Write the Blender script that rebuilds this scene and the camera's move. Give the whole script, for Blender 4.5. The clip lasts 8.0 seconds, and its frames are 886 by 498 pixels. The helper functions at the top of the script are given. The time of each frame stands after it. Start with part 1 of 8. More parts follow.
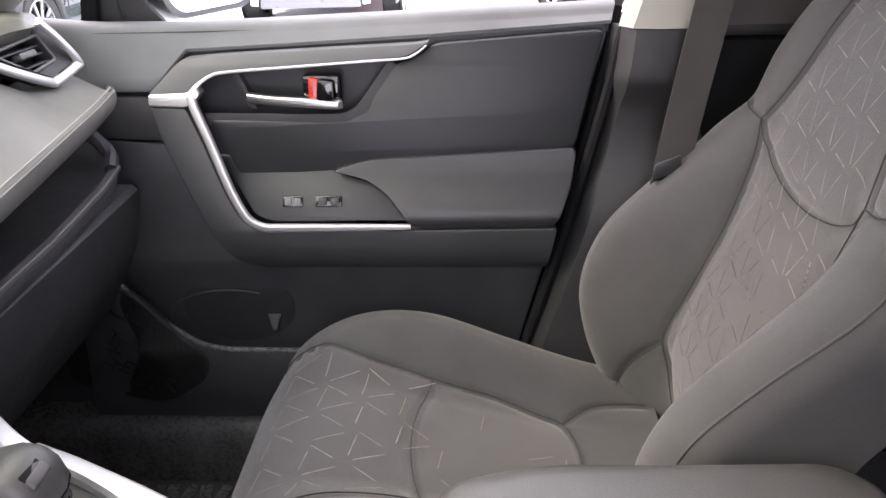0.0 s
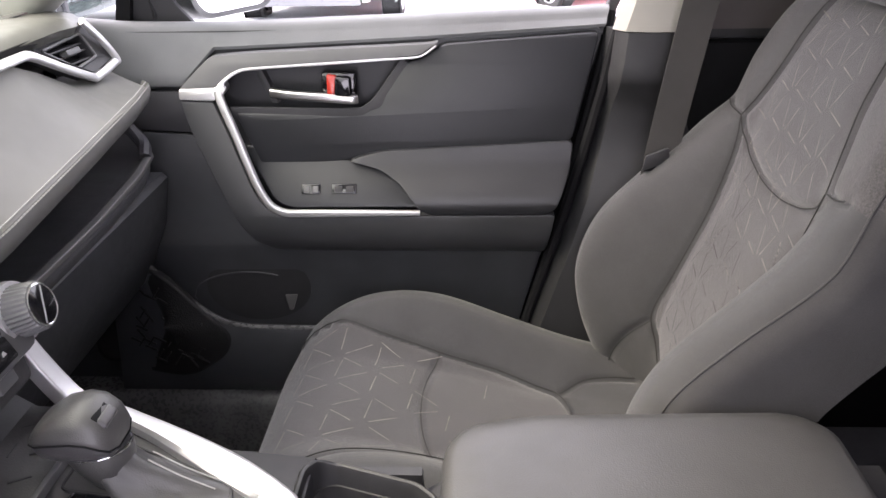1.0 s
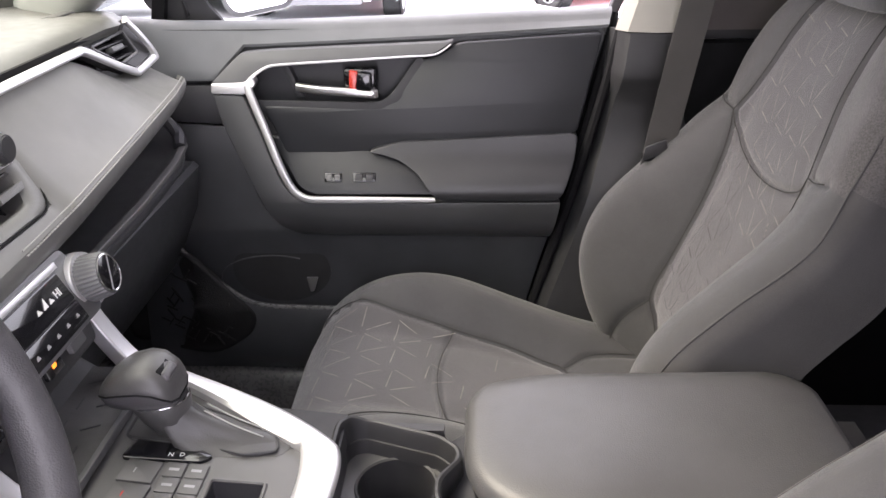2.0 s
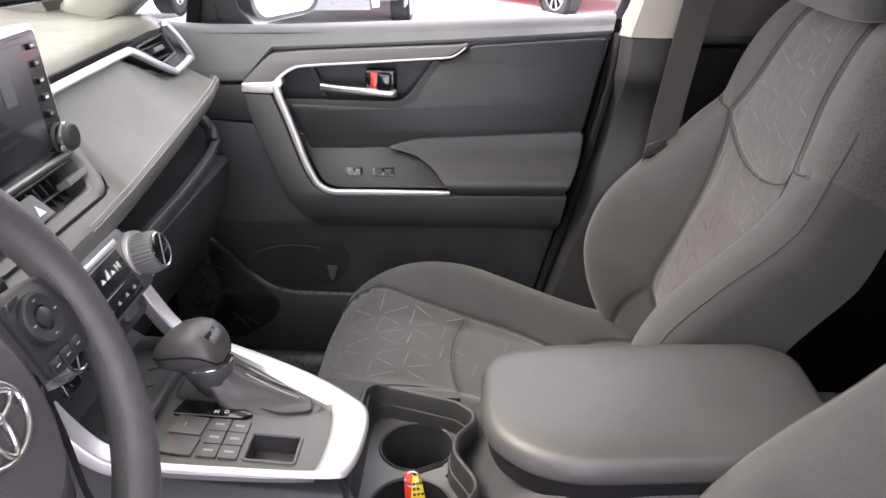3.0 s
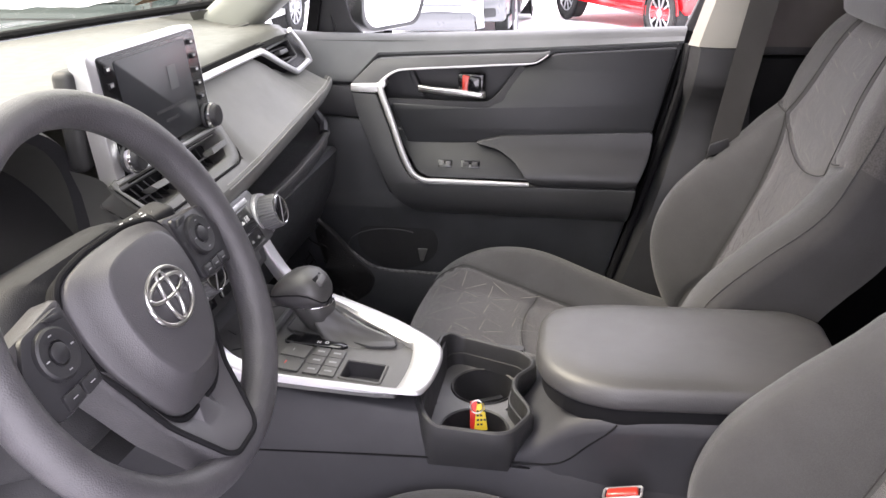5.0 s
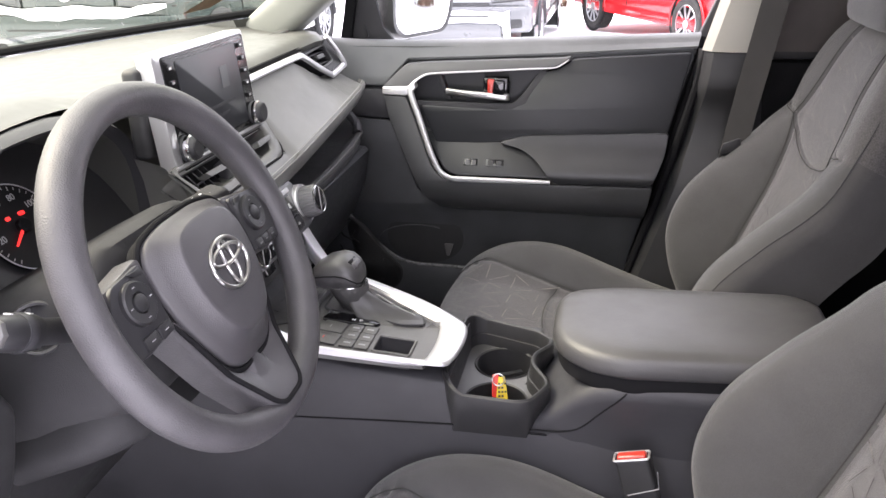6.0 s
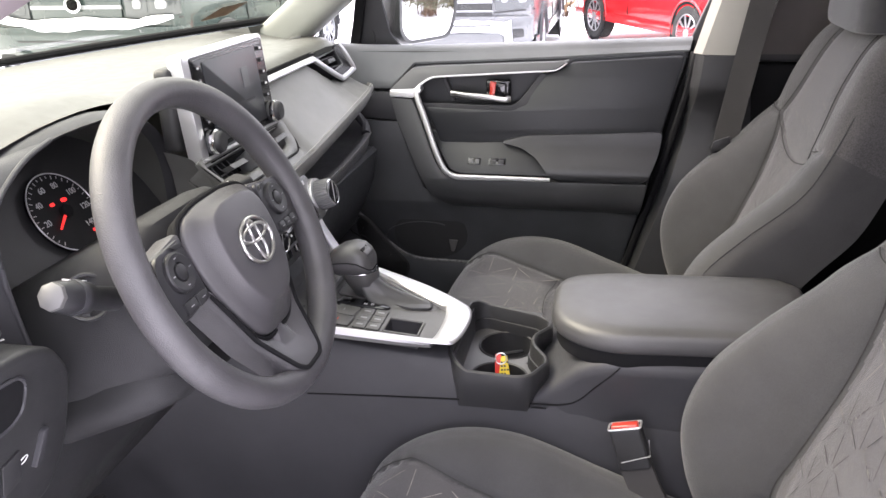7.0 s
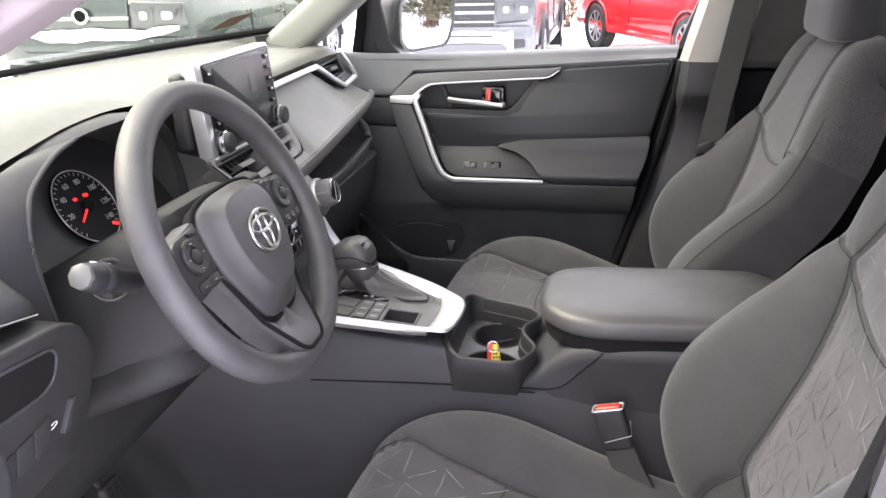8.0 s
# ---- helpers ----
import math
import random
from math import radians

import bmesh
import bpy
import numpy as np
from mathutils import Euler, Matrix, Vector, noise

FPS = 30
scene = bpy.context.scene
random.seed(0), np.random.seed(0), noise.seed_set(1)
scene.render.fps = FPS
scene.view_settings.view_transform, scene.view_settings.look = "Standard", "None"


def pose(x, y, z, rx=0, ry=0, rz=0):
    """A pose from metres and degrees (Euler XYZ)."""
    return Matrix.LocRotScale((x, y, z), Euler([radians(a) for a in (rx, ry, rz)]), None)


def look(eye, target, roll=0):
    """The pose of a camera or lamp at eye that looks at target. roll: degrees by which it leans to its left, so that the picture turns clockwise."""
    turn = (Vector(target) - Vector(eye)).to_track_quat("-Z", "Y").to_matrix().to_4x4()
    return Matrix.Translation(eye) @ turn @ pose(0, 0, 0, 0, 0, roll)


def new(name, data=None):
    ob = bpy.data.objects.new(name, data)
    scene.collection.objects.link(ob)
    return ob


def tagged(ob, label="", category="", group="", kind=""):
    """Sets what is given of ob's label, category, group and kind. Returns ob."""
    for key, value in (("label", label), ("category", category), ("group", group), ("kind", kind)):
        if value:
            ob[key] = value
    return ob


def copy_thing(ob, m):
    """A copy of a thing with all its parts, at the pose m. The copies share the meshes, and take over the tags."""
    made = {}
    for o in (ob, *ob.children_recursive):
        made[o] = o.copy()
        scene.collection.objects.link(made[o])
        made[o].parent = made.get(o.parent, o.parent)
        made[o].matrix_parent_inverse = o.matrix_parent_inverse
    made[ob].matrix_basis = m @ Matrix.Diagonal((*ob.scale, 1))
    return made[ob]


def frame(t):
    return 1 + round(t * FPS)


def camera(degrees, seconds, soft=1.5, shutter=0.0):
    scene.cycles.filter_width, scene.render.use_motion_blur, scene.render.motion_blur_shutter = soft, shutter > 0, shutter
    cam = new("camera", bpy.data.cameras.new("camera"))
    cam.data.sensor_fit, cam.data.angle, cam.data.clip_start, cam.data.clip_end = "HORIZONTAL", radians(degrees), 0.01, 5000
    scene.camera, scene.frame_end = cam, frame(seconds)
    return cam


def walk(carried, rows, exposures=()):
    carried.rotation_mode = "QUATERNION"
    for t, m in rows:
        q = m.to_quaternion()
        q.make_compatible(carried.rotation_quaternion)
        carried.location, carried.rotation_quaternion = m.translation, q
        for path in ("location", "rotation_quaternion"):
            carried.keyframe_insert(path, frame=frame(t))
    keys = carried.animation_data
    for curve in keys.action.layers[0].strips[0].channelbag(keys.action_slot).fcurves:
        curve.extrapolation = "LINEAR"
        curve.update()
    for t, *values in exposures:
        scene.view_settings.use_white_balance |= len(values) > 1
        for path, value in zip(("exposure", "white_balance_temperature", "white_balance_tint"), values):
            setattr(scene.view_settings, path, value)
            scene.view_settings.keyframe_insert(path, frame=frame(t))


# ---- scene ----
cam = camera(57.57, 8.0)
PATH = [
    (0, (0.0097, 0.0174, 1.2508), (-0.0878, 1.8278, 0.4065), -1.74),
    (0.5, (0.0058, -0.0304, 1.2571), (-0.0853, 1.7797, 0.4114), -1.47),
    (1, (-0.0028, -0.0821, 1.2727), (-0.0897, 1.7273, 0.4251), -1.25),
    (1.5, (-0.0143, -0.1308, 1.2813), (-0.0955, 1.6774, 0.4306), -1.02),
    (3, (-0.0396, -0.2752, 1.3044), (-0.1286, 1.5393, 0.4681), -0.55),
    (3.5, (-0.0254, -0.3279, 1.3052), (-0.1533, 1.4898, 0.481), -0.42),
    (4, (-0.0106, -0.3818, 1.3106), (-0.1988, 1.4366, 0.4993), -0.49),
    (4.5, (-0.0039, -0.4196, 1.3106), (-0.2639, 1.3932, 0.5067), -0.8),
    (5, (0.0103, -0.4604, 1.3088), (-0.3192, 1.3493, 0.5236), -1.17),
    (6.5, (0.0332, -0.6081, 1.3128), (-0.3664, 1.2029, 0.5641), -1.58),
    (7, (0.0419, -0.6493, 1.3118), (-0.3593, 1.1667, 0.5762), -1.75),
    (7.5, (0.0591, -0.6896, 1.3128), (-0.344, 1.132, 0.5921), -1.89),
    (8, (0.0719, -0.7265, 1.3167), (-0.3389, 1.0968, 0.6046), -1.87),
]
EXPOSURE = [(0.0, 3.51, 6530, 25), (3.0, 3.44, 6580, 25), (8.0, 3.38, 6520, 22)]
walk(cam, [(t, look(eye, target, roll)) for t, eye, target, roll in PATH], EXPOSURE)
SKY, SUN = 0.085, 0.5

# ---- world and light: overcast winter day over snow ----
world = bpy.data.worlds.new("overcast_sky")
scene.world = world
world.use_nodes = True
wn = world.node_tree
sky = wn.nodes.new("ShaderNodeTexSky")
sky.sky_type, sky.sun_disc = "NISHITA", False
sky.sun_elevation, sky.sun_rotation = radians(46), radians(-90)
sky.air_density, sky.dust_density, sky.ozone_density = 1.0, 6.0, 1.0
cloud = wn.nodes.new("ShaderNodeMix")
cloud.data_type = "RGBA"
cloud.inputs["Factor"].default_value = 0.75
cloud.inputs[7].default_value = (6.2, 6.3, 6.5, 1)
wn.links.new(sky.outputs[0], cloud.inputs[6])
dome = wn.nodes.new("ShaderNodeTexCoord")
height = wn.nodes.new("ShaderNodeSeparateXYZ")
wn.links.new(dome.outputs["Generated"], height.inputs[0])
rise = wn.nodes.new("ShaderNodeMapRange")
rise.inputs["From Min"].default_value, rise.inputs["From Max"].default_value = 0.0, 1.0
rise.inputs["To Min"].default_value, rise.inputs["To Max"].default_value = 0.70, 1.50
wn.links.new(height.outputs["Z"], rise.inputs[0])
graded = wn.nodes.new("ShaderNodeVectorMath")
graded.operation = "SCALE"
wn.links.new(cloud.outputs[2], graded.inputs[0])
wn.links.new(rise.outputs[0], graded.inputs["Scale"])
wn.links.new(graded.outputs[0], wn.nodes["Background"].inputs["Color"])
wn.nodes["Background"].inputs["Strength"].default_value = SKY
sun = new("sun", bpy.data.lights.new("sun", "SUN"))
sun.data.energy, sun.data.angle, sun.data.color = SUN, radians(40), (1.0, 0.97, 0.92)
sun.matrix_world = look((-6, -0.6, 6.2), (0, 0, 0))


# ---- materials ----
def mat(name, col, rough=0.6, metal=0.0, grain=0.0, grain_size=900.0, vary=0.12, vary_size=9.0, spec=0.5, rough_vary=0.08, coat=0.0, sheen=0.0, fleck=0.0):
    """Principled material: large soft colour variation, fine grain in colour and bump."""
    m = bpy.data.materials.new(name)
    m.use_nodes = True
    t = m.node_tree
    b = t.nodes["Principled BSDF"]
    b.inputs["Metallic"].default_value = metal
    b.inputs["Specular IOR Level"].default_value = spec
    b.inputs["Coat Weight"].default_value = coat
    b.inputs["Coat Roughness"].default_value = 0.05
    b.inputs["Sheen Weight"].default_value = sheen
    b.inputs["Sheen Roughness"].default_value = 0.5
    co = t.nodes.new("ShaderNodeTexCoord")
    n1 = t.nodes.new("ShaderNodeTexNoise")
    n1.inputs["Scale"].default_value, n1.inputs["Detail"].default_value = vary_size, 5
    t.links.new(co.outputs["Object"], n1.inputs["Vector"])
    ramp = t.nodes.new("ShaderNodeMapRange")
    ramp.inputs["From Min"].default_value, ramp.inputs["From Max"].default_value = 0.3, 0.7
    ramp.inputs["To Min"].default_value, ramp.inputs["To Max"].default_value = 1 - vary, 1 + vary
    t.links.new(n1.outputs[0], ramp.inputs[0])
    mul = t.nodes.new("ShaderNodeVectorMath")
    mul.operation = "SCALE"
    mul.inputs[0].default_value = col
    t.links.new(ramp.outputs[0], mul.inputs["Scale"])
    out = mul.outputs[0]
    if fleck:
        n3 = t.nodes.new("ShaderNodeTexNoise")
        n3.inputs["Scale"].default_value, n3.inputs["Detail"].default_value = grain_size * 0.6, 2
        t.links.new(co.outputs["Object"], n3.inputs["Vector"])
        r3 = t.nodes.new("ShaderNodeMapRange")
        r3.inputs["From Min"].default_value, r3.inputs["From Max"].default_value = 0.3, 0.7
        r3.inputs["To Min"].default_value, r3.inputs["To Max"].default_value = 1 - fleck, 1 + fleck
        t.links.new(n3.outputs[0], r3.inputs[0])
        m3 = t.nodes.new("ShaderNodeVectorMath")
        m3.operation = "SCALE"
        t.links.new(out, m3.inputs[0])
        t.links.new(r3.outputs[0], m3.inputs["Scale"])
        out = m3.outputs[0]
    t.links.new(out, b.inputs["Base Color"])
    rr = t.nodes.new("ShaderNodeMapRange")
    rr.inputs["To Min"].default_value, rr.inputs["To Max"].default_value = rough - rough_vary, rough + rough_vary
    n2 = t.nodes.new("ShaderNodeTexNoise")
    n2.inputs["Scale"].default_value, n2.inputs["Detail"].default_value = vary_size * 6, 3
    t.links.new(co.outputs["Object"], n2.inputs["Vector"])
    t.links.new(n2.outputs[0], rr.inputs[0])
    t.links.new(rr.outputs[0], b.inputs["Roughness"])
    if grain:
        v = t.nodes.new("ShaderNodeTexVoronoi")
        v.inputs["Scale"].default_value = grain_size
        t.links.new(co.outputs["Object"], v.inputs["Vector"])
        bu = t.nodes.new("ShaderNodeBump")
        bu.inputs["Strength"].default_value, bu.inputs["Distance"].default_value = grain, 0.0006
        t.links.new(v.outputs["Distance"], bu.inputs["Height"])
        t.links.new(bu.outputs[0], b.inputs["Normal"])
    return m


def glow(name, col, power):
    m = bpy.data.materials.new(name)
    m.use_nodes = True
    b = m.node_tree.nodes["Principled BSDF"]
    b.inputs["Base Color"].default_value = (*col, 1)
    b.inputs["Emission Color"].default_value = (*col, 1)
    b.inputs["Emission Strength"].default_value = power
    return m


def glass(name, tint, alpha=0.12, rough=0.0):
    """Thin clear pane: mostly transparent, with a mirror coat."""
    m = bpy.data.materials.new(name)
    m.use_nodes = True
    t = m.node_tree
    t.nodes.remove(t.nodes["Principled BSDF"])
    tr, gl, mx = t.nodes.new("ShaderNodeBsdfTransparent"), t.nodes.new("ShaderNodeBsdfGlossy"), t.nodes.new("ShaderNodeMixShader")
    tr.inputs[0].default_value = (*tint, 1)
    gl.inputs["Roughness"].default_value = rough
    mx.inputs[0].default_value = alpha
    t.links.new(tr.outputs[0], mx.inputs[1])
    t.links.new(gl.outputs[0], mx.inputs[2])
    t.links.new(mx.outputs[0], t.nodes["Material Output"].inputs[0])
    return m


PLASTIC = mat("moulded_dark_plastic", (0.040, 0.040, 0.044), 0.52, grain=0.25, grain_size=1400, spec=0.4)
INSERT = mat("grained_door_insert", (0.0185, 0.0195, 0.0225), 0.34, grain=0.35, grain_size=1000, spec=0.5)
PLASTIC_LOW = mat("matte_lower_plastic", (0.026, 0.026, 0.0275), 0.46, grain=0.3, grain_size=1200, spec=0.5, vary=0.16, vary_size=14)
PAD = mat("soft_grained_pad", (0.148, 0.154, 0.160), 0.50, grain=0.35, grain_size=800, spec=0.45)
# lighter copy of the lower plastic, standing in for light reaching the footwell
LOW_LIT = mat("lower_plastic_lit_copy", (0.046, 0.048, 0.052), 0.38, grain=0.3, grain_size=1200, spec=0.5, vary=0.18, vary_size=12)
COLUMN = mat("column_plastic", (0.026, 0.026, 0.0275), 0.62, grain=0.4, grain_size=900, spec=0.25, vary=0.16, vary_size=14)
# same skin as the dashboard face, darkened against the strong windscreen light
DASHPAD_DIMMED = mat("dashboard_skin_dimmed", (0.074, 0.074, 0.068), 0.42, grain=0.14, grain_size=800, spec=0.5)
DASHPAD = mat("dashboard_skin", (0.135, 0.134, 0.128), 0.45, grain=0.12, grain_size=800, spec=0.45)
PAD_ARM = mat("soft_armrest_skin", (0.052, 0.051, 0.052), 0.44, grain=0.25, grain_size=650, spec=0.6)
PAD_DOOR = mat("door_armrest_skin", (0.0265, 0.0270, 0.0305), 0.38, grain=0.25, grain_size=650, spec=0.5)
# grey base colour paints the reflection of a clear lens over a dark display
LENS_SHEEN = mat("instrument_lens_painted_reflection", (0.10, 0.10, 0.105), 0.25, vary=0.25, vary_size=30)
SIDEPAD = mat("dark_blue_grey_end_pad", (0.046, 0.047, 0.051), 0.45, grain=0.25, grain_size=900, spec=0.5)
DIAL = mat("black_dial", (0.009, 0.009, 0.010), 0.6, vary=0.05, spec=0.2)
SPEAKER = mat("speaker_cloth", (0.012, 0.012, 0.013), 0.6, grain=0.9, grain_size=420, spec=0.35)
DECK = mat("grey_deck_plastic", (0.095, 0.094, 0.092), 0.45, grain=0.2, grain_size=1500)
ARMSKIN = mat("charcoal_armrest_body", (0.050, 0.051, 0.054), 0.42, grain=0.2, grain_size=1500, spec=0.5)
BEZEL = mat("charcoal_satin_trim", (0.105, 0.106, 0.110), 0.42, grain=0.12, grain_size=1800, spec=0.5)
SILVER = mat("satin_silver_trim", (0.62, 0.615, 0.63), 0.38, metal=0.75, vary=0.03, grain=0.05, grain_size=2500)
EMBLEM = mat("satin_chrome", (0.62, 0.61, 0.60), 0.30, metal=1.0, vary=0.02, rough_vary=0.04)
CHROME = mat("bright_chrome", (0.86, 0.86, 0.88), 0.12, metal=1.0, vary=0.02, rough_vary=0.03)
PANEL = mat("black_display_bezel", (0.008, 0.008, 0.009), 0.24, vary=0.05, spec=0.3)
PIANO = mat("gloss_black_panel", (0.008, 0.008, 0.010), 0.12, vary=0.05, rough_vary=0.03, coat=0.5)
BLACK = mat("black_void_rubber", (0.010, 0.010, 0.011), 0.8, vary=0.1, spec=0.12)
FABRIC = mat("grey_woven_seat_fabric", (0.0490, 0.0490, 0.0515), 0.85, grain=0.5, grain_size=1500, vary=0.10, vary_size=14, sheen=0.25, spec=0.25, fleck=0.13)
FABRIC_SIDE = mat("dark_side_cloth", (0.052, 0.051, 0.053), 0.85, grain=0.5, grain_size=1500, vary=0.10, vary_size=14, sheen=0.15, spec=0.2, fleck=0.1)
SHOULDER = mat("coarse_mesh_cloth", (0.065, 0.062, 0.064), 0.9, grain=0.6, grain_size=800, vary=0.10, vary_size=14, sheen=0.3, spec=0.2, fleck=0.3)
FABRIC_IN = mat("lighter_insert_fabric", (0.063, 0.0605, 0.064), 0.88, grain=0.6, grain_size=1300, vary=0.10, vary_size=14, sheen=0.3, spec=0.2, fleck=0.16)
THREAD = mat("seam_thread", (0.018, 0.018, 0.018), 0.8)
STITCH = mat("pale_stitching", (0.30, 0.30, 0.29), 0.7)
DASHPRINT = mat("pale_printed_dash", (0.21, 0.198, 0.180), 0.7, vary=0.35, vary_size=60)
DASHDARK = mat("tone_on_tone_dash", (0.040, 0.038, 0.039), 0.85, vary=0.2, vary_size=60)
PILLAR = mat("mauve_grey_pillar_trim", (0.24, 0.205, 0.215), 0.65, grain=0.3, grain_size=900, vary=0.05)
SCREENPILLAR = mat("grey_green_pillar_trim", (0.255, 0.262, 0.242), 0.6, grain=0.3, grain_size=900, vary=0.05)
BEIGE = mat("light_grey_beige_trim", (0.40, 0.385, 0.345), 0.6, grain=0.3, grain_size=900, vary=0.05)
HEADLINER = mat("headliner_cloth", (0.50, 0.48, 0.44), 0.9, grain=0.4, grain_size=700, vary=0.05)
WEBBING = mat("seat_belt_webbing", (0.055, 0.052, 0.050), 0.75, grain=0.5, grain_size=1500)
CARPET = mat("black_carpet", (0.022, 0.022, 0.023), 0.80, grain=0.5, grain_size=700, vary=0.3, fleck=0.12)
RUBBER = mat("floor_mat_rubber", (0.058, 0.057, 0.058), 0.6, grain=0.3, grain_size=600, vary=0.3, vary_size=20)
WHEELSKIN = mat("steering_wheel_urethane", (0.060, 0.058, 0.062), 0.44, grain=0.45, grain_size=700, spec=0.5, vary=0.18, vary_size=22)
WPAD = mat("airbag_cover_skin", (0.060, 0.058, 0.062), 0.40, grain=0.3, grain_size=1000, spec=0.5)
SWITCH = mat("matte_black_switch", (0.022, 0.022, 0.024), 0.42, grain=0.15, grain_size=1600, vary=0.06)
GUNMETAL = mat("wheel_switch_plate", (0.030, 0.030, 0.033), 0.4, grain=0.1)
RED = mat("translucent_red_button", (0.50, 0.04, 0.025), 0.3, vary=0.08, coat=0.4)
REDTAG = mat("red_key_tag", (0.62, 0.03, 0.02), 0.35, vary=0.1)
YELLOW = mat("yellow_key_tag", (0.75, 0.55, 0.03), 0.4, vary=0.1)
WHITEPRINT = mat("white_print", (0.75, 0.75, 0.75), 0.5, vary=0.02)
DIALPRINT = mat("dull_white_dial_print", (0.42, 0.42, 0.42), 0.5, vary=0.02)
DIMPRINT = mat("grey_print", (0.30, 0.30, 0.31), 0.5, vary=0.02)
BLACKPRINT = mat("black_print", (0.02, 0.02, 0.02), 0.5)
SCREEN = mat("dark_display_glass", (0.022, 0.024, 0.029), 0.40, vary=0.05, rough_vary=0.02)
SCREENLIT = mat("dim_screen_picture", (0.10, 0.105, 0.11), 0.40, vary=0.05)
GLASS = glass("window_glass", (0.93, 0.96, 0.94), 0.05)
SCREENGLASS = glass("green_tinted_windscreen_glass", (0.80, 0.84, 0.69), 0.08)
PRIVACY = glass("dark_privacy_glass", (0.22, 0.22, 0.23), 0.05)
MIRROR = mat("mirror_glass", (0.92, 0.93, 0.94), 0.02, metal=1.0, vary=0.0, rough_vary=0.0)
LIT_ORANGE = glow("lit_orange", (1.0, 0.22, 0.02), 0.25)
SNOW = mat("trodden_snow", (0.83, 0.85, 0.88), 0.7, vary=0.05, vary_size=0.6, spec=0.3)


# ---- geometry helpers ----
def finish(name, bm, material, parent=None, label="", smooth=40.0):
    bmesh.ops.recalc_face_normals(bm, faces=bm.faces)
    me = bpy.data.meshes.new(name)
    for e in bm.edges:
        e.smooth = not (len(e.link_faces) == 2 and e.calc_face_angle(0) > radians(smooth))
    for f in bm.faces:
        f.smooth = True
    bm.to_mesh(me)
    bm.free()
    me.materials.append(material)
    ob = new(name, me)
    if parent:
        ob.parent = parent
    if label:
        ob["label"] = label
    return ob


def part(name, bm, material, parent, label="", smooth=40.0):
    return finish(name, bm, material, parent, label, smooth)


def thing(name, label, category, kind="", group=""):
    return tagged(new(name), label, category, group, kind)


def fillet(poly, r, n=4):
    """Rounds the corners of a closed 2D polygon."""
    out, k = [], len(poly)
    for i in range(k):
        p, a, b = Vector(poly[i]), Vector(poly[i - 1]), Vector(poly[(i + 1) % k])
        ri = r[i] if isinstance(r, (list, tuple)) else r
        ta, tb = (a - p), (b - p)
        d = min(ri, ta.length * 0.45, tb.length * 0.45)
        s, e = p + ta.normalized() * d, p + tb.normalized() * d
        for j in range(n + 1):
            u = j / n
            out.append(tuple(s * (1 - u) ** 2 + p * 2 * u * (1 - u) + e * u * u))
    return out


def resample(poly, n):
    p = np.array(list(poly) + [poly[0]])
    d = np.concatenate([[0], np.cumsum(np.hypot(*np.diff(p, axis=0).T))])
    s = np.linspace(0, d[-1], n, endpoint=False)
    return [(float(np.interp(u, d, p[:, 0])), float(np.interp(u, d, p[:, 1]))) for u in s]


def prism(poly, depth, bevel=0.0, at=None, cuts=(), segs=2):
    """Closed 2D polygon (a, b) extruded to c = 0..depth, edges bevelled; at(a, b, c) places the points."""
    bm = bmesh.new()
    lo = [bm.verts.new((p[0], p[1], 0)) for p in poly]
    hi = [bm.verts.new((p[0], p[1], depth)) for p in poly]
    k = len(poly)
    bm.faces.new(lo[::-1])
    top = bm.faces.new(hi)
    for i in range(k):
        bm.faces.new((lo[i], lo[(i + 1) % k], hi[(i + 1) % k], hi[i]))
    bmesh.ops.recalc_face_normals(bm, faces=bm.faces)
    if bevel:
        bmesh.ops.bevel(bm, geom=list(top.edges), offset=bevel, segments=segs, affect="EDGES", profile=0.5, clamp_overlap=True)
    for axis, values in cuts:
        for v in values:
            co, no = ((v, 0, 0), (1, 0, 0)) if axis == "a" else ((0, v, 0), (0, 1, 0))
            bmesh.ops.bisect_plane(bm, geom=bm.verts[:] + bm.edges[:] + bm.faces[:], plane_co=co, plane_no=no)
    if at:
        for v in bm.verts:
            v.co = at(*v.co)
    return bm


def box(x0, x1, y0, y1, z0, z1, bevel=0.0, segs=2):
    bm = bmesh.new()
    bmesh.ops.create_cube(bm, size=1.0)
    for v in bm.verts:
        v.co = ((x0 + x1) / 2 + v.co.x * (x1 - x0), (y0 + y1) / 2 + v.co.y * (y1 - y0), (z0 + z1) / 2 + v.co.z * (z1 - z0))
    if bevel:
        bmesh.ops.bevel(bm, geom=bm.edges[:], offset=bevel, segments=segs, affect="EDGES", profile=0.5, clamp_overlap=True)
    return bm


def moved(bm, m):
    bm.transform(m)
    return bm


def joined(*bms):
    out = bmesh.new()
    for b in bms:
        me = bpy.data.meshes.new("tmp")
        b.to_mesh(me)
        b.free()
        out.from_mesh(me)
        bpy.data.meshes.remove(me)
    return out


def loft(rings, closed=True, caps=True):
    """Skin over rings of equally many points."""
    bm = bmesh.new()
    vs = [[bm.verts.new(p) for p in r] for r in rings]
    n = len(rings[0])
    for a, b in zip(vs, vs[1:]):
        for i in range(n if closed else n - 1):
            j = (i + 1) % n
            bm.faces.new((a[i], a[j], b[j], b[i]))
    if caps and closed:
        bm.faces.new(vs[0][::-1])
        bm.faces.new(vs[-1])
    return bm


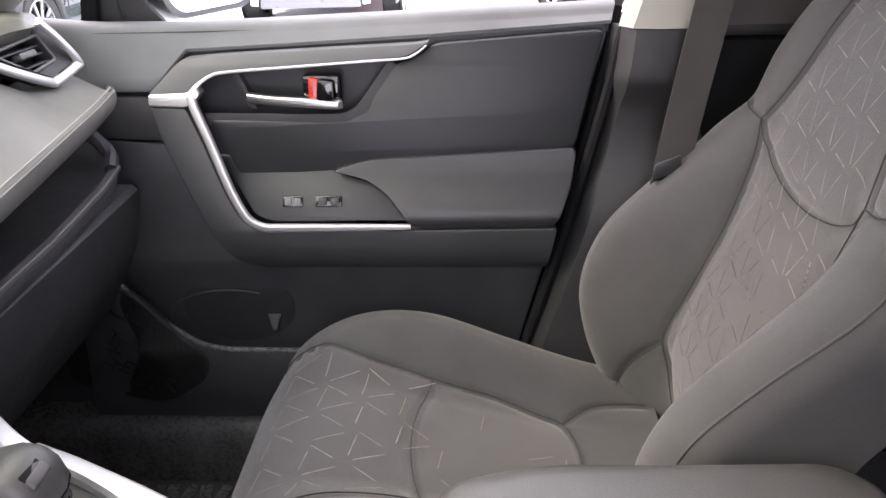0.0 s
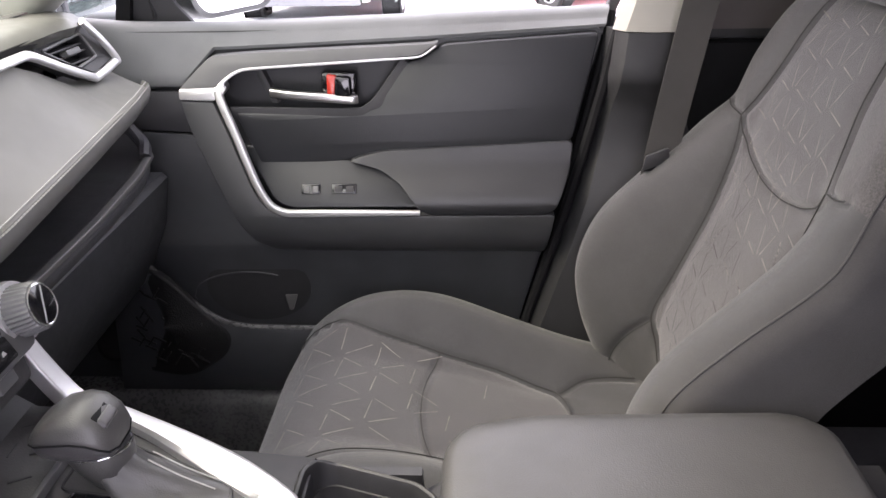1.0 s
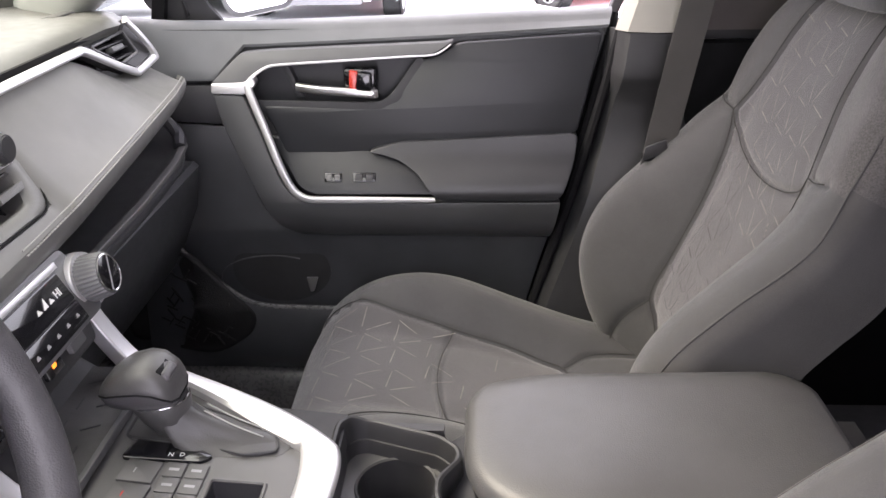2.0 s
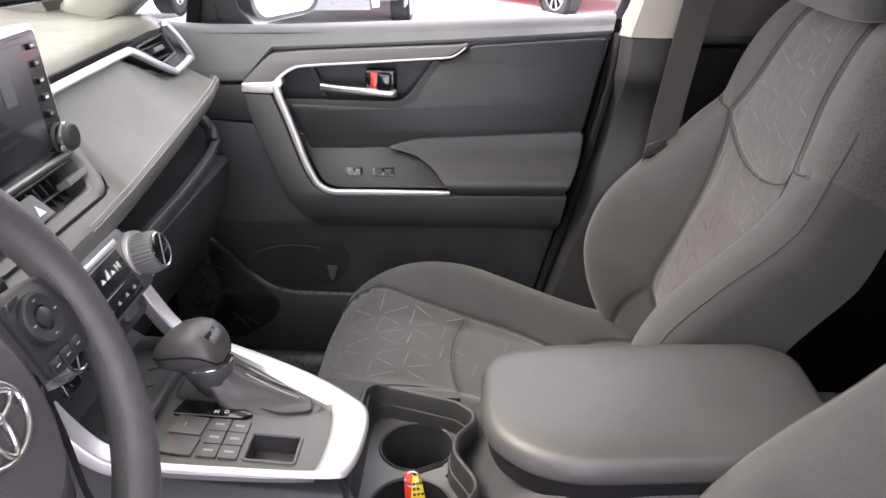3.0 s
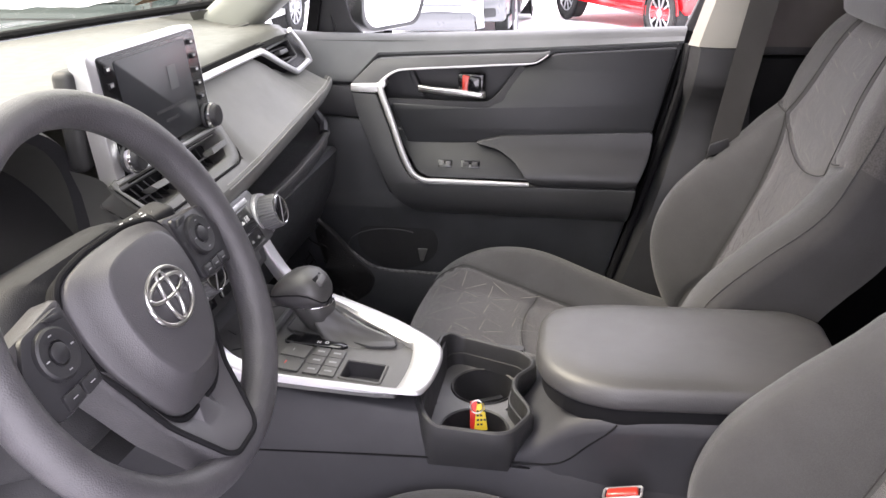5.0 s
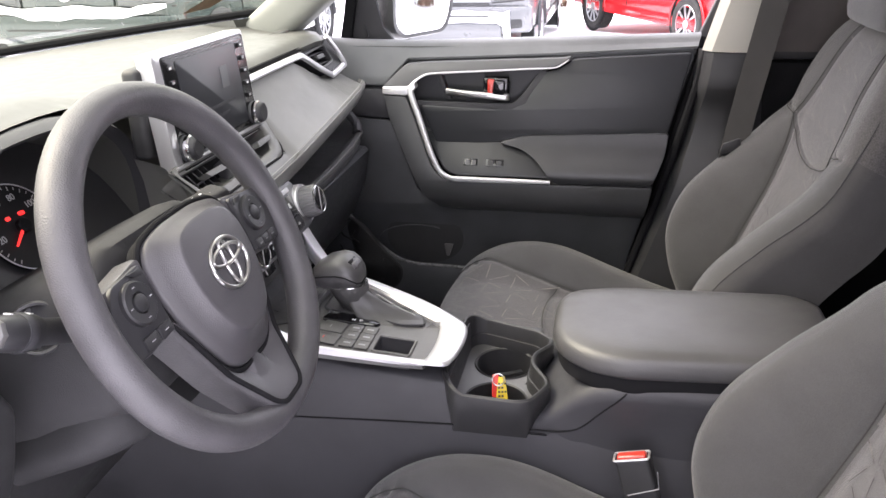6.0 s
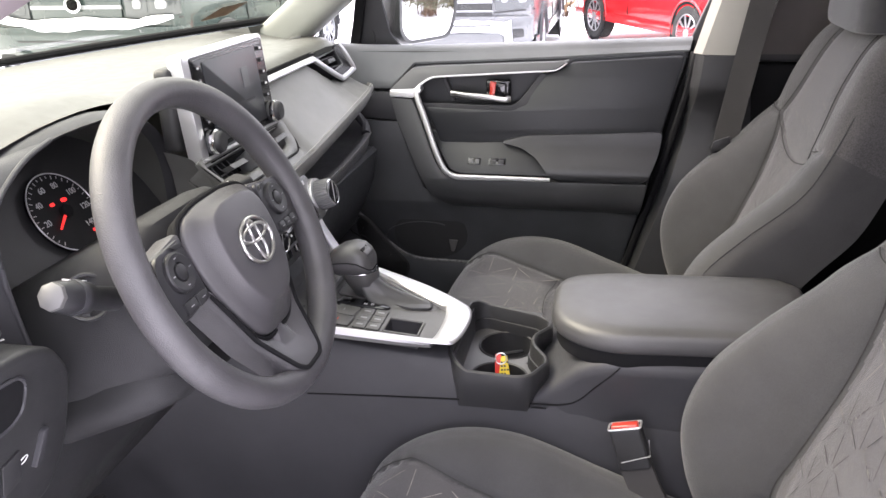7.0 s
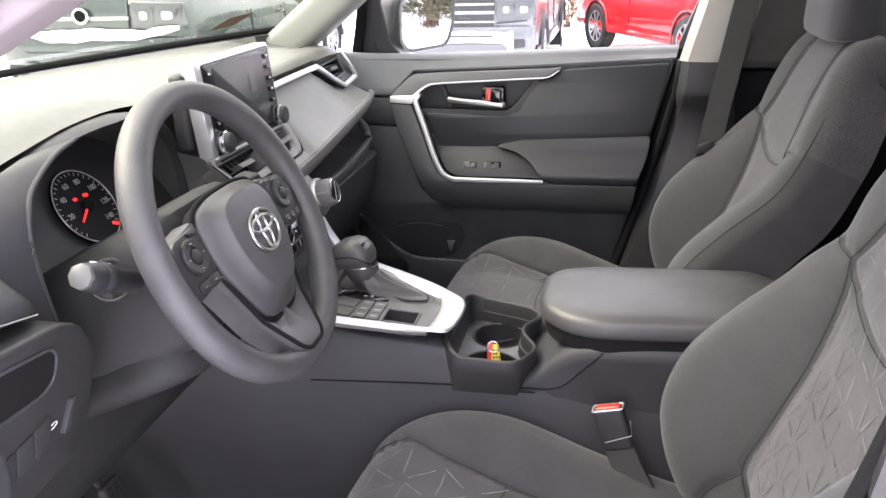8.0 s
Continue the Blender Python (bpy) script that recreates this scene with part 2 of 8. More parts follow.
def lathe(profile, m=Matrix(), n=32, ribs=0, rib=0.0, caps=True):
    """Profile of (radius, height) turned about z, then moved by m."""
    rings = []
    for r, h in profile:
        ring = []
        for i in range(n):
            a = 2 * math.pi * i / n
            rr = r + (rib * (i % 2) if ribs and r > 1e-4 else 0)
            ring.append(m @ Vector((rr * math.cos(a), rr * math.sin(a), h)))
        rings.append(ring)
    return loft(rings, caps=caps)


def smooth_path(pts, n=8):
    """Catmull-Rom through the points."""
    p = [Vector(q) for q in pts]
    p = [p[0] * 2 - p[1]] + p + [p[-1] * 2 - p[-2]]
    out = []
    for i in range(1, len(p) - 2):
        for j in range(n):
            u = j / n
            a, b, c, d = p[i - 1], p[i], p[i + 1], p[i + 2]
            out.append(0.5 * ((2 * b) + (c - a) * u + (2 * a - 5 * b + 4 * c - d) * u * u + (3 * b - a - 3 * c + d) * u ** 3))
    out.append(p[-2])
    return out


def sweep(pts, section, up=(0, 0, 1), closed=False, scale=None):
    """Section of (side, up) points carried along a path."""
    pts = [Vector(p) for p in pts]
    rings, n = [], len(pts)
    for i, p in enumerate(pts):
        a = pts[i - 1] if i or closed else p
        b = pts[(i + 1) % n] if i < n - 1 or closed else p
        t = (b - a).normalized()
        s = t.cross(Vector(up)).normalized()
        w = s.cross(t).normalized()
        k = scale(i / max(1, n - 1)) if scale else 1.0
        rings.append([p + s * (q[0] * k) + w * (q[1] * k) for q in section])
    if closed:
        rings.append(rings[0])
    return loft(rings, caps=not closed)


def ring(r, n=10, sy=1.0):
    return [(r * math.cos(2 * math.pi * i / n), r * sy * math.sin(2 * math.pi * i / n)) for i in range(n)]


def tube(pts, r, n=8, up=(0, 0, 1), closed=False):
    return sweep(pts, ring(r, n), up, closed)


def interp(x, xs, ys):
    return float(np.interp(x, xs, ys))


def lettering(name, text, size, m, material, parent, depth=0.0004):
    """Words in the built-in font as a mesh, laid by m (x along the line, y up the letters)."""
    cu = bpy.data.curves.new(name, "FONT")
    cu.body, cu.size, cu.extrude = text, size, depth
    cu.align_x, cu.align_y = "CENTER", "CENTER"
    tmp = bpy.data.objects.new(name, cu)
    scene.collection.objects.link(tmp)
    bpy.context.view_layer.update()
    me = bpy.data.meshes.new_from_object(tmp.evaluated_get(bpy.context.evaluated_depsgraph_get()))
    bpy.data.objects.remove(tmp)
    me.transform(m)
    me.materials.clear()
    me.materials.append(material)
    ob = new(name, me)
    ob.parent = parent
    return ob


def frame_at(origin, right, up):
    """Matrix whose x is right, y is up and z their cross."""
    r = Vector(right).normalized()
    n = r.cross(Vector(up)).normalized()
    u = n.cross(r)
    m = Matrix((r, u, n)).transposed().to_4x4()
    m.translation = Vector(origin)
    return m


MID = 0.48          # the car's centre line
DRIVER, PASSENGER = 0.11, 0.85

# ---- car shell: floor, roof, pillars, glass ----
FLOOR_Z = 0.31
tagged(finish("floor", box(-1.05, 1.6, -0.26, 1.22, FLOOR_Z - 0.06, FLOOR_Z, 0.01), CARPET), "black carpeted car floor", "floor", kind="structure")
# toe board and bulkhead under the dashboard
tagged(finish("wall_bulkhead", loft([[(-0.80, y, FLOOR_Z), (-1.02, y, 0.55), (-1.02, y, 0.95), (-1.06, y, 0.95), (-1.06, y, 0.5), (-0.82, y, FLOOR_Z - 0.05)] for y in (-0.26, 1.22)]), CARPET), "black carpeted bulkhead under the dashboard", "bulkhead", kind="structure")
# centre tunnel
tagged(finish("floor_tunnel", loft([[(x, MID - 0.14, FLOOR_Z - 0.02), (x, MID - 0.11, FLOOR_Z + 0.10), (x, MID, FLOOR_Z + 0.12), (x, MID + 0.11, FLOOR_Z + 0.10), (x, MID + 0.14, FLOOR_Z - 0.02)] for x in (-1.0, 1.55)]), CARPET), "black carpeted centre tunnel", "tunnel", kind="structure")

# roof with headliner
def roof_z(x, y):
    return 1.63 - 0.06 * ((x - 0.5) / 1.2) ** 2 - 0.07 * ((y - MID) / 0.6) ** 2


def roof_sheet(off, x0=-0.30, x1=2.2, y0=-0.14, y1=1.10):
    return loft([[(x0 + (x1 - x0) * i / 16, y0 + (y1 - y0) * j / 12, roof_z(x0 + (x1 - x0) * i / 16, y0 + (y1 - y0) * j / 12) + off) for j in range(13)] for i in range(17)], closed=False)


shell = joined(roof_sheet(0.0), roof_sheet(0.03))
tagged(finish("ceiling", shell, HEADLINER), "pale grey cloth car headliner", "headliner", kind="structure")

# windscreen pillars
def pillar(name, pts, w, h, material, label):
    sec = fillet([(-w, -h), (w, -h), (w, h), (-w, h)], min(w, h) * 0.9, 4)
    return tagged(finish(name, sweep(smooth_path(pts, 6), sec, up=(1, 0, 0)), material), label, "pillar trim", kind="structure")


tagged(finish("trim_a_pillar_passenger", sweep(smooth_path([(-0.94, 1.185, 0.94), (-0.70, 1.145, 1.114), (-0.585, 1.13, 1.20), (-0.25, 1.075, 1.45), (-0.10, 1.06, 1.56)], 6), fillet([(-0.050, -0.045), (0.050, -0.045), (0.042, 0.03), (-0.042, 0.03)], 0.025, 4), up=(0, -1, 0)), SCREENPILLAR), "pale grey windscreen pillar trim", "pillar trim", kind="structure")
tagged(finish("trim_a_pillar_driver", sweep([(-0.98, -0.215, 0.978), (-0.7765, -0.20, 1.0755), (-0.3765, -0.20, 1.2675), (-0.31, -0.20, 1.2995), (-0.10, -0.18, 1.40), (0.05, -0.16, 1.473)], fillet([(-0.0125, -0.03), (0.0125, -0.03), (0.0125, 0.03), (-0.0125, 0.03)], 0.008, 3), up=(0, 1, 0)), PILLAR), "mauve-grey windscreen pillar trim", "pillar trim", kind="structure")
tagged(finish("trim_door_seal_front", tube([(-0.78, -0.235, 1.104), (-0.3765, -0.235, 1.298), (-0.10, -0.215, 1.430), (0.05, -0.19, 1.507)], 0.022, 10), BLACK), "black rubber door seal", "door seal", kind="structure")
tagged(finish("trim_header", box(-0.34, -0.24, -0.12, 1.08, 1.52, 1.60, 0.02), HEADLINER), "pale cloth header above the windscreen", "header trim", kind="structure")


# windscreen and its black border
def screen_pt(u, v):
    """u across 0..1, v up 0..1."""
    w = 2 * u - 1
    return (-1.255 + 0.56 * w * w * (1 - 0.6 * v) + 0.93 * v, MID + w * (0.72 - 0.12 * v), 1.082 + 0.055 * w * w + 0.47 * v)


ws = finish("window_windscreen", loft([[screen_pt(i / 20, j / 10) for j in range(11)] for i in range(21)], closed=False), SCREENGLASS)
tagged(ws, "clear curved windscreen glass", "windscreen", kind="structure")
tagged(finish("trim_windscreen_seal", tube([Vector(screen_pt(i / 20, 0.0)) + Vector((0.006, 0, 0.0)) for i in range(21)], 0.0085), BLACK), "black windscreen border seal", "seal", kind="structure")
# coloured patch on the glass in place of a paper's reflection
REFLECTED_PAPER = mat("reflected_orange_brown_paper", (0.17, 0.11, 0.07), 0.7, vary=0.2, vary_size=40)
tagged(finish("windscreen_sticker", loft([[Vector(screen_pt(0.893 + 0.022 * i / 4 + 0.008 * j / 3, 0.058 + 0.012 * i / 4 + 0.055 * j / 3)) + Vector((h, 0, -h)) for j in range(4)] for h in (0.003, 0.004) for i in ((0, 1, 2, 3, 4) if h == 0.003 else (4, 3, 2, 1, 0))], closed=False), REFLECTED_PAPER), "orange-brown patch standing for paper reflected in the windscreen", "sticker", kind="structure")
# bonnet in front of the screen
tagged(finish("bonnet", loft([[(-1.26 - 0.95 * i / 8 + 0.50 * (2 * j / 8 - 1) ** 2 * (1 - i / 8), MID + (j / 8 - 0.5) * 1.5, 1.04 - 0.10 * (i / 8) ** 1.6 - 0.10 * (2 * j / 8 - 1) ** 4) for j in range(9)] for i in range(9)], closed=False), SNOW), "car bonnet covered with snow", "bonnet", kind="structure")

# middle pillars: pale upper trim, dark lower trim
def b_pillar(side):
    s = 1 if side == "passenger" else -1
    Y = lambda d: MID + s * (d + (0.0 if s > 0 else 0.05))
    back = 0.0 if s > 0 else 0.05
    up = [[(back + 0.196 + 0.25 * (z - 1.056), Y(0.665 - 0.13 * (z - 1.056)), z), (back + 0.212 + 0.25 * (z - 1.056), Y(0.642 - 0.13 * (z - 1.056)), z), (back + 0.25 + 0.25 * (z - 1.056), Y(0.632 - 0.13 * (z - 1.056)), z),
           (back + 0.295 + 0.24 * (z - 1.056), Y(0.635 - 0.13 * (z - 1.056)), z), (back + 0.335 + 0.24 * (z - 1.056), Y(0.70 - 0.13 * (z - 1.056)), z), (back + 0.22 + 0.25 * (z - 1.056), Y(0.70 - 0.13 * (z - 1.056)), z)] for z in (1.057, 1.15, 1.25, 1.40, 1.58)]
    tagged(finish("trim_pillar_upper_" + side, loft(up), BEIGE), "pale beige upper middle pillar trim", "pillar trim", kind="structure")
    rows = []
    for z, x0, x1, d in ((1.055, 0.205, 0.306, 0.640), (1.01, 0.201, 0.301, 0.636), (0.99, 0.198, 0.298, 0.635), (0.978, 0.197, 0.296, 0.639), (0.965, 0.196, 0.294, 0.649), (0.950, 0.193, 0.296, 0.657), (0.93, 0.189, 0.298, 0.661), (0.90, 0.183, 0.30, 0.662), (0.875, 0.178, 0.31, 0.660), (0.85, 0.172, 0.32, 0.655), (0.80, 0.158, 0.34, 0.630), (0.70, 0.130, 0.36, 0.622), (0.56, 0.085, 0.38, 0.618), (0.42, 0.05, 0.40, 0.610), (0.31, 0.02, 0.42, 0.600)):
        x0, x1 = x0 + back, x1 + back
        rows.append([(x0 - 0.012, Y(0.70), z), (x0, Y(d + 0.018), z), (x0 + 0.012, Y(d + 0.002), z), ((x0 + x1) / 2, Y(d - 0.004), z), (x1 - 0.01, Y(d), z), (x1 + 0.03, Y(0.70), z)])
    tagged(finish("trim_pillar_lower_" + side, loft(rows), PLASTIC_LOW), "dark plastic lower middle pillar trim", "pillar trim", kind="structure")
    # rubber door seal along the pillar's front edge
    tagged(finish("trim_door_seal_" + side, tube(smooth_path([(back + q[0], q[1], q[2]) for q in ((0.02, Y(0.635), 0.36), (0.075, Y(0.645), 0.56), (0.135, Y(0.655), 0.76), (0.185, Y(0.672), 0.95), (0.212, Y(0.676), 1.07), (0.262, Y(0.664), 1.22), (0.34, Y(0.63), 1.48))], 6), 0.0085), BLACK), "black rubber door seal", "door seal", kind="structure")


tagged(finish("wall_door_jamb", prism([(-0.10, 0.30), (0.40, 0.30), (0.42, 1.06), (0.15, 1.06), (0.10, 0.86), (0.04, 0.60)], 0.03, 0.0, lambda a, b, c: (a, 1.212 + c, b)), BLACK), "black painted door jamb", "door jamb", kind="structure")
b_pillar("passenger")
# front post of the rear door's window, beside the middle pillar
POST = mat("brown_grey_window_post", (0.085, 0.074, 0.070), 0.7, grain=0.3)
for nm, s in (("passenger", 1), ("driver", -1)):
    yp = lambda z: MID + s * (0.694 - 0.15 * (z - 1.05))
    tagged(finish("trim_rear_post_" + nm, loft([[(0.30 + 0.25 * (z - 1.05), yp(z), z), (0.56 + 0.10 * (z - 1.05), yp(z), z), (0.56 + 0.10 * (z - 1.05), yp(z) + s * 0.02, z), (0.30 + 0.25 * (z - 1.05), yp(z) + s * 0.02, z)] for z in (1.05, 1.2, 1.4, 1.58)]), POST), "brown-grey rear door window post", "window post", kind="structure")
b_pillar("driver")
# sills
# glossy, with the base colour also raised to paint in the sill's highlight
SILLP = mat("shiny_sill_plastic_sheen_in_colour", (0.10, 0.10, 0.102), 0.28, grain=0.1, vary=0.3, vary_size=25)
for nm, yy in (("passenger", 1.17), ("driver", -0.21)):
    tagged(finish("trim_sill_" + nm, box(-0.85, 0.10, min(yy - 0.055, 1.082 if yy > 0 else 9), yy + 0.055, FLOOR_Z - 0.02, FLOOR_Z + (0.128 if yy > 0 else 0.105), 0.032, 4), SILLP), "black plastic door sill cover", "sill trim", kind="structure")
# rear half of the cabin: side walls with window openings, tailgate
for nm, s in (("passenger", 1), ("driver", -1)):
    y0 = MID + s * 0.70
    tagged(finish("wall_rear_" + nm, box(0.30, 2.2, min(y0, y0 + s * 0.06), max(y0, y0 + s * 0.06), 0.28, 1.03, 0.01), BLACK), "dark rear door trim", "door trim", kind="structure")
    tagged(finish("trim_rear_belt_" + nm, box(0.30, 2.2, min(y0, y0 + s * 0.06), max(y0, y0 + s * 0.06), 1.032, 1.09, 0.01), PLASTIC_LOW), "dark rear door upper trim", "door trim", kind="structure")
    tagged(finish("trim_c_pillar_" + nm, sweep([(1.75, y0 - s * 0.02, 1.05), (1.55, MID + s * 0.62, 1.56)], [(-0.10, -0.02), (0.10, -0.02), (0.10, 0.02), (-0.10, 0.02)], up=(0, 1, 0)), BEIGE), "pale rear pillar trim", "pillar trim", kind="structure")
tagged(finish("wall_tailgate", joined(box(2.16, 2.22, -0.22, 1.18, 0.28, 1.08, 0.01), box(2.0, 2.2, -0.16, 1.12, 1.50, 1.60, 0.01)), PLASTIC_LOW), "dark tailgate trim", "tailgate", kind="structure")
for nm, yy in (("passenger", 1.205), ("driver", -0.249)):
    tagged(finish("window_rear_" + nm, box(0.44 if yy < 0 else 0.36, 1.72, yy, yy + 0.004, 1.05, 1.56), PRIVACY), "dark tinted rear side window", "window", kind="structure")
    tagged(finish("window_quarter_" + nm, box(1.74, 2.16, yy, yy + 0.004, 1.05, 1.56), PRIVACY), "dark tinted rear quarter window", "window", kind="structure")
tagged(finish("window_tailgate", loft([[(2.19 - 0.25 * (z - 1.07), y, z) for z in (1.07, 1.2, 1.35, 1.51)] for y in (-0.16, 0.1, 0.48, 0.86, 1.12)], closed=False), PRIVACY), "dark tinted tailgate window", "window", kind="structure")


# rear bench
def rear_bench():
    t = thing("rear_bench", "dark grey cloth rear bench seat", "car seat")
    sec = fillet([(0.86, 0.34), (0.84, 0.56), (0.90, 0.62), (1.36, 0.56), (1.36, 0.34)], 0.05)
    part("cushion", loft([[(x, y, z) for x, z in sec] for y in (-0.14, 0.1, 0.48, 0.86, 1.10)]), FABRIC, t)
    sec = fillet([(1.30, 0.52), (1.36, 0.70), (1.52, 1.10), (1.60, 1.16), (1.68, 1.12), (1.55, 0.52)], 0.05)
    part("backrest", loft([[(x, y, z) for x, z in sec] for y in (-0.12, 0.1, 0.48, 0.86, 1.08)]), FABRIC, t)


rear_bench()


def driver_door():
    """The driver's door, standing wide open."""
    t = thing("door_driver", "open dark grey driver's door", "car door", kind="structure")
    m = Matrix.Translation((-0.66, -0.36, 0)) @ Matrix.Rotation(radians(-68), 4, "Z")
    poly = fillet([(0.0, 0.36), (0.72, 0.36), (0.80, 0.70), (0.88, 1.06), (0.0, 1.08)], 0.03)
    part("panel", prism(poly, 0.09, 0.01, lambda a, b, c: m @ Vector((a, c - 0.09, b))), PLASTIC, t)
    part("armrest", prism(fillet([(0.12, 0.72), (0.74, 0.72), (0.76, 0.82), (0.10, 0.84)], 0.03), 0.06, 0.02, lambda a, b, c: m @ Vector((a, c, b))), PAD_ARM, t)
    part("window_frame", tube([m @ Vector(p) for p in smooth_path([(0.02, -0.04, 1.08), (0.30, -0.01, 1.38), (0.55, 0.02, 1.55), (0.98, 0.03, 1.54), (0.90, -0.03, 1.08)], 6)], 0.02), BLACK, t)
    g = part("pane", prism([(0.04, 1.08), (0.89, 1.08), (0.96, 1.52), (0.56, 1.53), (0.32, 1.37)], 0.003, 0.0, lambda a, b, c: m @ Vector((a, c - 0.02, b))), GLASS, t, "clear door window glass")
    g.visible_shadow = False
    base(t)


def base(t):
    """Sets a thing's empty at the middle of its foot."""
    pts = [Vector(v.co) for o in t.children_recursive if o.type == "MESH" for v in o.data.vertices]
    lo = [min(p[i] for p in pts) for i in range(3)]
    hi = [max(p[i] for p in pts) for i in range(3)]
    t.location = ((lo[0] + hi[0]) / 2, (lo[1] + hi[1]) / 2, lo[2])
    for o in t.children:
        o.matrix_parent_inverse = Matrix.Translation(-t.location)
    return t


# ---- passenger door ----
def rear_x(z):
    return interp(z, (0.40, 0.59, 0.705, 0.86, 0.90, 1.08), (0.03, 0.080, 0.114, 0.146, 0.151, 0.199))


def on_door(zs, ys):
    """Maps (x, z, height) onto a surface y(z), heights towards the cabin."""
    return lambda a, b, c: (a, interp(b, zs, ys) - c, b)


OUT_Z, OUT_Y = (0.70, 0.712, 0.73, 0.755, 0.785, 0.84, 0.90, 0.95, 0.98, 1.04), (1.152, 1.135, 1.121, 1.112, 1.109, 1.122, 1.138, 1.150, 1.158, 1.178)
IN_Z, IN_Y = (0.70, 0.80, 0.86, 0.90, 0.96, 1.03, 1.06), (1.135, 1.145, 1.150, 1.154, 1.163, 1.180, 1.186)
ZCUTS = [("b", [0.42 + 0.02 * i for i in range(34)])]


def passenger_door():
    d = thing("car_door", "closed dark grey front passenger door with silver trim", "car door")
    # backing of the whole door
    poly = [(-0.72, 0.36), (0.01, 0.36), (0.08, 0.59), (0.114, 0.705), (0.151, 0.90), (0.190, 1.055), (-0.66, 1.055), (-0.72, 0.9)]
    part("door_shell", prism(fillet(poly, 0.02), 0.02, 0.0, lambda a, b, c: (a, 1.205 - c, b)), LOW_LIT, d)
    # belt pad with its rounded sill
    def belt_section(x):
        k = interp(x, (-0.66, -0.41, -0.27, -0.06, 0.20), (0.012, 0.002, 0.007, 0.016, 0.030))
        top = 1.0785 + 0.029 * x + interp(x, (-0.66, -0.55, -0.4, 0.2), (0.020, 0.006, 0.0, 0.0))
        low = interp(x, (-0.468, -0.415), (0.972, 1.024 + k))
        yl = interp(low, (0.97, 1.03), (1.163, 1.176))
        pts = [(1.262, top - 0.030), (1.222, top - 0.012), (1.210, top - 0.002), (1.201, top), (1.195, top - 0.0015), (1.190, top - 0.005), (1.1865, top - 0.010), (1.1845, top - 0.016)] + [(1.1845 + (yl - 1.1845) * u, top - 0.016 + (low + 0.006 - top + 0.016) * u) for u in (0.2, 0.4, 0.6, 0.8)] + [(yl, low + 0.006), (yl + 0.002, low + 0.001), (1.19, low), (1.262, low)]
        return [(min(x, rear_x(z) - 0.002), y, z) for y, z in pts]
    xs = sorted([-0.68 + 0.88 * i / 30 for i in range(31)] + [-0.468, -0.415])
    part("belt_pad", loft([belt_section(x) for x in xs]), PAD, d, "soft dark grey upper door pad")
    part("mid_panel", prism(fillet([(-0.70, 0.912), (-0.60, 0.908), (-0.447, 0.900), (-0.462, 0.955), (-0.466, 0.965), (-0.60, 0.967), (-0.70, 0.969)], 0.004), 0.010, 0.003, on_door((0.90, 0.97), (1.166, 1.172))), PLASTIC, d)
    # main insert
    ins = [(-0.388, 0.936), (-0.194, 0.931), (-0.160, 0.945), (-0.114, 1.010), (-0.090, 1.014), (-0.056, 1.034), (0.183, 1.049), (0.144, 0.886), (0.008, 0.880), (-0.160, 0.872), (-0.206, 0.857), (-0.28, 0.850), (-0.345, 0.842), (-0.362, 0.880)]
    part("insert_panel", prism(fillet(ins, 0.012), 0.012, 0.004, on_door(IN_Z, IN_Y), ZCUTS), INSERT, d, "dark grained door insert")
    # handle recess
    rec = [(-0.405, 0.930), (-0.18, 0.925), (-0.10, 1.02), (-0.36, 1.01), (-0.415, 0.98)]
    part("handle_recess", prism(rec, 0.004, 0.0, lambda a, b, c: (a, 1.186 - c, b)), INSERT, d)
    part("recess_divider", prism([(-0.330, 0.945), (-0.318, 0.945), (-0.345, 1.01), (-0.357, 1.01)], 0.018, 0.003, lambda a, b, c: (a, 1.184 - c, b)), PLASTIC, d)
    ledge = smooth_path([(-0.392, 1.150, 0.938), (-0.30, 1.149, 0.936), (-0.200, 1.148, 0.935), (-0.176, 1.149, 0.940), (-0.158, 1.151, 0.955), (-0.135, 1.158, 0.985), (-0.116, 1.164, 1.010)], 6)
    part("recess_edge", sweep(ledge, fillet([(-0.012, -0.0018), (0.006, -0.0018), (0.006, 0.0018), (-0.012, 0.0018)], 0.001, 3), up=(0, 1, 0)), PLASTIC, d)
    # inner handle and lock
    part("door_lever", sweep(smooth_path([(-0.326, 1.152, 0.9655), (-0.29, 1.146, 0.962), (-0.24, 1.144, 0.9585), (-0.200, 1.146, 0.9545), (-0.192, 1.15, 0.9545)], 6), fillet([(-0.007, -0.0060), (0.007, -0.0060), (0.007, 0.0060), (-0.007, 0.0060)], 0.004, 3), up=(0, 1, 0)), EMBLEM, d, "satin chrome inner door lever")
    part("lever_mount", box(-0.246, -0.190, 1.150, 1.176, 0.950, 0.996, 0.006), PIANO, d)
    part("lock_tab", prism(fillet([(-0.236, 0.963), (-0.225, 0.962), (-0.221, 0.992), (-0.235, 0.994)], 0.002), 0.010, 0.002, lambda a, b, c: (a, 1.152 - c, b)), RED, d, "red door lock tab")
    part("lock_button", prism(fillet([(-0.225, 0.961), (-0.198, 0.960), (-0.198, 0.990), (-0.222, 0.992)], 0.006), 0.013, 0.003, lambda a, b, c: (a, 1.152 - c, b)), PIANO, d, "black door lock button")
    # charcoal bezel over the handle, closing into a point
    bez = [(-0.466, 0.975), (-0.416, 1.022), (-0.36, 1.026), (-0.078, 1.036), (-0.062, 1.039), (-0.094, 1.020), (-0.22, 1.013), (-0.375, 1.003), (-0.410, 0.976)]
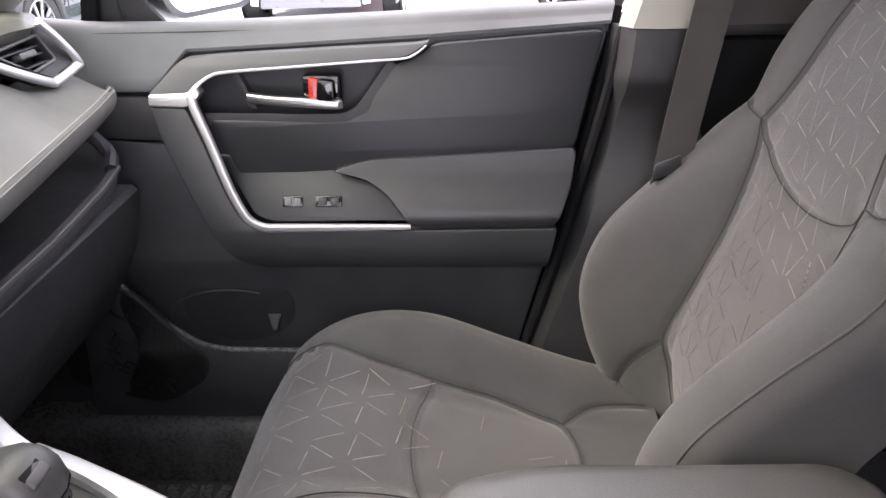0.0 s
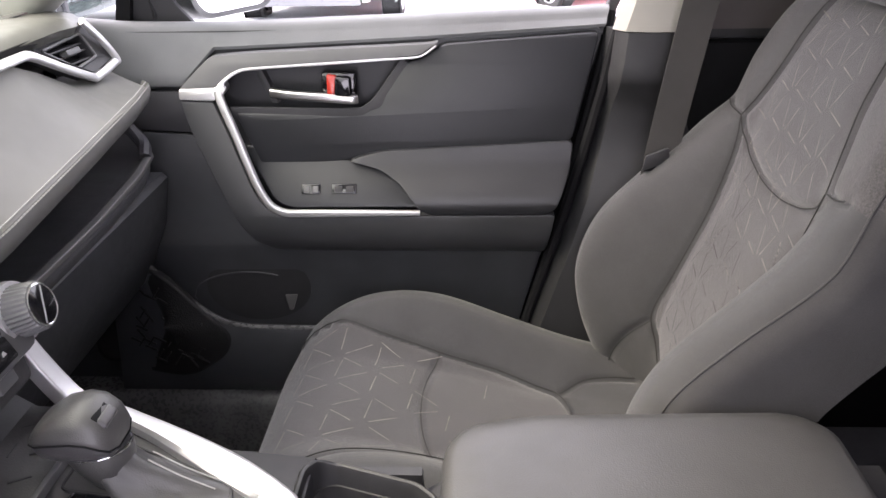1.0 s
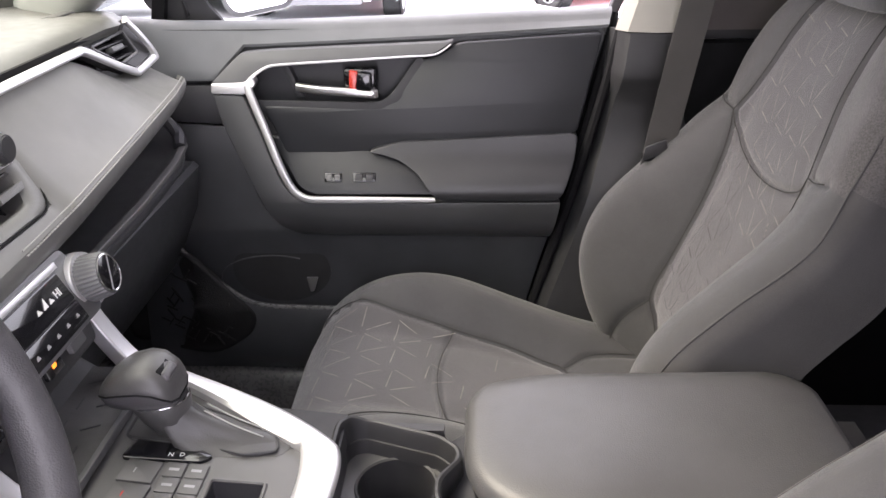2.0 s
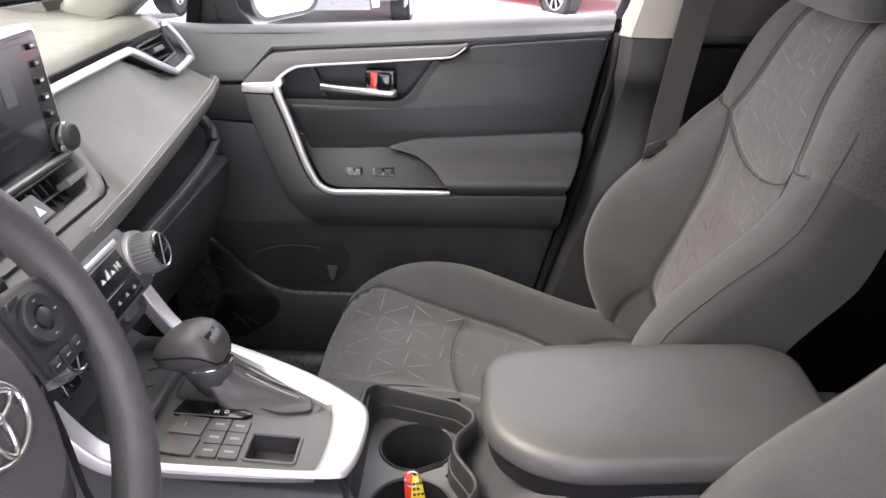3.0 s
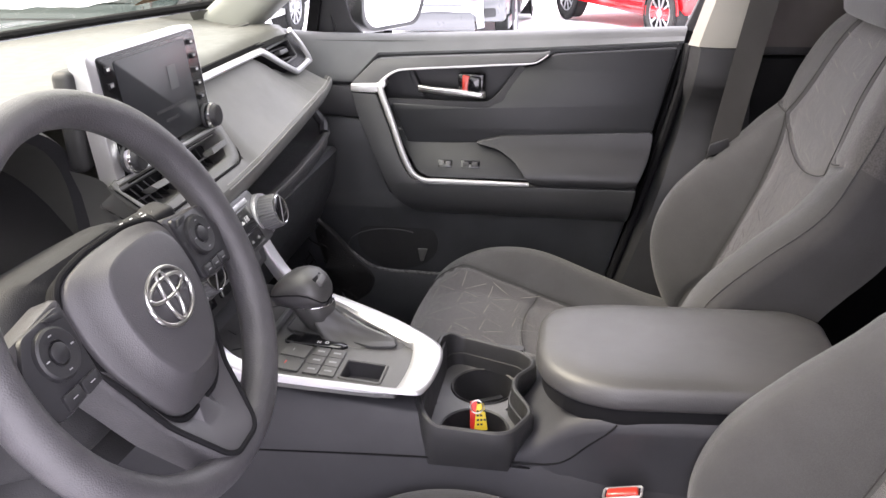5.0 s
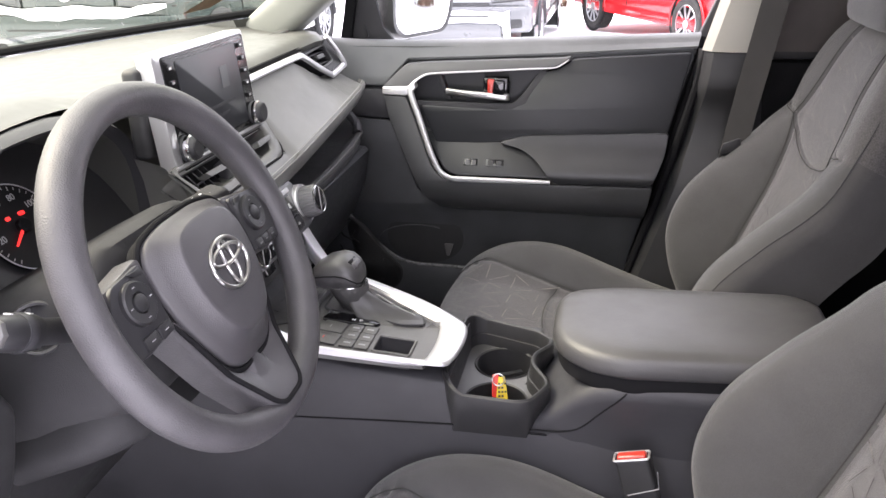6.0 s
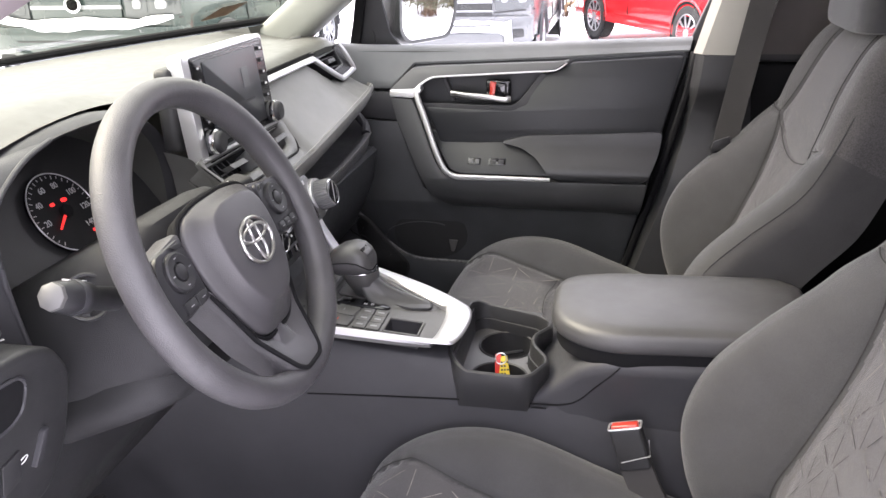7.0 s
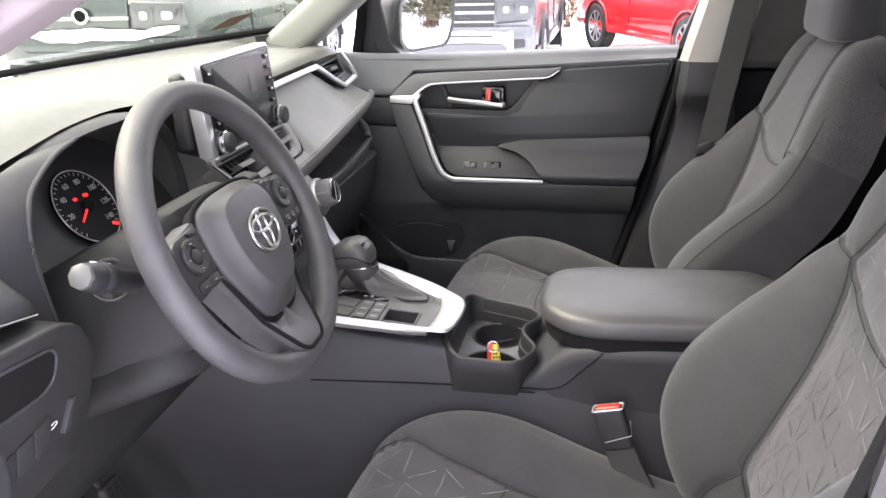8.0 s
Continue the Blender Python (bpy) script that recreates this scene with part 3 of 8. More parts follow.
    part("upper_bezel", prism(fillet(bez, [0.004, 0.012, 0.01, 0.01, 0.003, 0.01, 0.01, 0.012, 0.008]), 0.020, 0.005, on_door(OUT_Z, OUT_Y), ZCUTS), BEZEL, d, "charcoal satin bezel")
    # silver corner and the two silver strips
    cor = [(-0.466, 0.960), (-0.4655, 0.976), (-0.409, 0.9775), (-0.396, 0.985), (-0.390, 0.975), (-0.401, 0.962), (-0.414, 0.9575)]
    part("silver_corner", prism(fillet(cor, 0.004), 0.024, 0.004, on_door(OUT_Z, OUT_Y)), SILVER, d, "satin silver trim corner")
    strip = fillet([(-0.0050, -0.006), (0.0050, -0.006), (0.0050, 0.003), (-0.0050, 0.003)], 0.003, 3)
    up_path = smooth_path([(a, interp(b, OUT_Z, OUT_Y) - 0.020, b) for a, b in ((-0.402, 0.978), (-0.391, 0.989), (-0.374, 0.999), (-0.35, 1.0035), (-0.25, 1.009), (-0.15, 1.0145), (-0.10, 1.017), (-0.083, 1.022), (-0.066, 1.0335))], 5)
    part("upper_strip", sweep(up_path, strip, up=(0, -1, 0), scale=lambda u: interp(u, (0, 0.15, 0.7, 1), (0.85, 0.52, 0.34, 0.25))), SILVER, d, "satin silver trim strip")
    lo_path = smooth_path([(a, interp(b, OUT_Z, OUT_Y) - 0.021, b) for a, b in ((-0.404, 0.972), (-0.400, 0.955), (-0.380, 0.905), (-0.357, 0.845), (-0.341, 0.812), (-0.328, 0.796), (-0.309, 0.7875), (-0.28, 0.7865), (-0.18, 0.7865), (-0.094, 0.7865))], 5)
    part("lower_strip", sweep(lo_path, strip, up=(0, -1, 0), scale=lambda u: interp(u, (0, 0.3, 0.8, 1), (1.35, 1.25, 1.15, 0.8))), SILVER, d, "satin silver trim strip")
    # charcoal arm: from the corner down and along under the armrest
    arm = [(-0.464, 0.958), (-0.452, 0.913), (-0.382, 0.764), (-0.366, 0.735), (-0.335, 0.712), (-0.31, 0.707), (0.106, 0.700), (0.118, 0.782), (-0.09, 0.781), (-0.305, 0.781), (-0.336, 0.791), (-0.352, 0.812), (-0.366, 0.842), (-0.392, 0.908), (-0.413, 0.956)]
    part("lower_arm", prism(fillet(arm, [0.004, 0.02, 0.03, 0.02, 0.02, 0.02, 0.004, 0.006, 0.01, 0.012, 0.01, 0.01, 0.01, 0.01, 0.004]), 0.020, 0.006, on_door(OUT_Z, OUT_Y), ZCUTS, 3), ARMSKIN, d, "charcoal lower armrest body")
    # pull cup behind the strip, switch plate
    cup = [(-0.410, 0.955), (-0.35, 0.815), (-0.325, 0.79), (-0.20, 0.79), (-0.20, 0.872), (-0.30, 0.886), (-0.37, 0.895), (-0.40, 0.94)]
    part("pull_cup", prism(cup, 0.004, 0.0, lambda a, b, c: (a, 1.158 - c, b)), PLASTIC_LOW, d)
    sp = [(-0.384, 0.884), (-0.30, 0.8745), (-0.214, 0.860), (-0.158, 0.845), (-0.118, 0.824), (-0.090, 0.791), (-0.30, 0.791), (-0.326, 0.800)]
    part("switch_plate", prism(fillet(sp, 0.01), 0.010, 0.003, on_door((0.785, 0.86, 0.89), (1.108, 1.150, 1.158)), ZCUTS), INSERT, d)
    yv = lambda z: interp(z, (0.785, 0.86), (1.108, 1.152)) - 0.010
    for nm, x0, x1 in (("window_switch", -0.284, -0.254), ("lock_switch", -0.236, -0.196)):
        sw = part(nm, prism(fillet([(x0, 0.811), (x1, 0.811), (x1, 0.825), (x0, 0.825)], 0.002), 0.003, 0.001, lambda a, b, c: (a, yv(b) - c, b)), PIANO, d, "gloss black switch")
        for k in range(2):
            xa = x0 + (x1 - x0) * (0.12 + 0.46 * k)
            part("rocker", prism(fillet([(xa, 0.8135), (xa + (x1 - x0) * 0.32, 0.8135), (xa + (x1 - x0) * 0.32, 0.8225), (xa, 0.8225)], 0.0015), 0.0055, 0.0012, lambda a, b, c: (a, yv(b) - c, b)), BEZEL if nm == "window_switch" else PLASTIC, sw)
    # padded armrest
    pad = [(-0.210, 0.860), (-0.185, 0.868), (-0.150, 0.875), (0.008, 0.8815), (0.147, 0.888), (0.140, 0.845), (0.118, 0.795), (0.105, 0.784), (-0.078, 0.783), (-0.094, 0.792), (-0.122, 0.828), (-0.158, 0.849)]
    part("armrest_pad", prism(fillet(pad, 0.012), 0.022, 0.010, on_door((0.78, 0.79, 0.80, 0.812, 0.825, 0.84, 0.855, 0.875, 0.90), (1.113, 1.107, 1.105, 1.109, 1.119, 1.133, 1.144, 1.153, 1.160)), [("b", [0.786 + 0.007 * i for i in range(16)]), ("a", [-0.18 + 0.04 * i for i in range(9)])], 4), PAD_DOOR, d, "padded dark grey armrest")
    # lower panel and map pocket with loudspeaker
    low = [(-0.72, 0.44), (0.04, 0.44), (0.078, 0.59), (0.108, 0.708), (-0.34, 0.712), (-0.40, 0.74), (-0.445, 0.896), (-0.60, 0.906), (-0.70, 0.911)]
    part("lower_panel", prism(fillet(low, 0.01), 0.010, 0.003, on_door((0.40, 0.60, 0.70, 0.86, 0.92), (1.160, 1.165, 1.160, 1.160, 1.166)), ZCUTS), LOW_LIT, d)
    lip = smooth_path([(-0.640, 1.140, 0.742), (-0.585, 1.112, 0.712), (-0.545, 1.100, 0.680), (-0.490, 1.092, 0.629), (-0.440, 1.086, 0.592), (-0.40, 1.084, 0.580), (-0.34, 1.084, 0.577), (-0.20, 1.085, 0.574), (0.0, 1.088, 0.570), (0.07, 1.094, 0.570)], 6)
    rows = [[p + Vector((0, 0.012, 0.0)), p + Vector((0, 0.006, 0.006)), p + Vector((0, -0.002, 0.004)), p + Vector((0, -0.005, -0.004)), Vector((p.x, p.y - 0.004, max(0.46, p.z - 0.10))), Vector((min(p.x, 0.0), 1.104, 0.440)), Vector((min(p.x, 0.0), 1.14, 0.432)), p + Vector((0, 0.014, -0.02))] for p in lip]
    part("map_pocket", loft(rows), LOW_LIT, d, "dark plastic map pocket")
    # paler tube laid on the lip as its painted highlight
    part("pocket_lip", tube([p + Vector((0, -0.001, 0.004)) for p in lip], 0.0035, 8), SILLP, d, "pocket lip lightened as a highlight")
    # flat darker disc painting the shade of a recess
    part("speaker_hollow", lathe([(0.082, 0), (0.082, 0.0015), (0.076, 0.0018), (0.0, 0.0018)], frame_at((-0.385, 1.154, 0.622), (1, 0, 0), (0, 0, 1)) @ Matrix.Diagonal((1.12, 0.80, 1, 1)), 40), PLASTIC_LOW, d, "dark oval disc for the shade in the pocket's hollow")
    part("hollow_rim", tube([(-0.400 + 0.100 * math.cos(a), 1.150, 0.606 + 0.046 * math.sin(a)) for a in [radians(60 + 7 * i) for i in range(20)]], 0.0014, 6), LOW_LIT, d)
    pod = resample(fillet([(-0.690, 0.600), (-0.640, 0.655), (-0.548, 0.690), (-0.512, 0.664), (-0.470, 0.618), (-0.418, 0.570), (-0.430, 0.530), (-0.500, 0.478), (-0.690, 0.478)], 0.03, 5), 64)
    pc = (-0.535, 0.585)
    pod_y = lambda x: interp(x, (-0.64, -0.585, -0.545, -0.49, -0.44, -0.40), (1.138, 1.110, 1.098, 1.089, 1.083, 1.081))
    grille = part("speaker_grille", loft([[(pc[0] + (q[0] - pc[0]) * k, pod_y(q[0]) - h, pc[1] + (q[1] - pc[1]) * k) for q in pod] for k, h in ((1.0, -0.006), (1.0, 0.002), (0.985, 0.005), (0.93, 0.006), (0.91, 0.0035), (0.6, 0.007), (0.3, 0.009), (0.02, 0.0095))]), SPEAKER, d, "black loudspeaker grille with leaf-like relief", 60)
    rnd = random.Random(11)
    for k in range(46):
        qx, qz = -0.60 + 0.15 * rnd.random(), 0.51 + 0.14 * rnd.random()
        if qz > 0.655 - 1.0 * max(0, qx + 0.54) or qx > -0.455:
            continue
        part("grille_rib", moved(box(-0.011, 0.011, -0.0025, 0.0015, -0.0014, 0.0014, 0.0008, 1), Matrix.Translation((qx, pod_y(qx) - 0.0085, qz)) @ Matrix.Rotation(rnd.choice((0.5, 1.0, 2.2)), 4, "Y")), SPEAKER, grille)
    # pocket's bright moulded rib, door reflector
    part("reflector", prism(fillet([(-0.334, 0.580), (-0.327, 0.580), (-0.317, 0.610), (-0.339, 0.610)], 0.002), 0.003, 0.001, lambda a, b, c: (a, 1.148 - c, b)), DECK, d, "small grey moulded tab")
    # window glass, its black rear channel, front quarter post
    g = part("pane", loft([[(x, 1.240 - 0.20 * (z - 1.06), z) for z in (1.03, 1.2, 1.4, 1.53)] for x in (-0.54, -0.2, 0.1, 0.40)], closed=False), GLASS, d, "clear door window glass")
    g.visible_shadow = False
    q = part("quarter_pane", loft([[(x, 1.240 - 0.20 * (z - 1.06), z) for z in (1.03, 1.12, 1.20)] for x in (-0.80, -0.68, -0.565)], closed=False), GLASS, d, "small fixed quarter glass")
    q.visible_shadow = False
    part("division_post", sweep([(-0.580, 1.237, 1.03), (-0.556, 1.222, 1.12), (-0.49, 1.165, 1.40)], [(-0.011, -0.01), (0.011, -0.01), (0.011, 0.012), (-0.011, 0.012)], up=(0, -1, 0)), BLACK, d, "black window division post")
    part("window_seal", sweep([(-0.68, 1.232, 1.064), (-0.45, 1.226, 1.056), (-0.1, 1.226, 1.064), (0.196, 1.226, 1.072)], [(-0.007, -0.006), (0.007, -0.006), (0.007, 0.005), (-0.007, 0.005)]), BLACK, d)
    part("rear_channel", sweep([(0.188, 1.205, 1.04), (0.205, 1.215, 1.085), (0.262, 1.19, 1.24), (0.36, 1.14, 1.50)], fillet([(-0.008, -0.012), (0.008, -0.012), (0.008, 0.012), (-0.008, 0.012)], 0.003), up=(0, -1, 0)), PLASTIC, d)
    part("edge_seal", tube(smooth_path([(0.035, 1.140, 0.40), (0.088, 1.150, 0.59), (0.124, 1.155, 0.72), (0.160, 1.165, 0.88), (0.188, 1.185, 1.00), (0.203, 1.20, 1.075)], 6), 0.007), BLACK, d)
    part("frame_top", tube(smooth_path([(-0.70, 1.19, 1.20), (-0.52, 1.15, 1.36), (-0.30, 1.10, 1.52), (0.0, 1.085, 1.575), (0.36, 1.09, 1.57)], 5), 0.02), PLASTIC, d)
    base(d)


def side_mirror():
    t = thing("door_mirror", "dark grey outside rear-view mirror beside the window", "door mirror")
    # looks back along the car and in towards the driver
    m = frame_at((-0.422, 1.350, 1.133), (0.42, 0.90, -0.05), (0.06, 0.02, 1))
    out = fillet([(-0.105, -0.055), (-0.075, -0.082), (0.085, -0.075), (0.110, -0.02), (0.108, 0.08), (-0.085, 0.085), (-0.110, 0.04)], 0.03, 5)
    out = [(1.09 * a, b) for a, b in out]
    rows = [[m @ Vector((p[0] * k, p[1] * k, h)) for p in out] for k, h in ((0.85, 0.006), (0.88, 0.008), (0.96, 0.008), (1.0, 0.0), (1.02, -0.02), (0.95, -0.07), (0.7, -0.11), (0.3, -0.125))]
    part("housing", loft(rows), GUNMETAL, t)
    part("mirror_glass", prism([(p[0] * 0.86, p[1] * 0.86) for p in out], 0.002, 0.0, lambda a, b, c: m @ Vector((a, b, 0.0045 + c))), MIRROR, t, "bright mirror glass")
    part("foot", sweep(smooth_path([(-0.55, 1.245, 1.085), (-0.53, 1.275, 1.092), (-0.49, 1.31, 1.10)], 5), fillet([(-0.035, -0.02), (0.035, -0.02), (0.03, 0.02), (-0.03, 0.02)], 0.012)), PLASTIC, t)
    part("sail_panel", prism(fillet([(-0.572, 1.045), (-0.45, 1.045), (-0.485, 1.09), (-0.50, 1.18), (-0.500, 1.24), (-0.527, 1.24)], 0.006), 0.01, 0.003, lambda a, b, c: (a, 1.246 - 0.2 * (b - 1.06) - c, b)), PLASTIC, t)
    base(t)


side_mirror()
driver_door()
passenger_door()


# ---- front seats ----
def profile(pts, n=90):
    """Even samples along a smooth curve through (x, z) points."""
    p = np.array([(v.x, v.y) for v in smooth_path([(a, b, 0) for a, b in pts], 10)])
    d = np.concatenate([[0], np.cumsum(np.hypot(*np.diff(p, axis=0).T))])
    s = np.linspace(0, d[-1], n)
    return np.stack([np.interp(s, d, p[:, 0]), np.interp(s, d, p[:, 1])], 1)


def smoothstep(a, b, x):
    u = np.clip((x - a) / (b - a), 0, 1)
    return u * u * (3 - 2 * u)


class Upholstery:
    """A seat surface: centre and crest profiles, bolsters at the sides. Points by (across dy, along 0..1)."""

    def __init__(self, centre, crest, half, blend, side, sign):
        self.n = 120
        self.c, self.k = profile(centre, self.n), profile(crest, self.n)
        self.half, self.blend, self.side, self.sign = half, blend, side, sign

    def point(self, s, v):
        """s in -1..1 across with the sides, v in 0..1 along; returns (x, dy, z)."""
        i = v * (self.n - 1)
        g = np.arange(self.n)
        c = np.stack([np.interp(i, g, self.c[:, 0]), np.interp(i, g, self.c[:, 1])], -1)
        k = np.stack([np.interp(i, g, self.k[:, 0]), np.interp(i, g, self.k[:, 1])], -1)
        half = self.half(v)
        a = np.abs(s)
        flat = np.clip(a / 0.72, 0, 1)
        dy = flat * (half - 0.045)
        w = smoothstep(self.blend[0], self.blend[1], flat)[..., None]
        p = c * (1 - w) + k * w
        j = np.minimum(i + 1.0, self.n - 1)
        h = np.maximum(i - 1.0, 0)
        t = np.stack([np.interp(j, g, self.k[:, 0]) - np.interp(h, g, self.k[:, 0]), np.interp(j, g, self.k[:, 1]) - np.interp(h, g, self.k[:, 1])], -1)
        t = t / (np.linalg.norm(t, axis=-1, keepdims=True) + 1e-9)
        nin = self.sign * np.stack([-t[..., 1], t[..., 0]], -1)
        over = np.clip((a - 0.72) / 0.16, 0, 1) * math.pi / 2
        down = np.clip((a - 0.88) / 0.12, 0, 1)
        dy = dy + 0.045 * np.sin(over)
        p = p + nin * (0.045 * (1 - np.cos(over)) + (self.side(v) if callable(self.side) else self.side) * down)[..., None]
        return np.stack([p[..., 0], np.sign(s) * dy, p[..., 1]], -1)

    def s_of(self, dy, v):
        half = float(self.half(np.array(v)))
        lim = half - 0.045
        a = abs(dy)
        s = 0.72 * a / lim if a <= lim else 0.72 + 0.16 * math.asin(min(1, (a - lim) / 0.045)) / (math.pi / 2)
        return math.copysign(s, dy)

    def at(self, dy, v):
        return Vector(self.point(np.array(self.s_of(dy, v)), np.array(float(v))))


def skin(up, seams, zone, names, parent, ns=230, nv=230, depth=0.0045):
    """Splits the surface into sewn panels: zone(dy, v, s) picks the panel; seams sink in."""
    s = np.linspace(-1, 1, ns)
    v = np.linspace(0, 1, nv)
    S, V = np.meshgrid(s, v, indexing="ij")
    P = up.point(S, V)
    du = np.gradient(P, axis=0)
    dv = np.gradient(P, axis=1)
    N = np.cross(du, dv)
    N /= np.linalg.norm(N, axis=-1, keepdims=True) + 1e-12
    N = -N
    allp = np.concatenate([np.array([tuple(q) for q in seam]) for seam in seams])
    flat = P.reshape(-1, 3)
    dist = np.full(len(flat), 1.0)
    for i in range(0, len(allp), 40):
        dd = np.linalg.norm(flat[:, None, :] - allp[None, i:i + 40, :], axis=2).min(1)
        dist = np.minimum(dist, dd)
    dist = dist.reshape(ns, nv)
    lift = -depth * np.exp(-(dist / 0.006) ** 2) - depth * 0.8 * np.exp(-(dist / 0.022) ** 2)
    P = P + N * lift[..., None]
    Z = zone(S, V, P)
    for k, (name, material, label) in enumerate(names):
        bm = bmesh.new()
        vs = {}
        for i in range(ns - 1):
            for j in range(nv - 1):
                if Z[i, j] != k:
                    continue
                q = []
                for a, b in ((i, j), (i + 1, j), (i + 1, j + 1), (i, j + 1)):
                    if (a, b) not in vs:
                        vs[a, b] = bm.verts.new(P[a, b])
                    q.append(vs[a, b])
                bm.faces.new(q)
        if bm.faces:
            part(name, bm, material, parent, label, 80)
        else:
            bm.free()
    return N


def on_surface(up, pts, lift, n=6):
    """Polyline of (dy, v) laid on the surface."""
    out = []
    for a, b in zip(pts, pts[1:]):
        for i in range(n):
            u = i / n
            out.append(up.at(a[0] + (b[0] - a[0]) * u, a[1] + (b[1] - a[1]) * u))
    out.append(up.at(*pts[-1]))
    return out


def curve2(pts, n=6):
    return [(p.x, p.y) for p in smooth_path([(a, b, 0) for a, b in pts], n)]


def dashes(up, inside, pitch, length_v, seed, keep, face, angles=(8, 66, 126)):
    """Short pale dashes along a triangular lattice, in one mesh."""
    rnd = random.Random(seed)
    bm = bmesh.new()
    rows = int(length_v / (pitch * 0.866)) + 2
    for r in range(rows):
        for c in range(-8, 9):
            x0, y0 = (c + 0.5 * (r % 2)) * pitch, r * pitch * 0.866
            for ang in angles:
                dx, dy = math.cos(radians(ang)) * pitch, math.sin(radians(ang)) * pitch
                a0, a1 = rnd.uniform(0.12, 0.22), rnd.uniform(0.72, 0.86)
                mx, my = x0 + dx / 2, y0 + dy / 2
                if not inside(mx, my / length_v) or rnd.random() > keep(mx, my / length_v):
                    continue
                w = 0.00045 + 0.0003 * rnd.random()
                line = [up.at(x0 + dx * (a0 + (a1 - a0) * i / 5), min(1, max(0, (y0 + dy * (a0 + (a1 - a0) * i / 5)) / length_v))) for i in range(6)]
                prev = None
                for i, p in enumerate(line):
                    t = (line[min(i + 1, 5)] - line[max(i - 1, 0)]).normalized()
                    e = 0.004
                    q = up.at(x0 + dx * 0.5 + e, min(0.98, max(0.0, my / length_v)))
                    q0 = up.at(x0 + dx * 0.5, min(0.98, max(0.0, my / length_v)))
                    q1 = up.at(x0 + dx * 0.5, min(1, max(0.02, my / length_v + 0.01)))
                    nrm = (q - q0).cross(q1 - q0).normalized()
                    if nrm.dot(Vector(face)) < 0:
                        nrm = -nrm
                    sd = t.cross(nrm).normalized() * w
                    pr = (bm.verts.new(p + sd + nrm * 0.0011), bm.verts.new(p - sd + nrm * 0.0011))
                    if prev:
                        bm.faces.new((prev[0], prev[1], pr[1], pr[0]))
                    prev = pr
    return bm


def cushion_surface():
    return Upholstery([(-0.285, 0.40), (-0.312, 0.47), (-0.308, 0.545), (-0.275, 0.594), (-0.21, 0.612), (-0.13, 0.606), (-0.05, 0.588), (0.05, 0.560), (0.15, 0.540), (0.26, 0.530)],
                    [(-0.275, 0.40), (-0.302, 0.47), (-0.300, 0.545), (-0.272, 0.600), (-0.215, 0.640), (-0.145, 0.657), (-0.06, 0.650), (0.05, 0.608), (0.15, 0.570), (0.26, 0.540)],
                    lambda v: 0.235 + 0.022 * smoothstep(0.15, 0.5, v), (0.42, 0.95), 0.13, -1)


def back_surface():
    return Upholstery([(0.300, 0.50), (0.272, 0.57), (0.264, 0.64), (0.274, 0.70), (0.302, 0.78), (0.330, 0.85), (0.349, 0.91), (0.363, 0.97), (0.388, 1.05), (0.417, 1.11), (0.446, 1.145), (0.48, 1.158)],
                      [(0.225, 0.48), (0.190, 0.55), (0.160, 0.63), (0.152, 0.71), (0.180, 0.79), (0.240, 0.858), (0.305, 0.918), (0.352, 0.980), (0.378, 1.045), (0.405, 1.105), (0.436, 1.140), (0.48, 1.153)],
                      lambda v: 0.262 - 0.030 * smoothstep(0.64, 0.74, v) - 0.048 * smoothstep(0.78, 1.0, v), (0.52, 0.97), lambda v: np.interp(v, (0.0, 0.2, 0.4, 0.6, 0.8, 1.0), (0.10, 0.115, 0.105, 0.075, 0.06, 0.05)), -1)


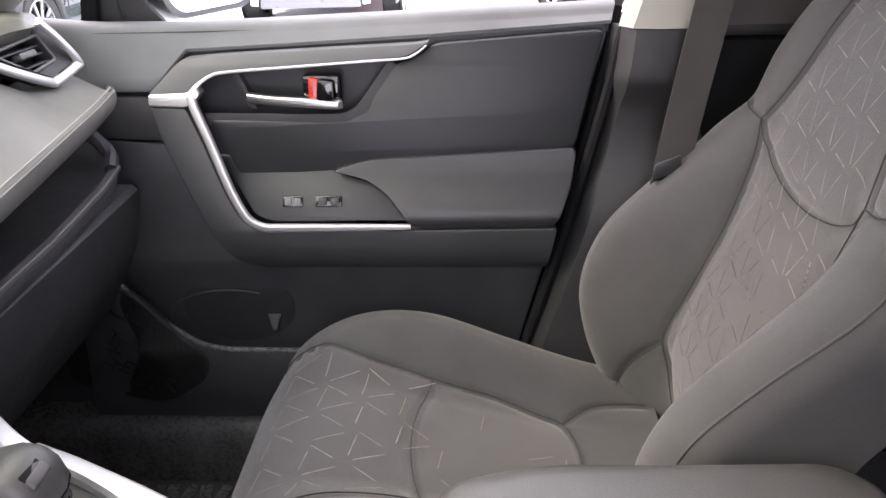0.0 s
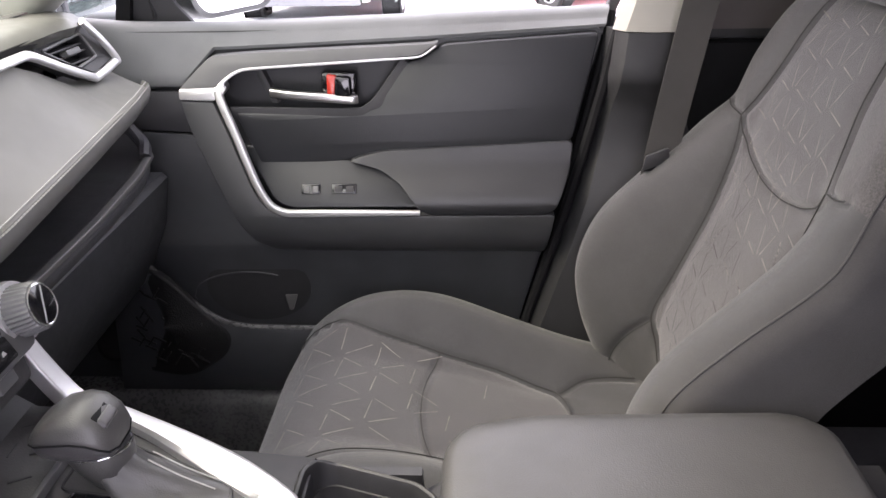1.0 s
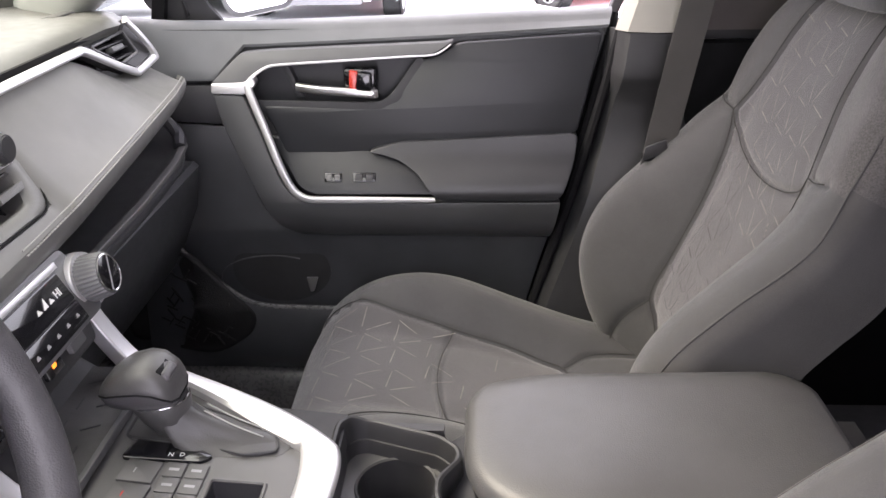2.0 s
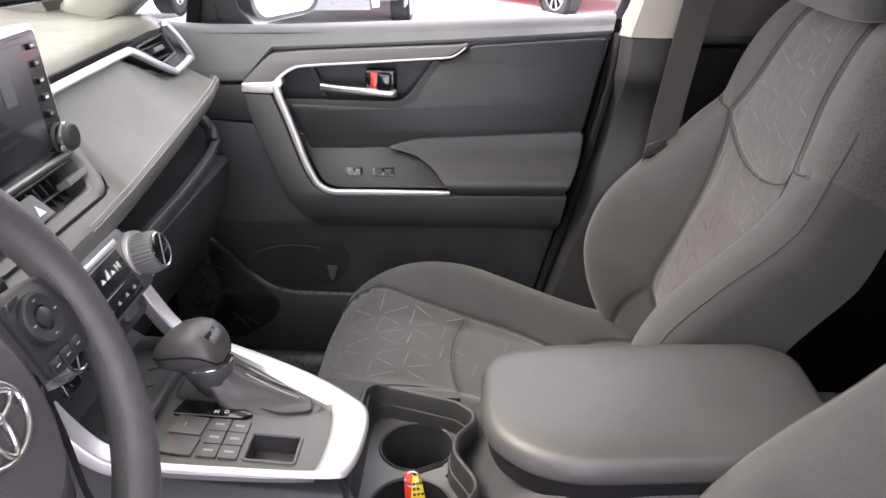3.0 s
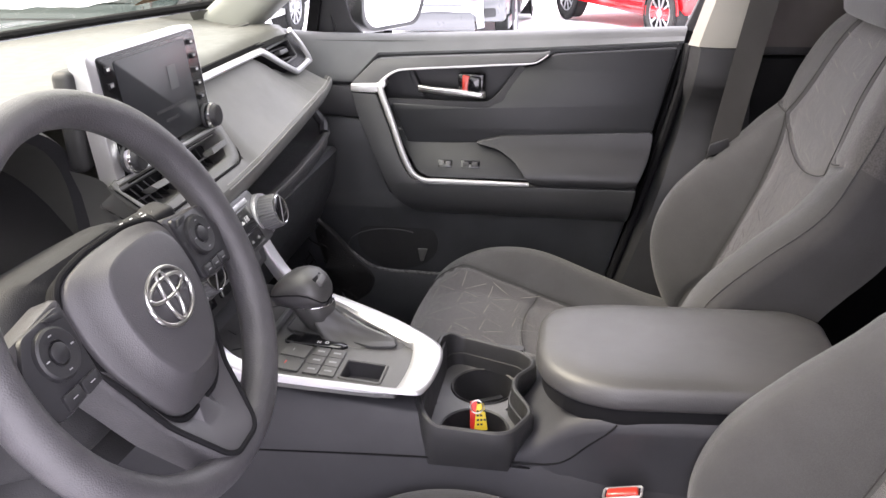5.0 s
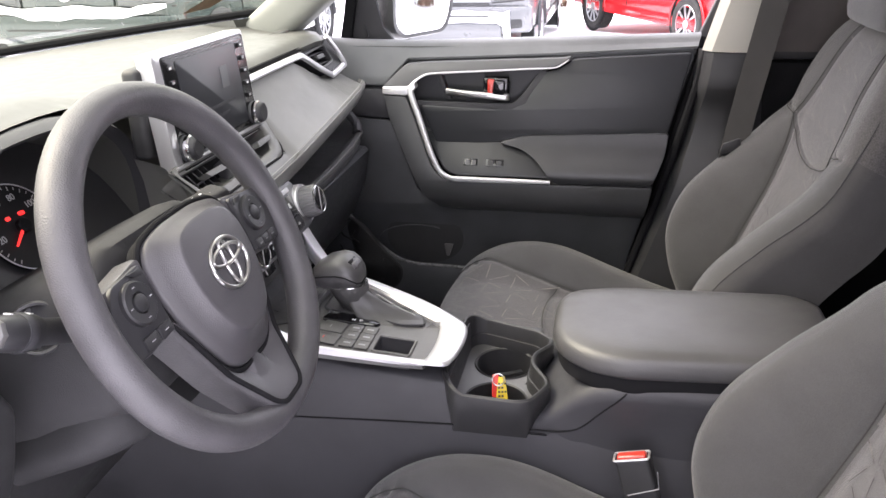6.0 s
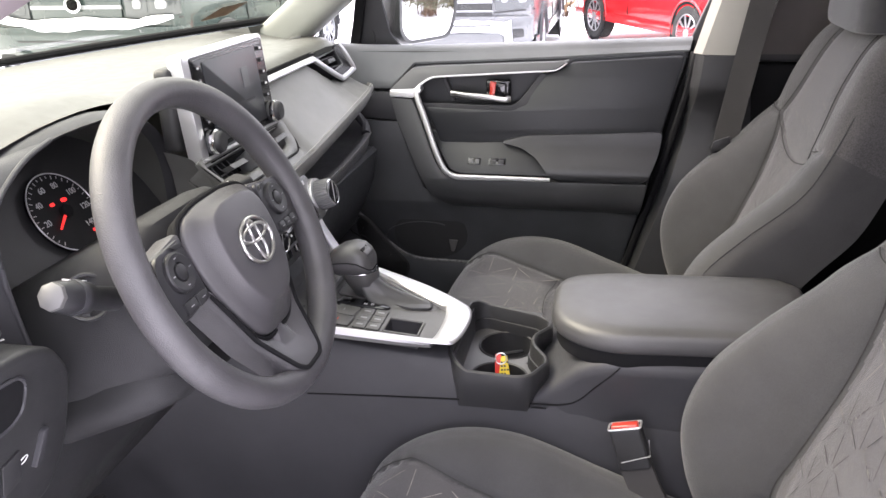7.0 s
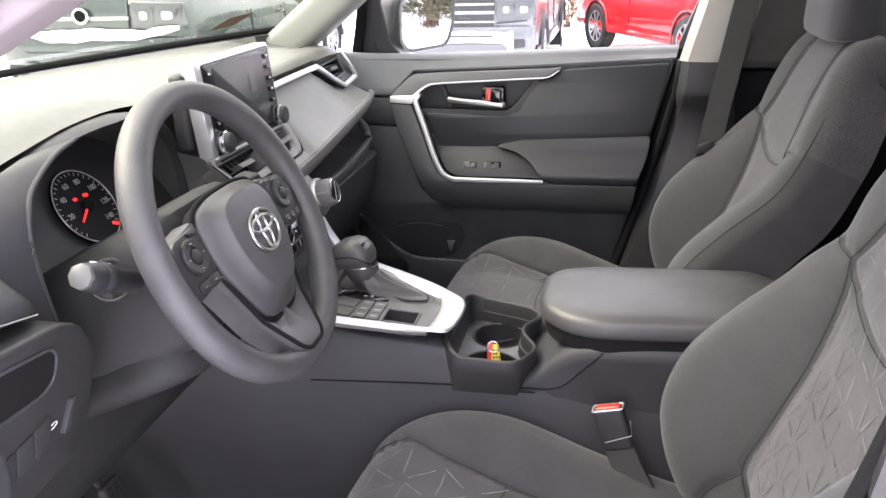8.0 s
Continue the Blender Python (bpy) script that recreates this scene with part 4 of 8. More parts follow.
def front_seat():
    t = thing("front_seat", "grey woven cloth front car seat with pale dash pattern", "car seat", group="front seats")
    # cushion
    cu = cushion_surface()
    half = [(0.169, 0.357), (0.139, 0.443), (0.122, 0.567), (0.118, 0.69), (0.106, 0.767), (0.096, 0.812), (0.060, 0.833), (0.0, 0.84)]
    fseam = curve2([(-a, b) for a, b in half[:-1]] + half[::-1])
    cross = curve2([(-0.122, 0.567), (-0.06, 0.545), (0, 0.538), (0.06, 0.545), (0.122, 0.567)])
    down1 = [(0.169, 0.357), (0.178, 0.25), (0.18, 0.02)]
    down2 = [(-a, b) for a, b in down1]
    tail1 = curve2([(0.097, 0.815), (0.131, 0.87), (0.144, 0.927), (0.15, 0.98)])
    tail2 = [(-a, b) for a, b in tail1]
    lines = [on_surface(cu, q, 0, 3) for q in (fseam, cross, down1, down2, tail1, tail2)]

    def zone(S, V, P):
        dy = np.abs(P[..., 1])
        edge = np.interp(V, (0.0, 0.25, 0.357, 0.443, 0.567, 0.69, 0.767, 0.812, 0.833, 0.84), (0.18, 0.178, 0.169, 0.139, 0.122, 0.118, 0.106, 0.096, 0.06, 0.0))
        inside = (dy < edge) & (V < 0.84)
        front = V < np.interp(dy, (0, 0.06, 0.122), (0.538, 0.545, 0.567))
        return np.where(inside, np.where(front, 1, 2), 0)
    skin(cu, lines, zone, [("cushion_bolster", FABRIC, ""), ("cushion_front", FABRIC_IN, "lighter patterned cloth panel"), ("cushion_middle", FABRIC_IN, "lighter cloth panel")], t)
    for q in lines:
        part("seam", tube(q, 0.0009, 6), THREAD, t)
    L = 0.76
    edge = lambda v: interp(v, (0.0, 0.25, 0.357, 0.443, 0.567, 0.69, 0.767, 0.812, 0.84), (0.165, 0.162, 0.152, 0.125, 0.110, 0.106, 0.094, 0.08, 0.0))
    part("printed_pattern", dashes(cu, lambda x, v: abs(x) < edge(v) and 0.10 < v < 0.9, 0.064, L, 3, lambda x, v: 0.92 if v < 0.50 else (0.6 if v < 0.62 else 0.10), (-0.3, 0, 1)), DASHPRINT, t, "pale dash pattern woven in the cloth")["kind"] = "stuff"
    # backrest
    ba = back_surface()
    vlow, dlow = (0.0, 0.14, 0.213, 0.257, 0.327, 0.437, 0.537, 0.62, 0.685), (0.09, 0.108, 0.128, 0.130, 0.125, 0.124, 0.129, 0.136, 0.147)
    vtop, dtop = (0.685, 0.73, 0.787, 0.85, 0.91, 0.965), (0.147, 0.130, 0.114, 0.107, 0.099, 0.086)
    dsh, vsh = (0.0, 0.035, 0.066, 0.10, 0.131, 0.147), (0.602, 0.604, 0.611, 0.623, 0.647, 0.685)
    low, topc = curve2(list(zip(dlow, vlow))), curve2(list(zip(dtop, vtop)))
    shield = curve2([(-a, b) for a, b in list(zip(dsh, vsh))[::-1]] + list(zip(dsh, vsh))[1:])
    shoulder = curve2([(0.147, 0.685), (0.165, 0.70), (0.195, 0.715)])
    hem = curve2([(0.131, 0.223), (0.155, 0.17), (0.179, 0.103), (0.195, 0.05)])
    neg = lambda q: [(-a, b) for a, b in q]
    lines = [on_surface(ba, q, 0, 3) for q in (low, neg(low), topc, neg(topc), shield, shoulder, neg(shoulder), hem, neg(hem))]

    def zone2(S, V, P):
        dy = np.abs(P[..., 1])
        sh = ((V >= np.interp(dy, dsh, vsh)) & (V < 0.685) & (dy < 0.147)) | ((V >= 0.685) & (dy < np.interp(V, vtop, dtop)))
        mid = (V < 0.685) & (dy < np.interp(V, vlow, dlow)) & ~sh
        panel = np.where(sh, 2, np.where(mid, 1, np.where(V > np.interp(dy, (0.147, 0.165, 0.195), (0.685, 0.70, 0.715)), np.where(P[..., 1] > 0, 3, 4), 0)))
        return np.where((np.abs(S) > 0.80) & (V < 0.725), np.where(P[..., 1] > 0, 5, 6), panel)
    skin(ba, lines, zone2, [("back_bolster", FABRIC, ""), ("back_insert", FABRIC_IN, "lighter patterned cloth panel"), ("back_shield", FABRIC_IN, "lighter patterned cloth panel"), ("shoulder", FABRIC, ""), ("shoulder", SHOULDER, "coarse mesh cloth shoulder"), ("side_panel", FABRIC_SIDE, "dark cloth side panel"), ("side_panel", FABRIC_SIDE, "dark cloth side panel")], t)
    for q in lines:
        part("seam", tube(q, 0.0009, 6, up=(0, 1, 0)), THREAD, t)
    for s in (-1, 1):
        part("piping", tube([ba.at(s * (float(ba.half(np.array(0.05 + 0.75 * i / 40))) - 0.0125), 0.05 + 0.75 * i / 40) for i in range(41)], 0.0016, 6, up=(0, 1, 0)), FABRIC_SIDE, t, "thin sewn edge piping")
    v9, v11 = 0.602, 0.95
    part("woven_relief", dashes(ba, lambda x, v: 0.10 < v < v9 and abs(x) < 0.112, 0.052, 0.72, 9, lambda x, v: interp(v, (0.1, v9 - 0.14, v9 - 0.05), (0.8, 0.7, 0.1)), (-1, 0, 0.3), (12, 66, 112)), DASHDARK, t, "tone on tone dashes pressed into the cloth")["kind"] = "stuff"
    part("printed_pattern", dashes(ba, lambda x, v: 0.2 < v < v11 and abs(x) < (0.112 if v < v9 else interp(v, (v9, 0.65, 0.685, 0.787, v11), (0.04, 0.105, 0.118, 0.092, 0.070))), 0.052, 0.72, 5, lambda x, v: interp(v, (0.2, v9 - 0.22, v9 - 0.14, v9 - 0.03, v9 + 0.05), (0.0, 0.06, 0.45, 0.8, 0.95)), (-1, 0, 0.3), (12, 66, 112)), DASHPRINT, t, "pale dash pattern woven in the cloth")["kind"] = "stuff"
    # rear shell of the backrest
    rows = []
    for z, x, w in ((0.46, 0.345, 0.225), (0.55, 0.325, 0.235), (0.75, 0.345, 0.240), (0.84, 0.375, 0.235), (0.92, 0.415, 0.215), (0.98, 0.445, 0.195), (1.08, 0.490, 0.155), (1.15, 0.515, 0.12)):
        rows.append([(x - 0.04, -w, z), (x - 0.02, -w, z), (x + 0.01, -w * 0.8, z), (x + 0.02, 0, z), (x + 0.01, w * 0.8, z), (x - 0.02, w, z), (x - 0.04, w, z)])
    part("back_panel", loft(rows), FABRIC_SIDE, t)
    # head restraint on two posts
    def hr(z):
        k = (z - 1.15) / 0.19
        w = 0.135 - 0.03 * k * k
        x0 = 0.40 + 0.055 * k - 0.02 * math.sin(math.pi * min(1, max(0, k)))
        r = [(x0 + 0.02, -w), (x0 + 0.004, -w * 0.8), (x0, -w * 0.4), (x0, w * 0.4), (x0 + 0.004, w * 0.8), (x0 + 0.02, w), (x0 + 0.07, w * 0.95), (x0 + 0.10, w * 0.6), (x0 + 0.10, -w * 0.6), (x0 + 0.07, -w * 0.95)]
        return r
    rows = []
    for z, k in ((1.142, 0.86), (1.146, 0.95), (1.160, 1.0), (1.22, 1.0), (1.28, 1.0), (1.325, 0.96), (1.345, 0.85), (1.352, 0.6)):
        r = fillet(hr(z), 0.02, 3)
        cx = sum(p[0] for p in r) / len(r)
        rows.append([(cx + (p[0] - cx) * k, p[1] * k, z) for p in r])
    h = part("head_restraint", loft(rows), FABRIC, t, "grey cloth head restraint")
    for s in (-1, 1):
        part("post", tube([(0.47, 0.055 * s, 1.10), (0.475, 0.055 * s, 1.16)], 0.006, 10), CHROME, h)
    # plinth, rails, recline trim
    part("seat_base", box(-0.22, 0.26, -0.20, 0.20, 0.385, 0.50, 0.03), PLASTIC_LOW, t)
    for s in (-1, 1):
        part("side_shield", prism(fillet([(-0.20, 0.40), (0.30, 0.40), (0.32, 0.50), (0.24, 0.545), (0.0, 0.52), (-0.2, 0.50)], 0.03), 0.025, 0.008, lambda a, b, c: (a, s * (0.225 + c), b)), PLASTIC_LOW, t)
        part("rail", box(-0.26, 0.30, s * 0.17 - 0.02, s * 0.17 + 0.02, 0.318, 0.392, 0.004), PLASTIC_LOW, t)
    base(t)
    return t


seat_a = front_seat()
foot = seat_a.location.copy()
seat_a.location = (foot.x, PASSENGER, foot.z)
seat_b = copy_thing(seat_a, Matrix.Translation((foot.x, DRIVER, foot.z - 0.022)))
seat_b["label"] = "grey woven cloth driver's seat beside the console"
seat_a["label"] = "grey woven cloth front passenger seat with pale dash pattern"


# ---- dashboard ----
def dash_top(y):
    """(x, z) of the pad's upper rear edge along the width."""
    x = interp(y, (-0.20, 0.0, 0.11, 0.25, 0.35, 0.62, 0.85, 1.045, 1.12), (-0.585, -0.577, -0.572, -0.573, -0.585, -0.560, -0.557, -0.556, -0.600))
    z = interp(y, (-0.20, -0.05, 0.0, 0.05, 0.11, 0.17, 0.25, 0.30, 0.35, 0.62, 0.85, 1.0, 1.12), (1.076, 1.104, 1.112, 1.121, 1.130, 1.133, 1.130, 1.120, 1.104, 1.098, 1.101, 1.102, 1.090))
    return x, z


def dashboard():
    d = thing("dashboard", "dark grey padded dashboard with silver strip and open shelf", "dashboard")
    # upper pad, from the windscreen to its rear edge
    ys = [-0.215 + 1.36 * i / 34 for i in range(35)]
    rows = []
    for y in ys:
        x, z = dash_top(y)
        w = (y - MID) / 0.72
        xb, zb = -1.235 + 0.56 * w * w, 1.078 + 0.055 * w * w
        rl = 0.6 - 0.6 * smoothstep(0.33, 0.375, y)
        hid = smoothstep(-0.10, -0.06, y) * (1 - smoothstep(0.345, 0.375, y))
        rows.append([(xb + 0.10, y, 0.95), (xb, y, zb - 0.008), (xb + 0.03, y, zb), (min(-0.74, xb * 0.5 - 0.37), y, zb * 0.45 + z * 0.55), (-0.70, y, z + 0.002), (x - 0.05 - 0.05 * rl, y, z + 0.004), (x - 0.03 - 0.02 * rl, y, z + 0.003 - 0.002 * rl), (x - 0.012 - 0.013 * rl, y, z - 0.007 * rl), (x - 0.005 * rl, y, z - 0.010 + 0.003 * hid), (x - 0.006 - 0.010 * hid, y, z - 0.022 + 0.011 * hid), (x - 0.06 - 0.13 * hid, y, z - 0.04 + 0.012 * hid), (x - 0.10 - 0.12 * hid, y, 0.95)])
    part("upper_pad", loft(rows), DASHPAD_DIMMED, d, "soft grained upper dashboard pad", 60)
    # passenger side padded face
    def face(y):
        u = (y - 0.62) / 0.5
        xe = interp(y, (0.30, 0.52, 0.62, 0.81, 1.0, 1.095, 1.12), (-0.452, -0.453, -0.455, -0.462, -0.475, -0.492, -0.515))
        ze = interp(y, (0.30, 0.52, 0.62, 0.81, 1.0, 1.095, 1.12), (0.946, 0.953, 0.958, 0.972, 0.983, 0.984, 0.984))
        xt = interp(y, (0.30, 0.598, 0.622, 0.66, 0.84, 0.93, 1.0, 1.12), (-0.474, -0.474, -0.545, -0.552, -0.552, -0.548, -0.545, -0.565))
        zt = interp(y, (0.30, 0.598, 0.622, 0.66, 0.84, 0.90, 0.97, 1.0, 1.09, 1.12), (0.974, 0.976, 1.066, 1.074, 1.078, 1.055, 1.022, 1.016, 1.014, 1.012))
        return xe, ze, xt, zt
    rows = []
    for y in [0.30, 0.45, 0.55, 0.59, 0.598, 0.606, 0.614, 0.622, 0.628, 0.634] + [0.634 + 0.481 * i / 40 for i in range(1, 41)]:
        xe, ze, xt, zt = face(y)
        k = zt - ze
        rows.append([(xt - 0.05, y, zt + 0.002), (xt, y, zt), (xt + (xe - xt) * 0.30, y, ze + k * 0.72), (xt + (xe - xt) * 0.62, y, ze + k * 0.41), (xt + (xe - xt) * 0.90, y, ze + k * 0.16), (xe - 0.001, y, ze + 0.012), (xe + 0.001, y, ze + 0.004), (xe - 0.001, y, ze - 0.006), (xe - 0.007, y, ze - 0.017), (xe - 0.020, y, ze - 0.026), (xe - 0.05, y, ze - 0.033), (xe - 0.11, y, ze - 0.034)])
    part("knee_face", loft(rows), DASHPAD, d, "soft grey padded face with stitched edge", 38)
    # stitching along the edge
    for i in range(94):
        y = 0.50 + 0.60 * i / 96
        xe, ze, _, _ = face(y)
        xe2, ze2, _, _ = face(y + 0.004)
        part("stitch", tube([(xe + 0.0002, y, ze + 0.0105), (xe2 + 0.0002, y + 0.004, ze2 + 0.0105)], 0.0010, 5), STITCH, d)
    part("edge_seam", tube([(face(y)[0] - 0.0035, y, face(y)[1] + 0.0160) for y in [0.50 + 0.582 * i / 60 for i in range(61)]], 0.0008, 6), STITCH, d)
    # silver strip towards the outer vent
    st = smooth_path([(-0.545, 0.60, 1.080), (-0.545, 0.72, 1.0815), (-0.545, 0.855, 1.0825), (-0.546, 0.882, 1.080), (-0.545, 0.91, 1.069), (-0.543, 0.955, 1.049), (-0.540, 1.020, 1.0225), (-0.539, 1.035, 1.0205), (-0.536, 1.088, 1.0285), (-0.536, 1.096, 1.034), (-0.545, 1.075, 1.066), (-0.556, 1.052, 1.094)], 5)
    part("silver_strip", sweep(st, fillet([(-0.0058, -0.0035), (0.0058, -0.0035), (0.0058, 0.0028), (0.003, 0.0040), (-0.003, 0.0040), (-0.0058, 0.0028)], 0.0015, 3), up=(1, 0, 0.4)), SILVER, d, "satin silver dashboard strip")
    # black slat standing in for the shade between pad and strip
    gap = smooth_path([(-0.562, 0.60, 1.088), (-0.562, 0.72, 1.0895), (-0.562, 0.86, 1.091), (-0.570, 1.0, 1.091)], 6)
    part("strip_shadow_gap", sweep(gap, [(-0.012, -0.006), (0.006, -0.006), (0.006, 0.002), (-0.012, 0.002)]), BLACK, d)
    # outer passenger vent
    fr = frame_at((-0.556, 1.002, 1.060), (0.05, 1, -0.01), (-0.45, 0, 1))
    rim = fillet([(-0.074, 0.019), (0.074, 0.030), (0.090, -0.026), (0.028, -0.036)], 0.006)
    inn = fillet([(-0.052, 0.014), (0.054, 0.020), (0.062, -0.016), (0.002, -0.022)], 0.006)
    v = part("outer_vent", loft([[fr @ Vector((p[0], p[1], h)) for p in q] for q, h in ((rim, -0.03), (rim, 0.0), (inn, -0.006), (inn, -0.034))]), PLASTIC, d, "dark outer air vent in a silver frame", 30)
    part("vent_rim", tube([fr @ Vector((p[0], p[1], -0.004)) for p in inn], 0.0022, 6, closed=True), BEZEL, v)
    part("vent_well", prism(inn, 0.002, 0.0, lambda a, b, c: fr @ Vector((a, b, c - 0.030))), BLACK, v)
    for a0, a1, b0 in ((-0.010, 0.058, -0.010), (-0.030, 0.056, 0.002), (-0.045, 0.054, 0.012)):
        part("vane", prism(fillet([(a0, b0 - 0.001), (a1, b0 - 0.001), (a1, b0 + 0.0012), (a0, b0 + 0.0012)], 0.0005), 0.016, 0.0, lambda a, b, c: fr @ Vector((a, b - 0.25 * c, c - 0.026))), PLASTIC, v)
    part("vane_tab", prism(fillet([(-0.006, -0.004), (0.030, -0.004), (0.030, 0.005), (-0.006, 0.005)], 0.003), 0.012, 0.003, lambda a, b, c: fr @ Vector((a, b, c - 0.012))), BEZEL, v)
    part("defroster_slot", prism(fillet([(-0.038, -0.006), (0.038, -0.006), (0.038, 0.006), (-0.038, 0.006)], 0.004), 0.002, 0.0, lambda a, b, c: (-0.652 - 1.6 * b, 1.040 + a, 1.1010 + c)), PLASTIC_LOW, d)
    for k in range(7):
        part("slot_rib", box(-0.660, -0.644, 1.008 + 0.010 * k, 1.011 + 0.010 * k, 1.1018, 1.1042), DASHPAD, d)
    # open shelf under the padded face
    rows = []
    for i in range(20):
        y = 0.600 + 0.505 * i / 19
        k = interp(y, (0.60, 0.66, 1.05, 1.10), (0.0, 1, 1, 0.0))
        z = interp(y, (0.6, 0.85, 1.07, 1.105), (0.868, 0.872, 0.889, 0.915))
        x = interp(y, (0.6, 1.0, 1.07, 1.105), (-0.492, -0.492, -0.500, -0.53))
        rows.append([(x - 0.17, y, z + 0.075), (x - 0.17, y, z - 0.004 - 0.004 * k), (x - 0.03, y, z - 0.012 * k), (x - 0.012, y, z - 0.002), (x - 0.006, y, z + 0.002), (x, y, z - 0.002), (x + 0.002, y, z - 0.012), (x - 0.002, y, z - 0.024), (x - 0.02, y, z - 0.026), (x - 0.19, y, z - 0.03)])
    part("shelf", loft(rows), ARMSKIN, d, "open dark plastic dashboard shelf", 50)
    # lighter strip along the shelf's edge, a highlight put in as colour
    lip = [(interp(y, (0.6, 1.0, 1.07, 1.105), (-0.492, -0.492, -0.500, -0.53)) - 0.002, y, interp(y, (0.6, 0.85, 1.07, 1.105), (0.868, 0.872, 0.889, 0.915)) + 0.001) for y in [0.61 + 0.48 * i / 24 for i in range(25)]]
    part("shelf_lip", sweep(lip, fillet([(-0.006, -0.005), (0.006, -0.005), (0.006, 0.003), (-0.006, 0.003)], 0.002)), DECK, d, "shelf edge lightened as a highlight")
    part("shelf_end", tube(smooth_path([(-0.505, 1.060, 0.890), (-0.515, 1.085, 0.905), (-0.545, 1.092, 0.935), (-0.58, 1.088, 0.950)], 6), 0.010), PLASTIC, d)
    # glovebox and lower panels
    rows = []
    for y in (0.60, 0.64, 0.9, 1.08, 1.12):
        rows.append([(-0.70, y, 0.85), (-0.508, y, 0.846), (-0.500, y, 0.838), (-0.515, y, 0.76), (-0.56, y, 0.66), (-0.62, y, 0.62), (-0.75, y, 0.62)])
    part("glovebox_lid", loft(rows), LOW_LIT, d, "dark glovebox lid")
    # second painted highlight line, on the glovebox's upper edge
    part("glovebox_edge", sweep([(-0.503, 0.66, 0.8435), (-0.503, 0.9, 0.847), (-0.505, 1.04, 0.858)], fillet([(-0.004, -0.0035), (0.004, -0.0035), (0.004, 0.0035), (-0.004, 0.0035)], 0.002)), DECK, d)
    rows = [[(-0.90, y, 0.655), (-0.70, y, 0.655), (-0.70, y, 0.640), (-0.90, y, 0.640)] for y in (-0.2, 1.14)]
    part("closing_panel", loft(rows), PLASTIC_LOW, d)
    # side kick panel by the passenger's foot
    part("kick_panel", prism(fillet([(-1.0, 0.32), (-0.60, 0.32), (-0.585, 0.55), (-0.62, 0.95), (-1.0, 1.0)], 0.03), 0.02, 0.004, lambda a, b, c: (a, 1.165 - c, b)), LOW_LIT, d)
    # middle vents: padded surround, two deep wells, hazard panel between them
    cf = frame_at((-0.4815, 0.455, 0.985), (0, 1, 0), (-0.836, 0, 1))
    on_cf = lambda h: (lambda a, b, c: cf @ Vector((a, b, c + h)))
    sur = resample(fillet([(-0.096, -0.013), (0.128, -0.013), (0.145, -0.002), (0.164, 0.053), (-0.132, 0.053), (-0.113, -0.002)], 0.010), 80)
    inn = resample(fillet([(-0.097, 0.000), (0.108, 0.004), (0.117, 0.008), (0.138, 0.0425), (-0.124, 0.0440), (-0.104, 0.006)], 0.004), 80)
    mix = lambda k: [(a[0] * (1 - k) + b[0] * k, a[1] * (1 - k) + b[1] * k) for a, b in zip(sur, inn)]
    vents = part("centre_vents", loft([[cf @ Vector((p[0], p[1], h)) for p in q] for q, h in ((sur, -0.005), (sur, 0.0), (mix(0.12), 0.0025), (mix(0.8), 0.0025), (inn, -0.001), (inn, -0.036))], caps=False), DASHPAD, d, "pair of centre air vents in a grey surround", 50)
    part("vent_groove", tube([cf @ Vector((p[0] + 0.001, p[1] - 0.001, 0.0005)) for p in sur], 0.0013, 5, closed=True), BLACK, vents)
    part("vent_well", prism(inn, 0.002, 0.0, on_cf(-0.034)), BLACK, vents)
    end = lambda b: 0.114 + 0.62 * (b - 0.004)
    for side in (-1, 1):
        put = lambda a: a if side > 0 else 0.032 - a
        for b0, w, mt in ((0.0225, 0.0022, PLASTIC),):
            part("vane", prism([(put(0.034), b0), (put(end(b0) - 0.002), b0), (put(end(b0) - 0.002), b0 + w), (put(0.034), b0 + w)], 0.018, 0.0, lambda a, b, c: cf @ Vector((a, b - c * 0.2, c - 0.026))), mt, vents)
        for k in range(5):
            a0 = 0.048 + 0.0155 * k
            part("upright_vane", prism([(put(a0), 0.005), (put(a0 + 0.002), 0.005), (put(a0 + 0.010), 0.041), (put(a0 + 0.008), 0.041)], 0.008, 0.0, on_cf(-0.032)), PLASTIC_LOW, vents)
        c0 = 0.106 if side > 0 else 0.085
        q = [(put(c0 - 0.024), 0.0190), (put(c0 + 0.020), 0.0205), (put(c0 + 0.026), 0.0285), (put(c0 - 0.020), 0.0275)]
        part("vane_tab", prism(fillet(q, 0.0012), 0.016, 0.0012, lambda a, b, c: cf @ Vector((a, b - c * 0.2, c - 0.010))), DECK, vents, "grey vent tab")
    hz = part("hazard_panel", prism(fillet([(-0.003, 0.003), (0.036, 0.003), (0.030, 0.034), (0.003, 0.034)], 0.004), 0.032, 0.003, on_cf(-0.030)), BEZEL, vents, "grey hazard switch panel")
    part("hazard_mark", prism([(0.009, 0.010), (0.023, 0.010), (0.016, 0.022)], 0.0005, 0.0, on_cf(0.0024)), WHITEPRINT, hz)
    part("vent_silver_line", sweep([cf @ Vector((a, 0.0475, 0.004)) for a in (-0.118, 0.0, 0.146)], fillet([(-0.0018, -0.0025), (0.0018, -0.0025), (0.0018, 0.0025), (-0.0018, 0.0025)], 0.0008), up=(1, 0, 0)), SILVER, vents, "silver line over the vents")
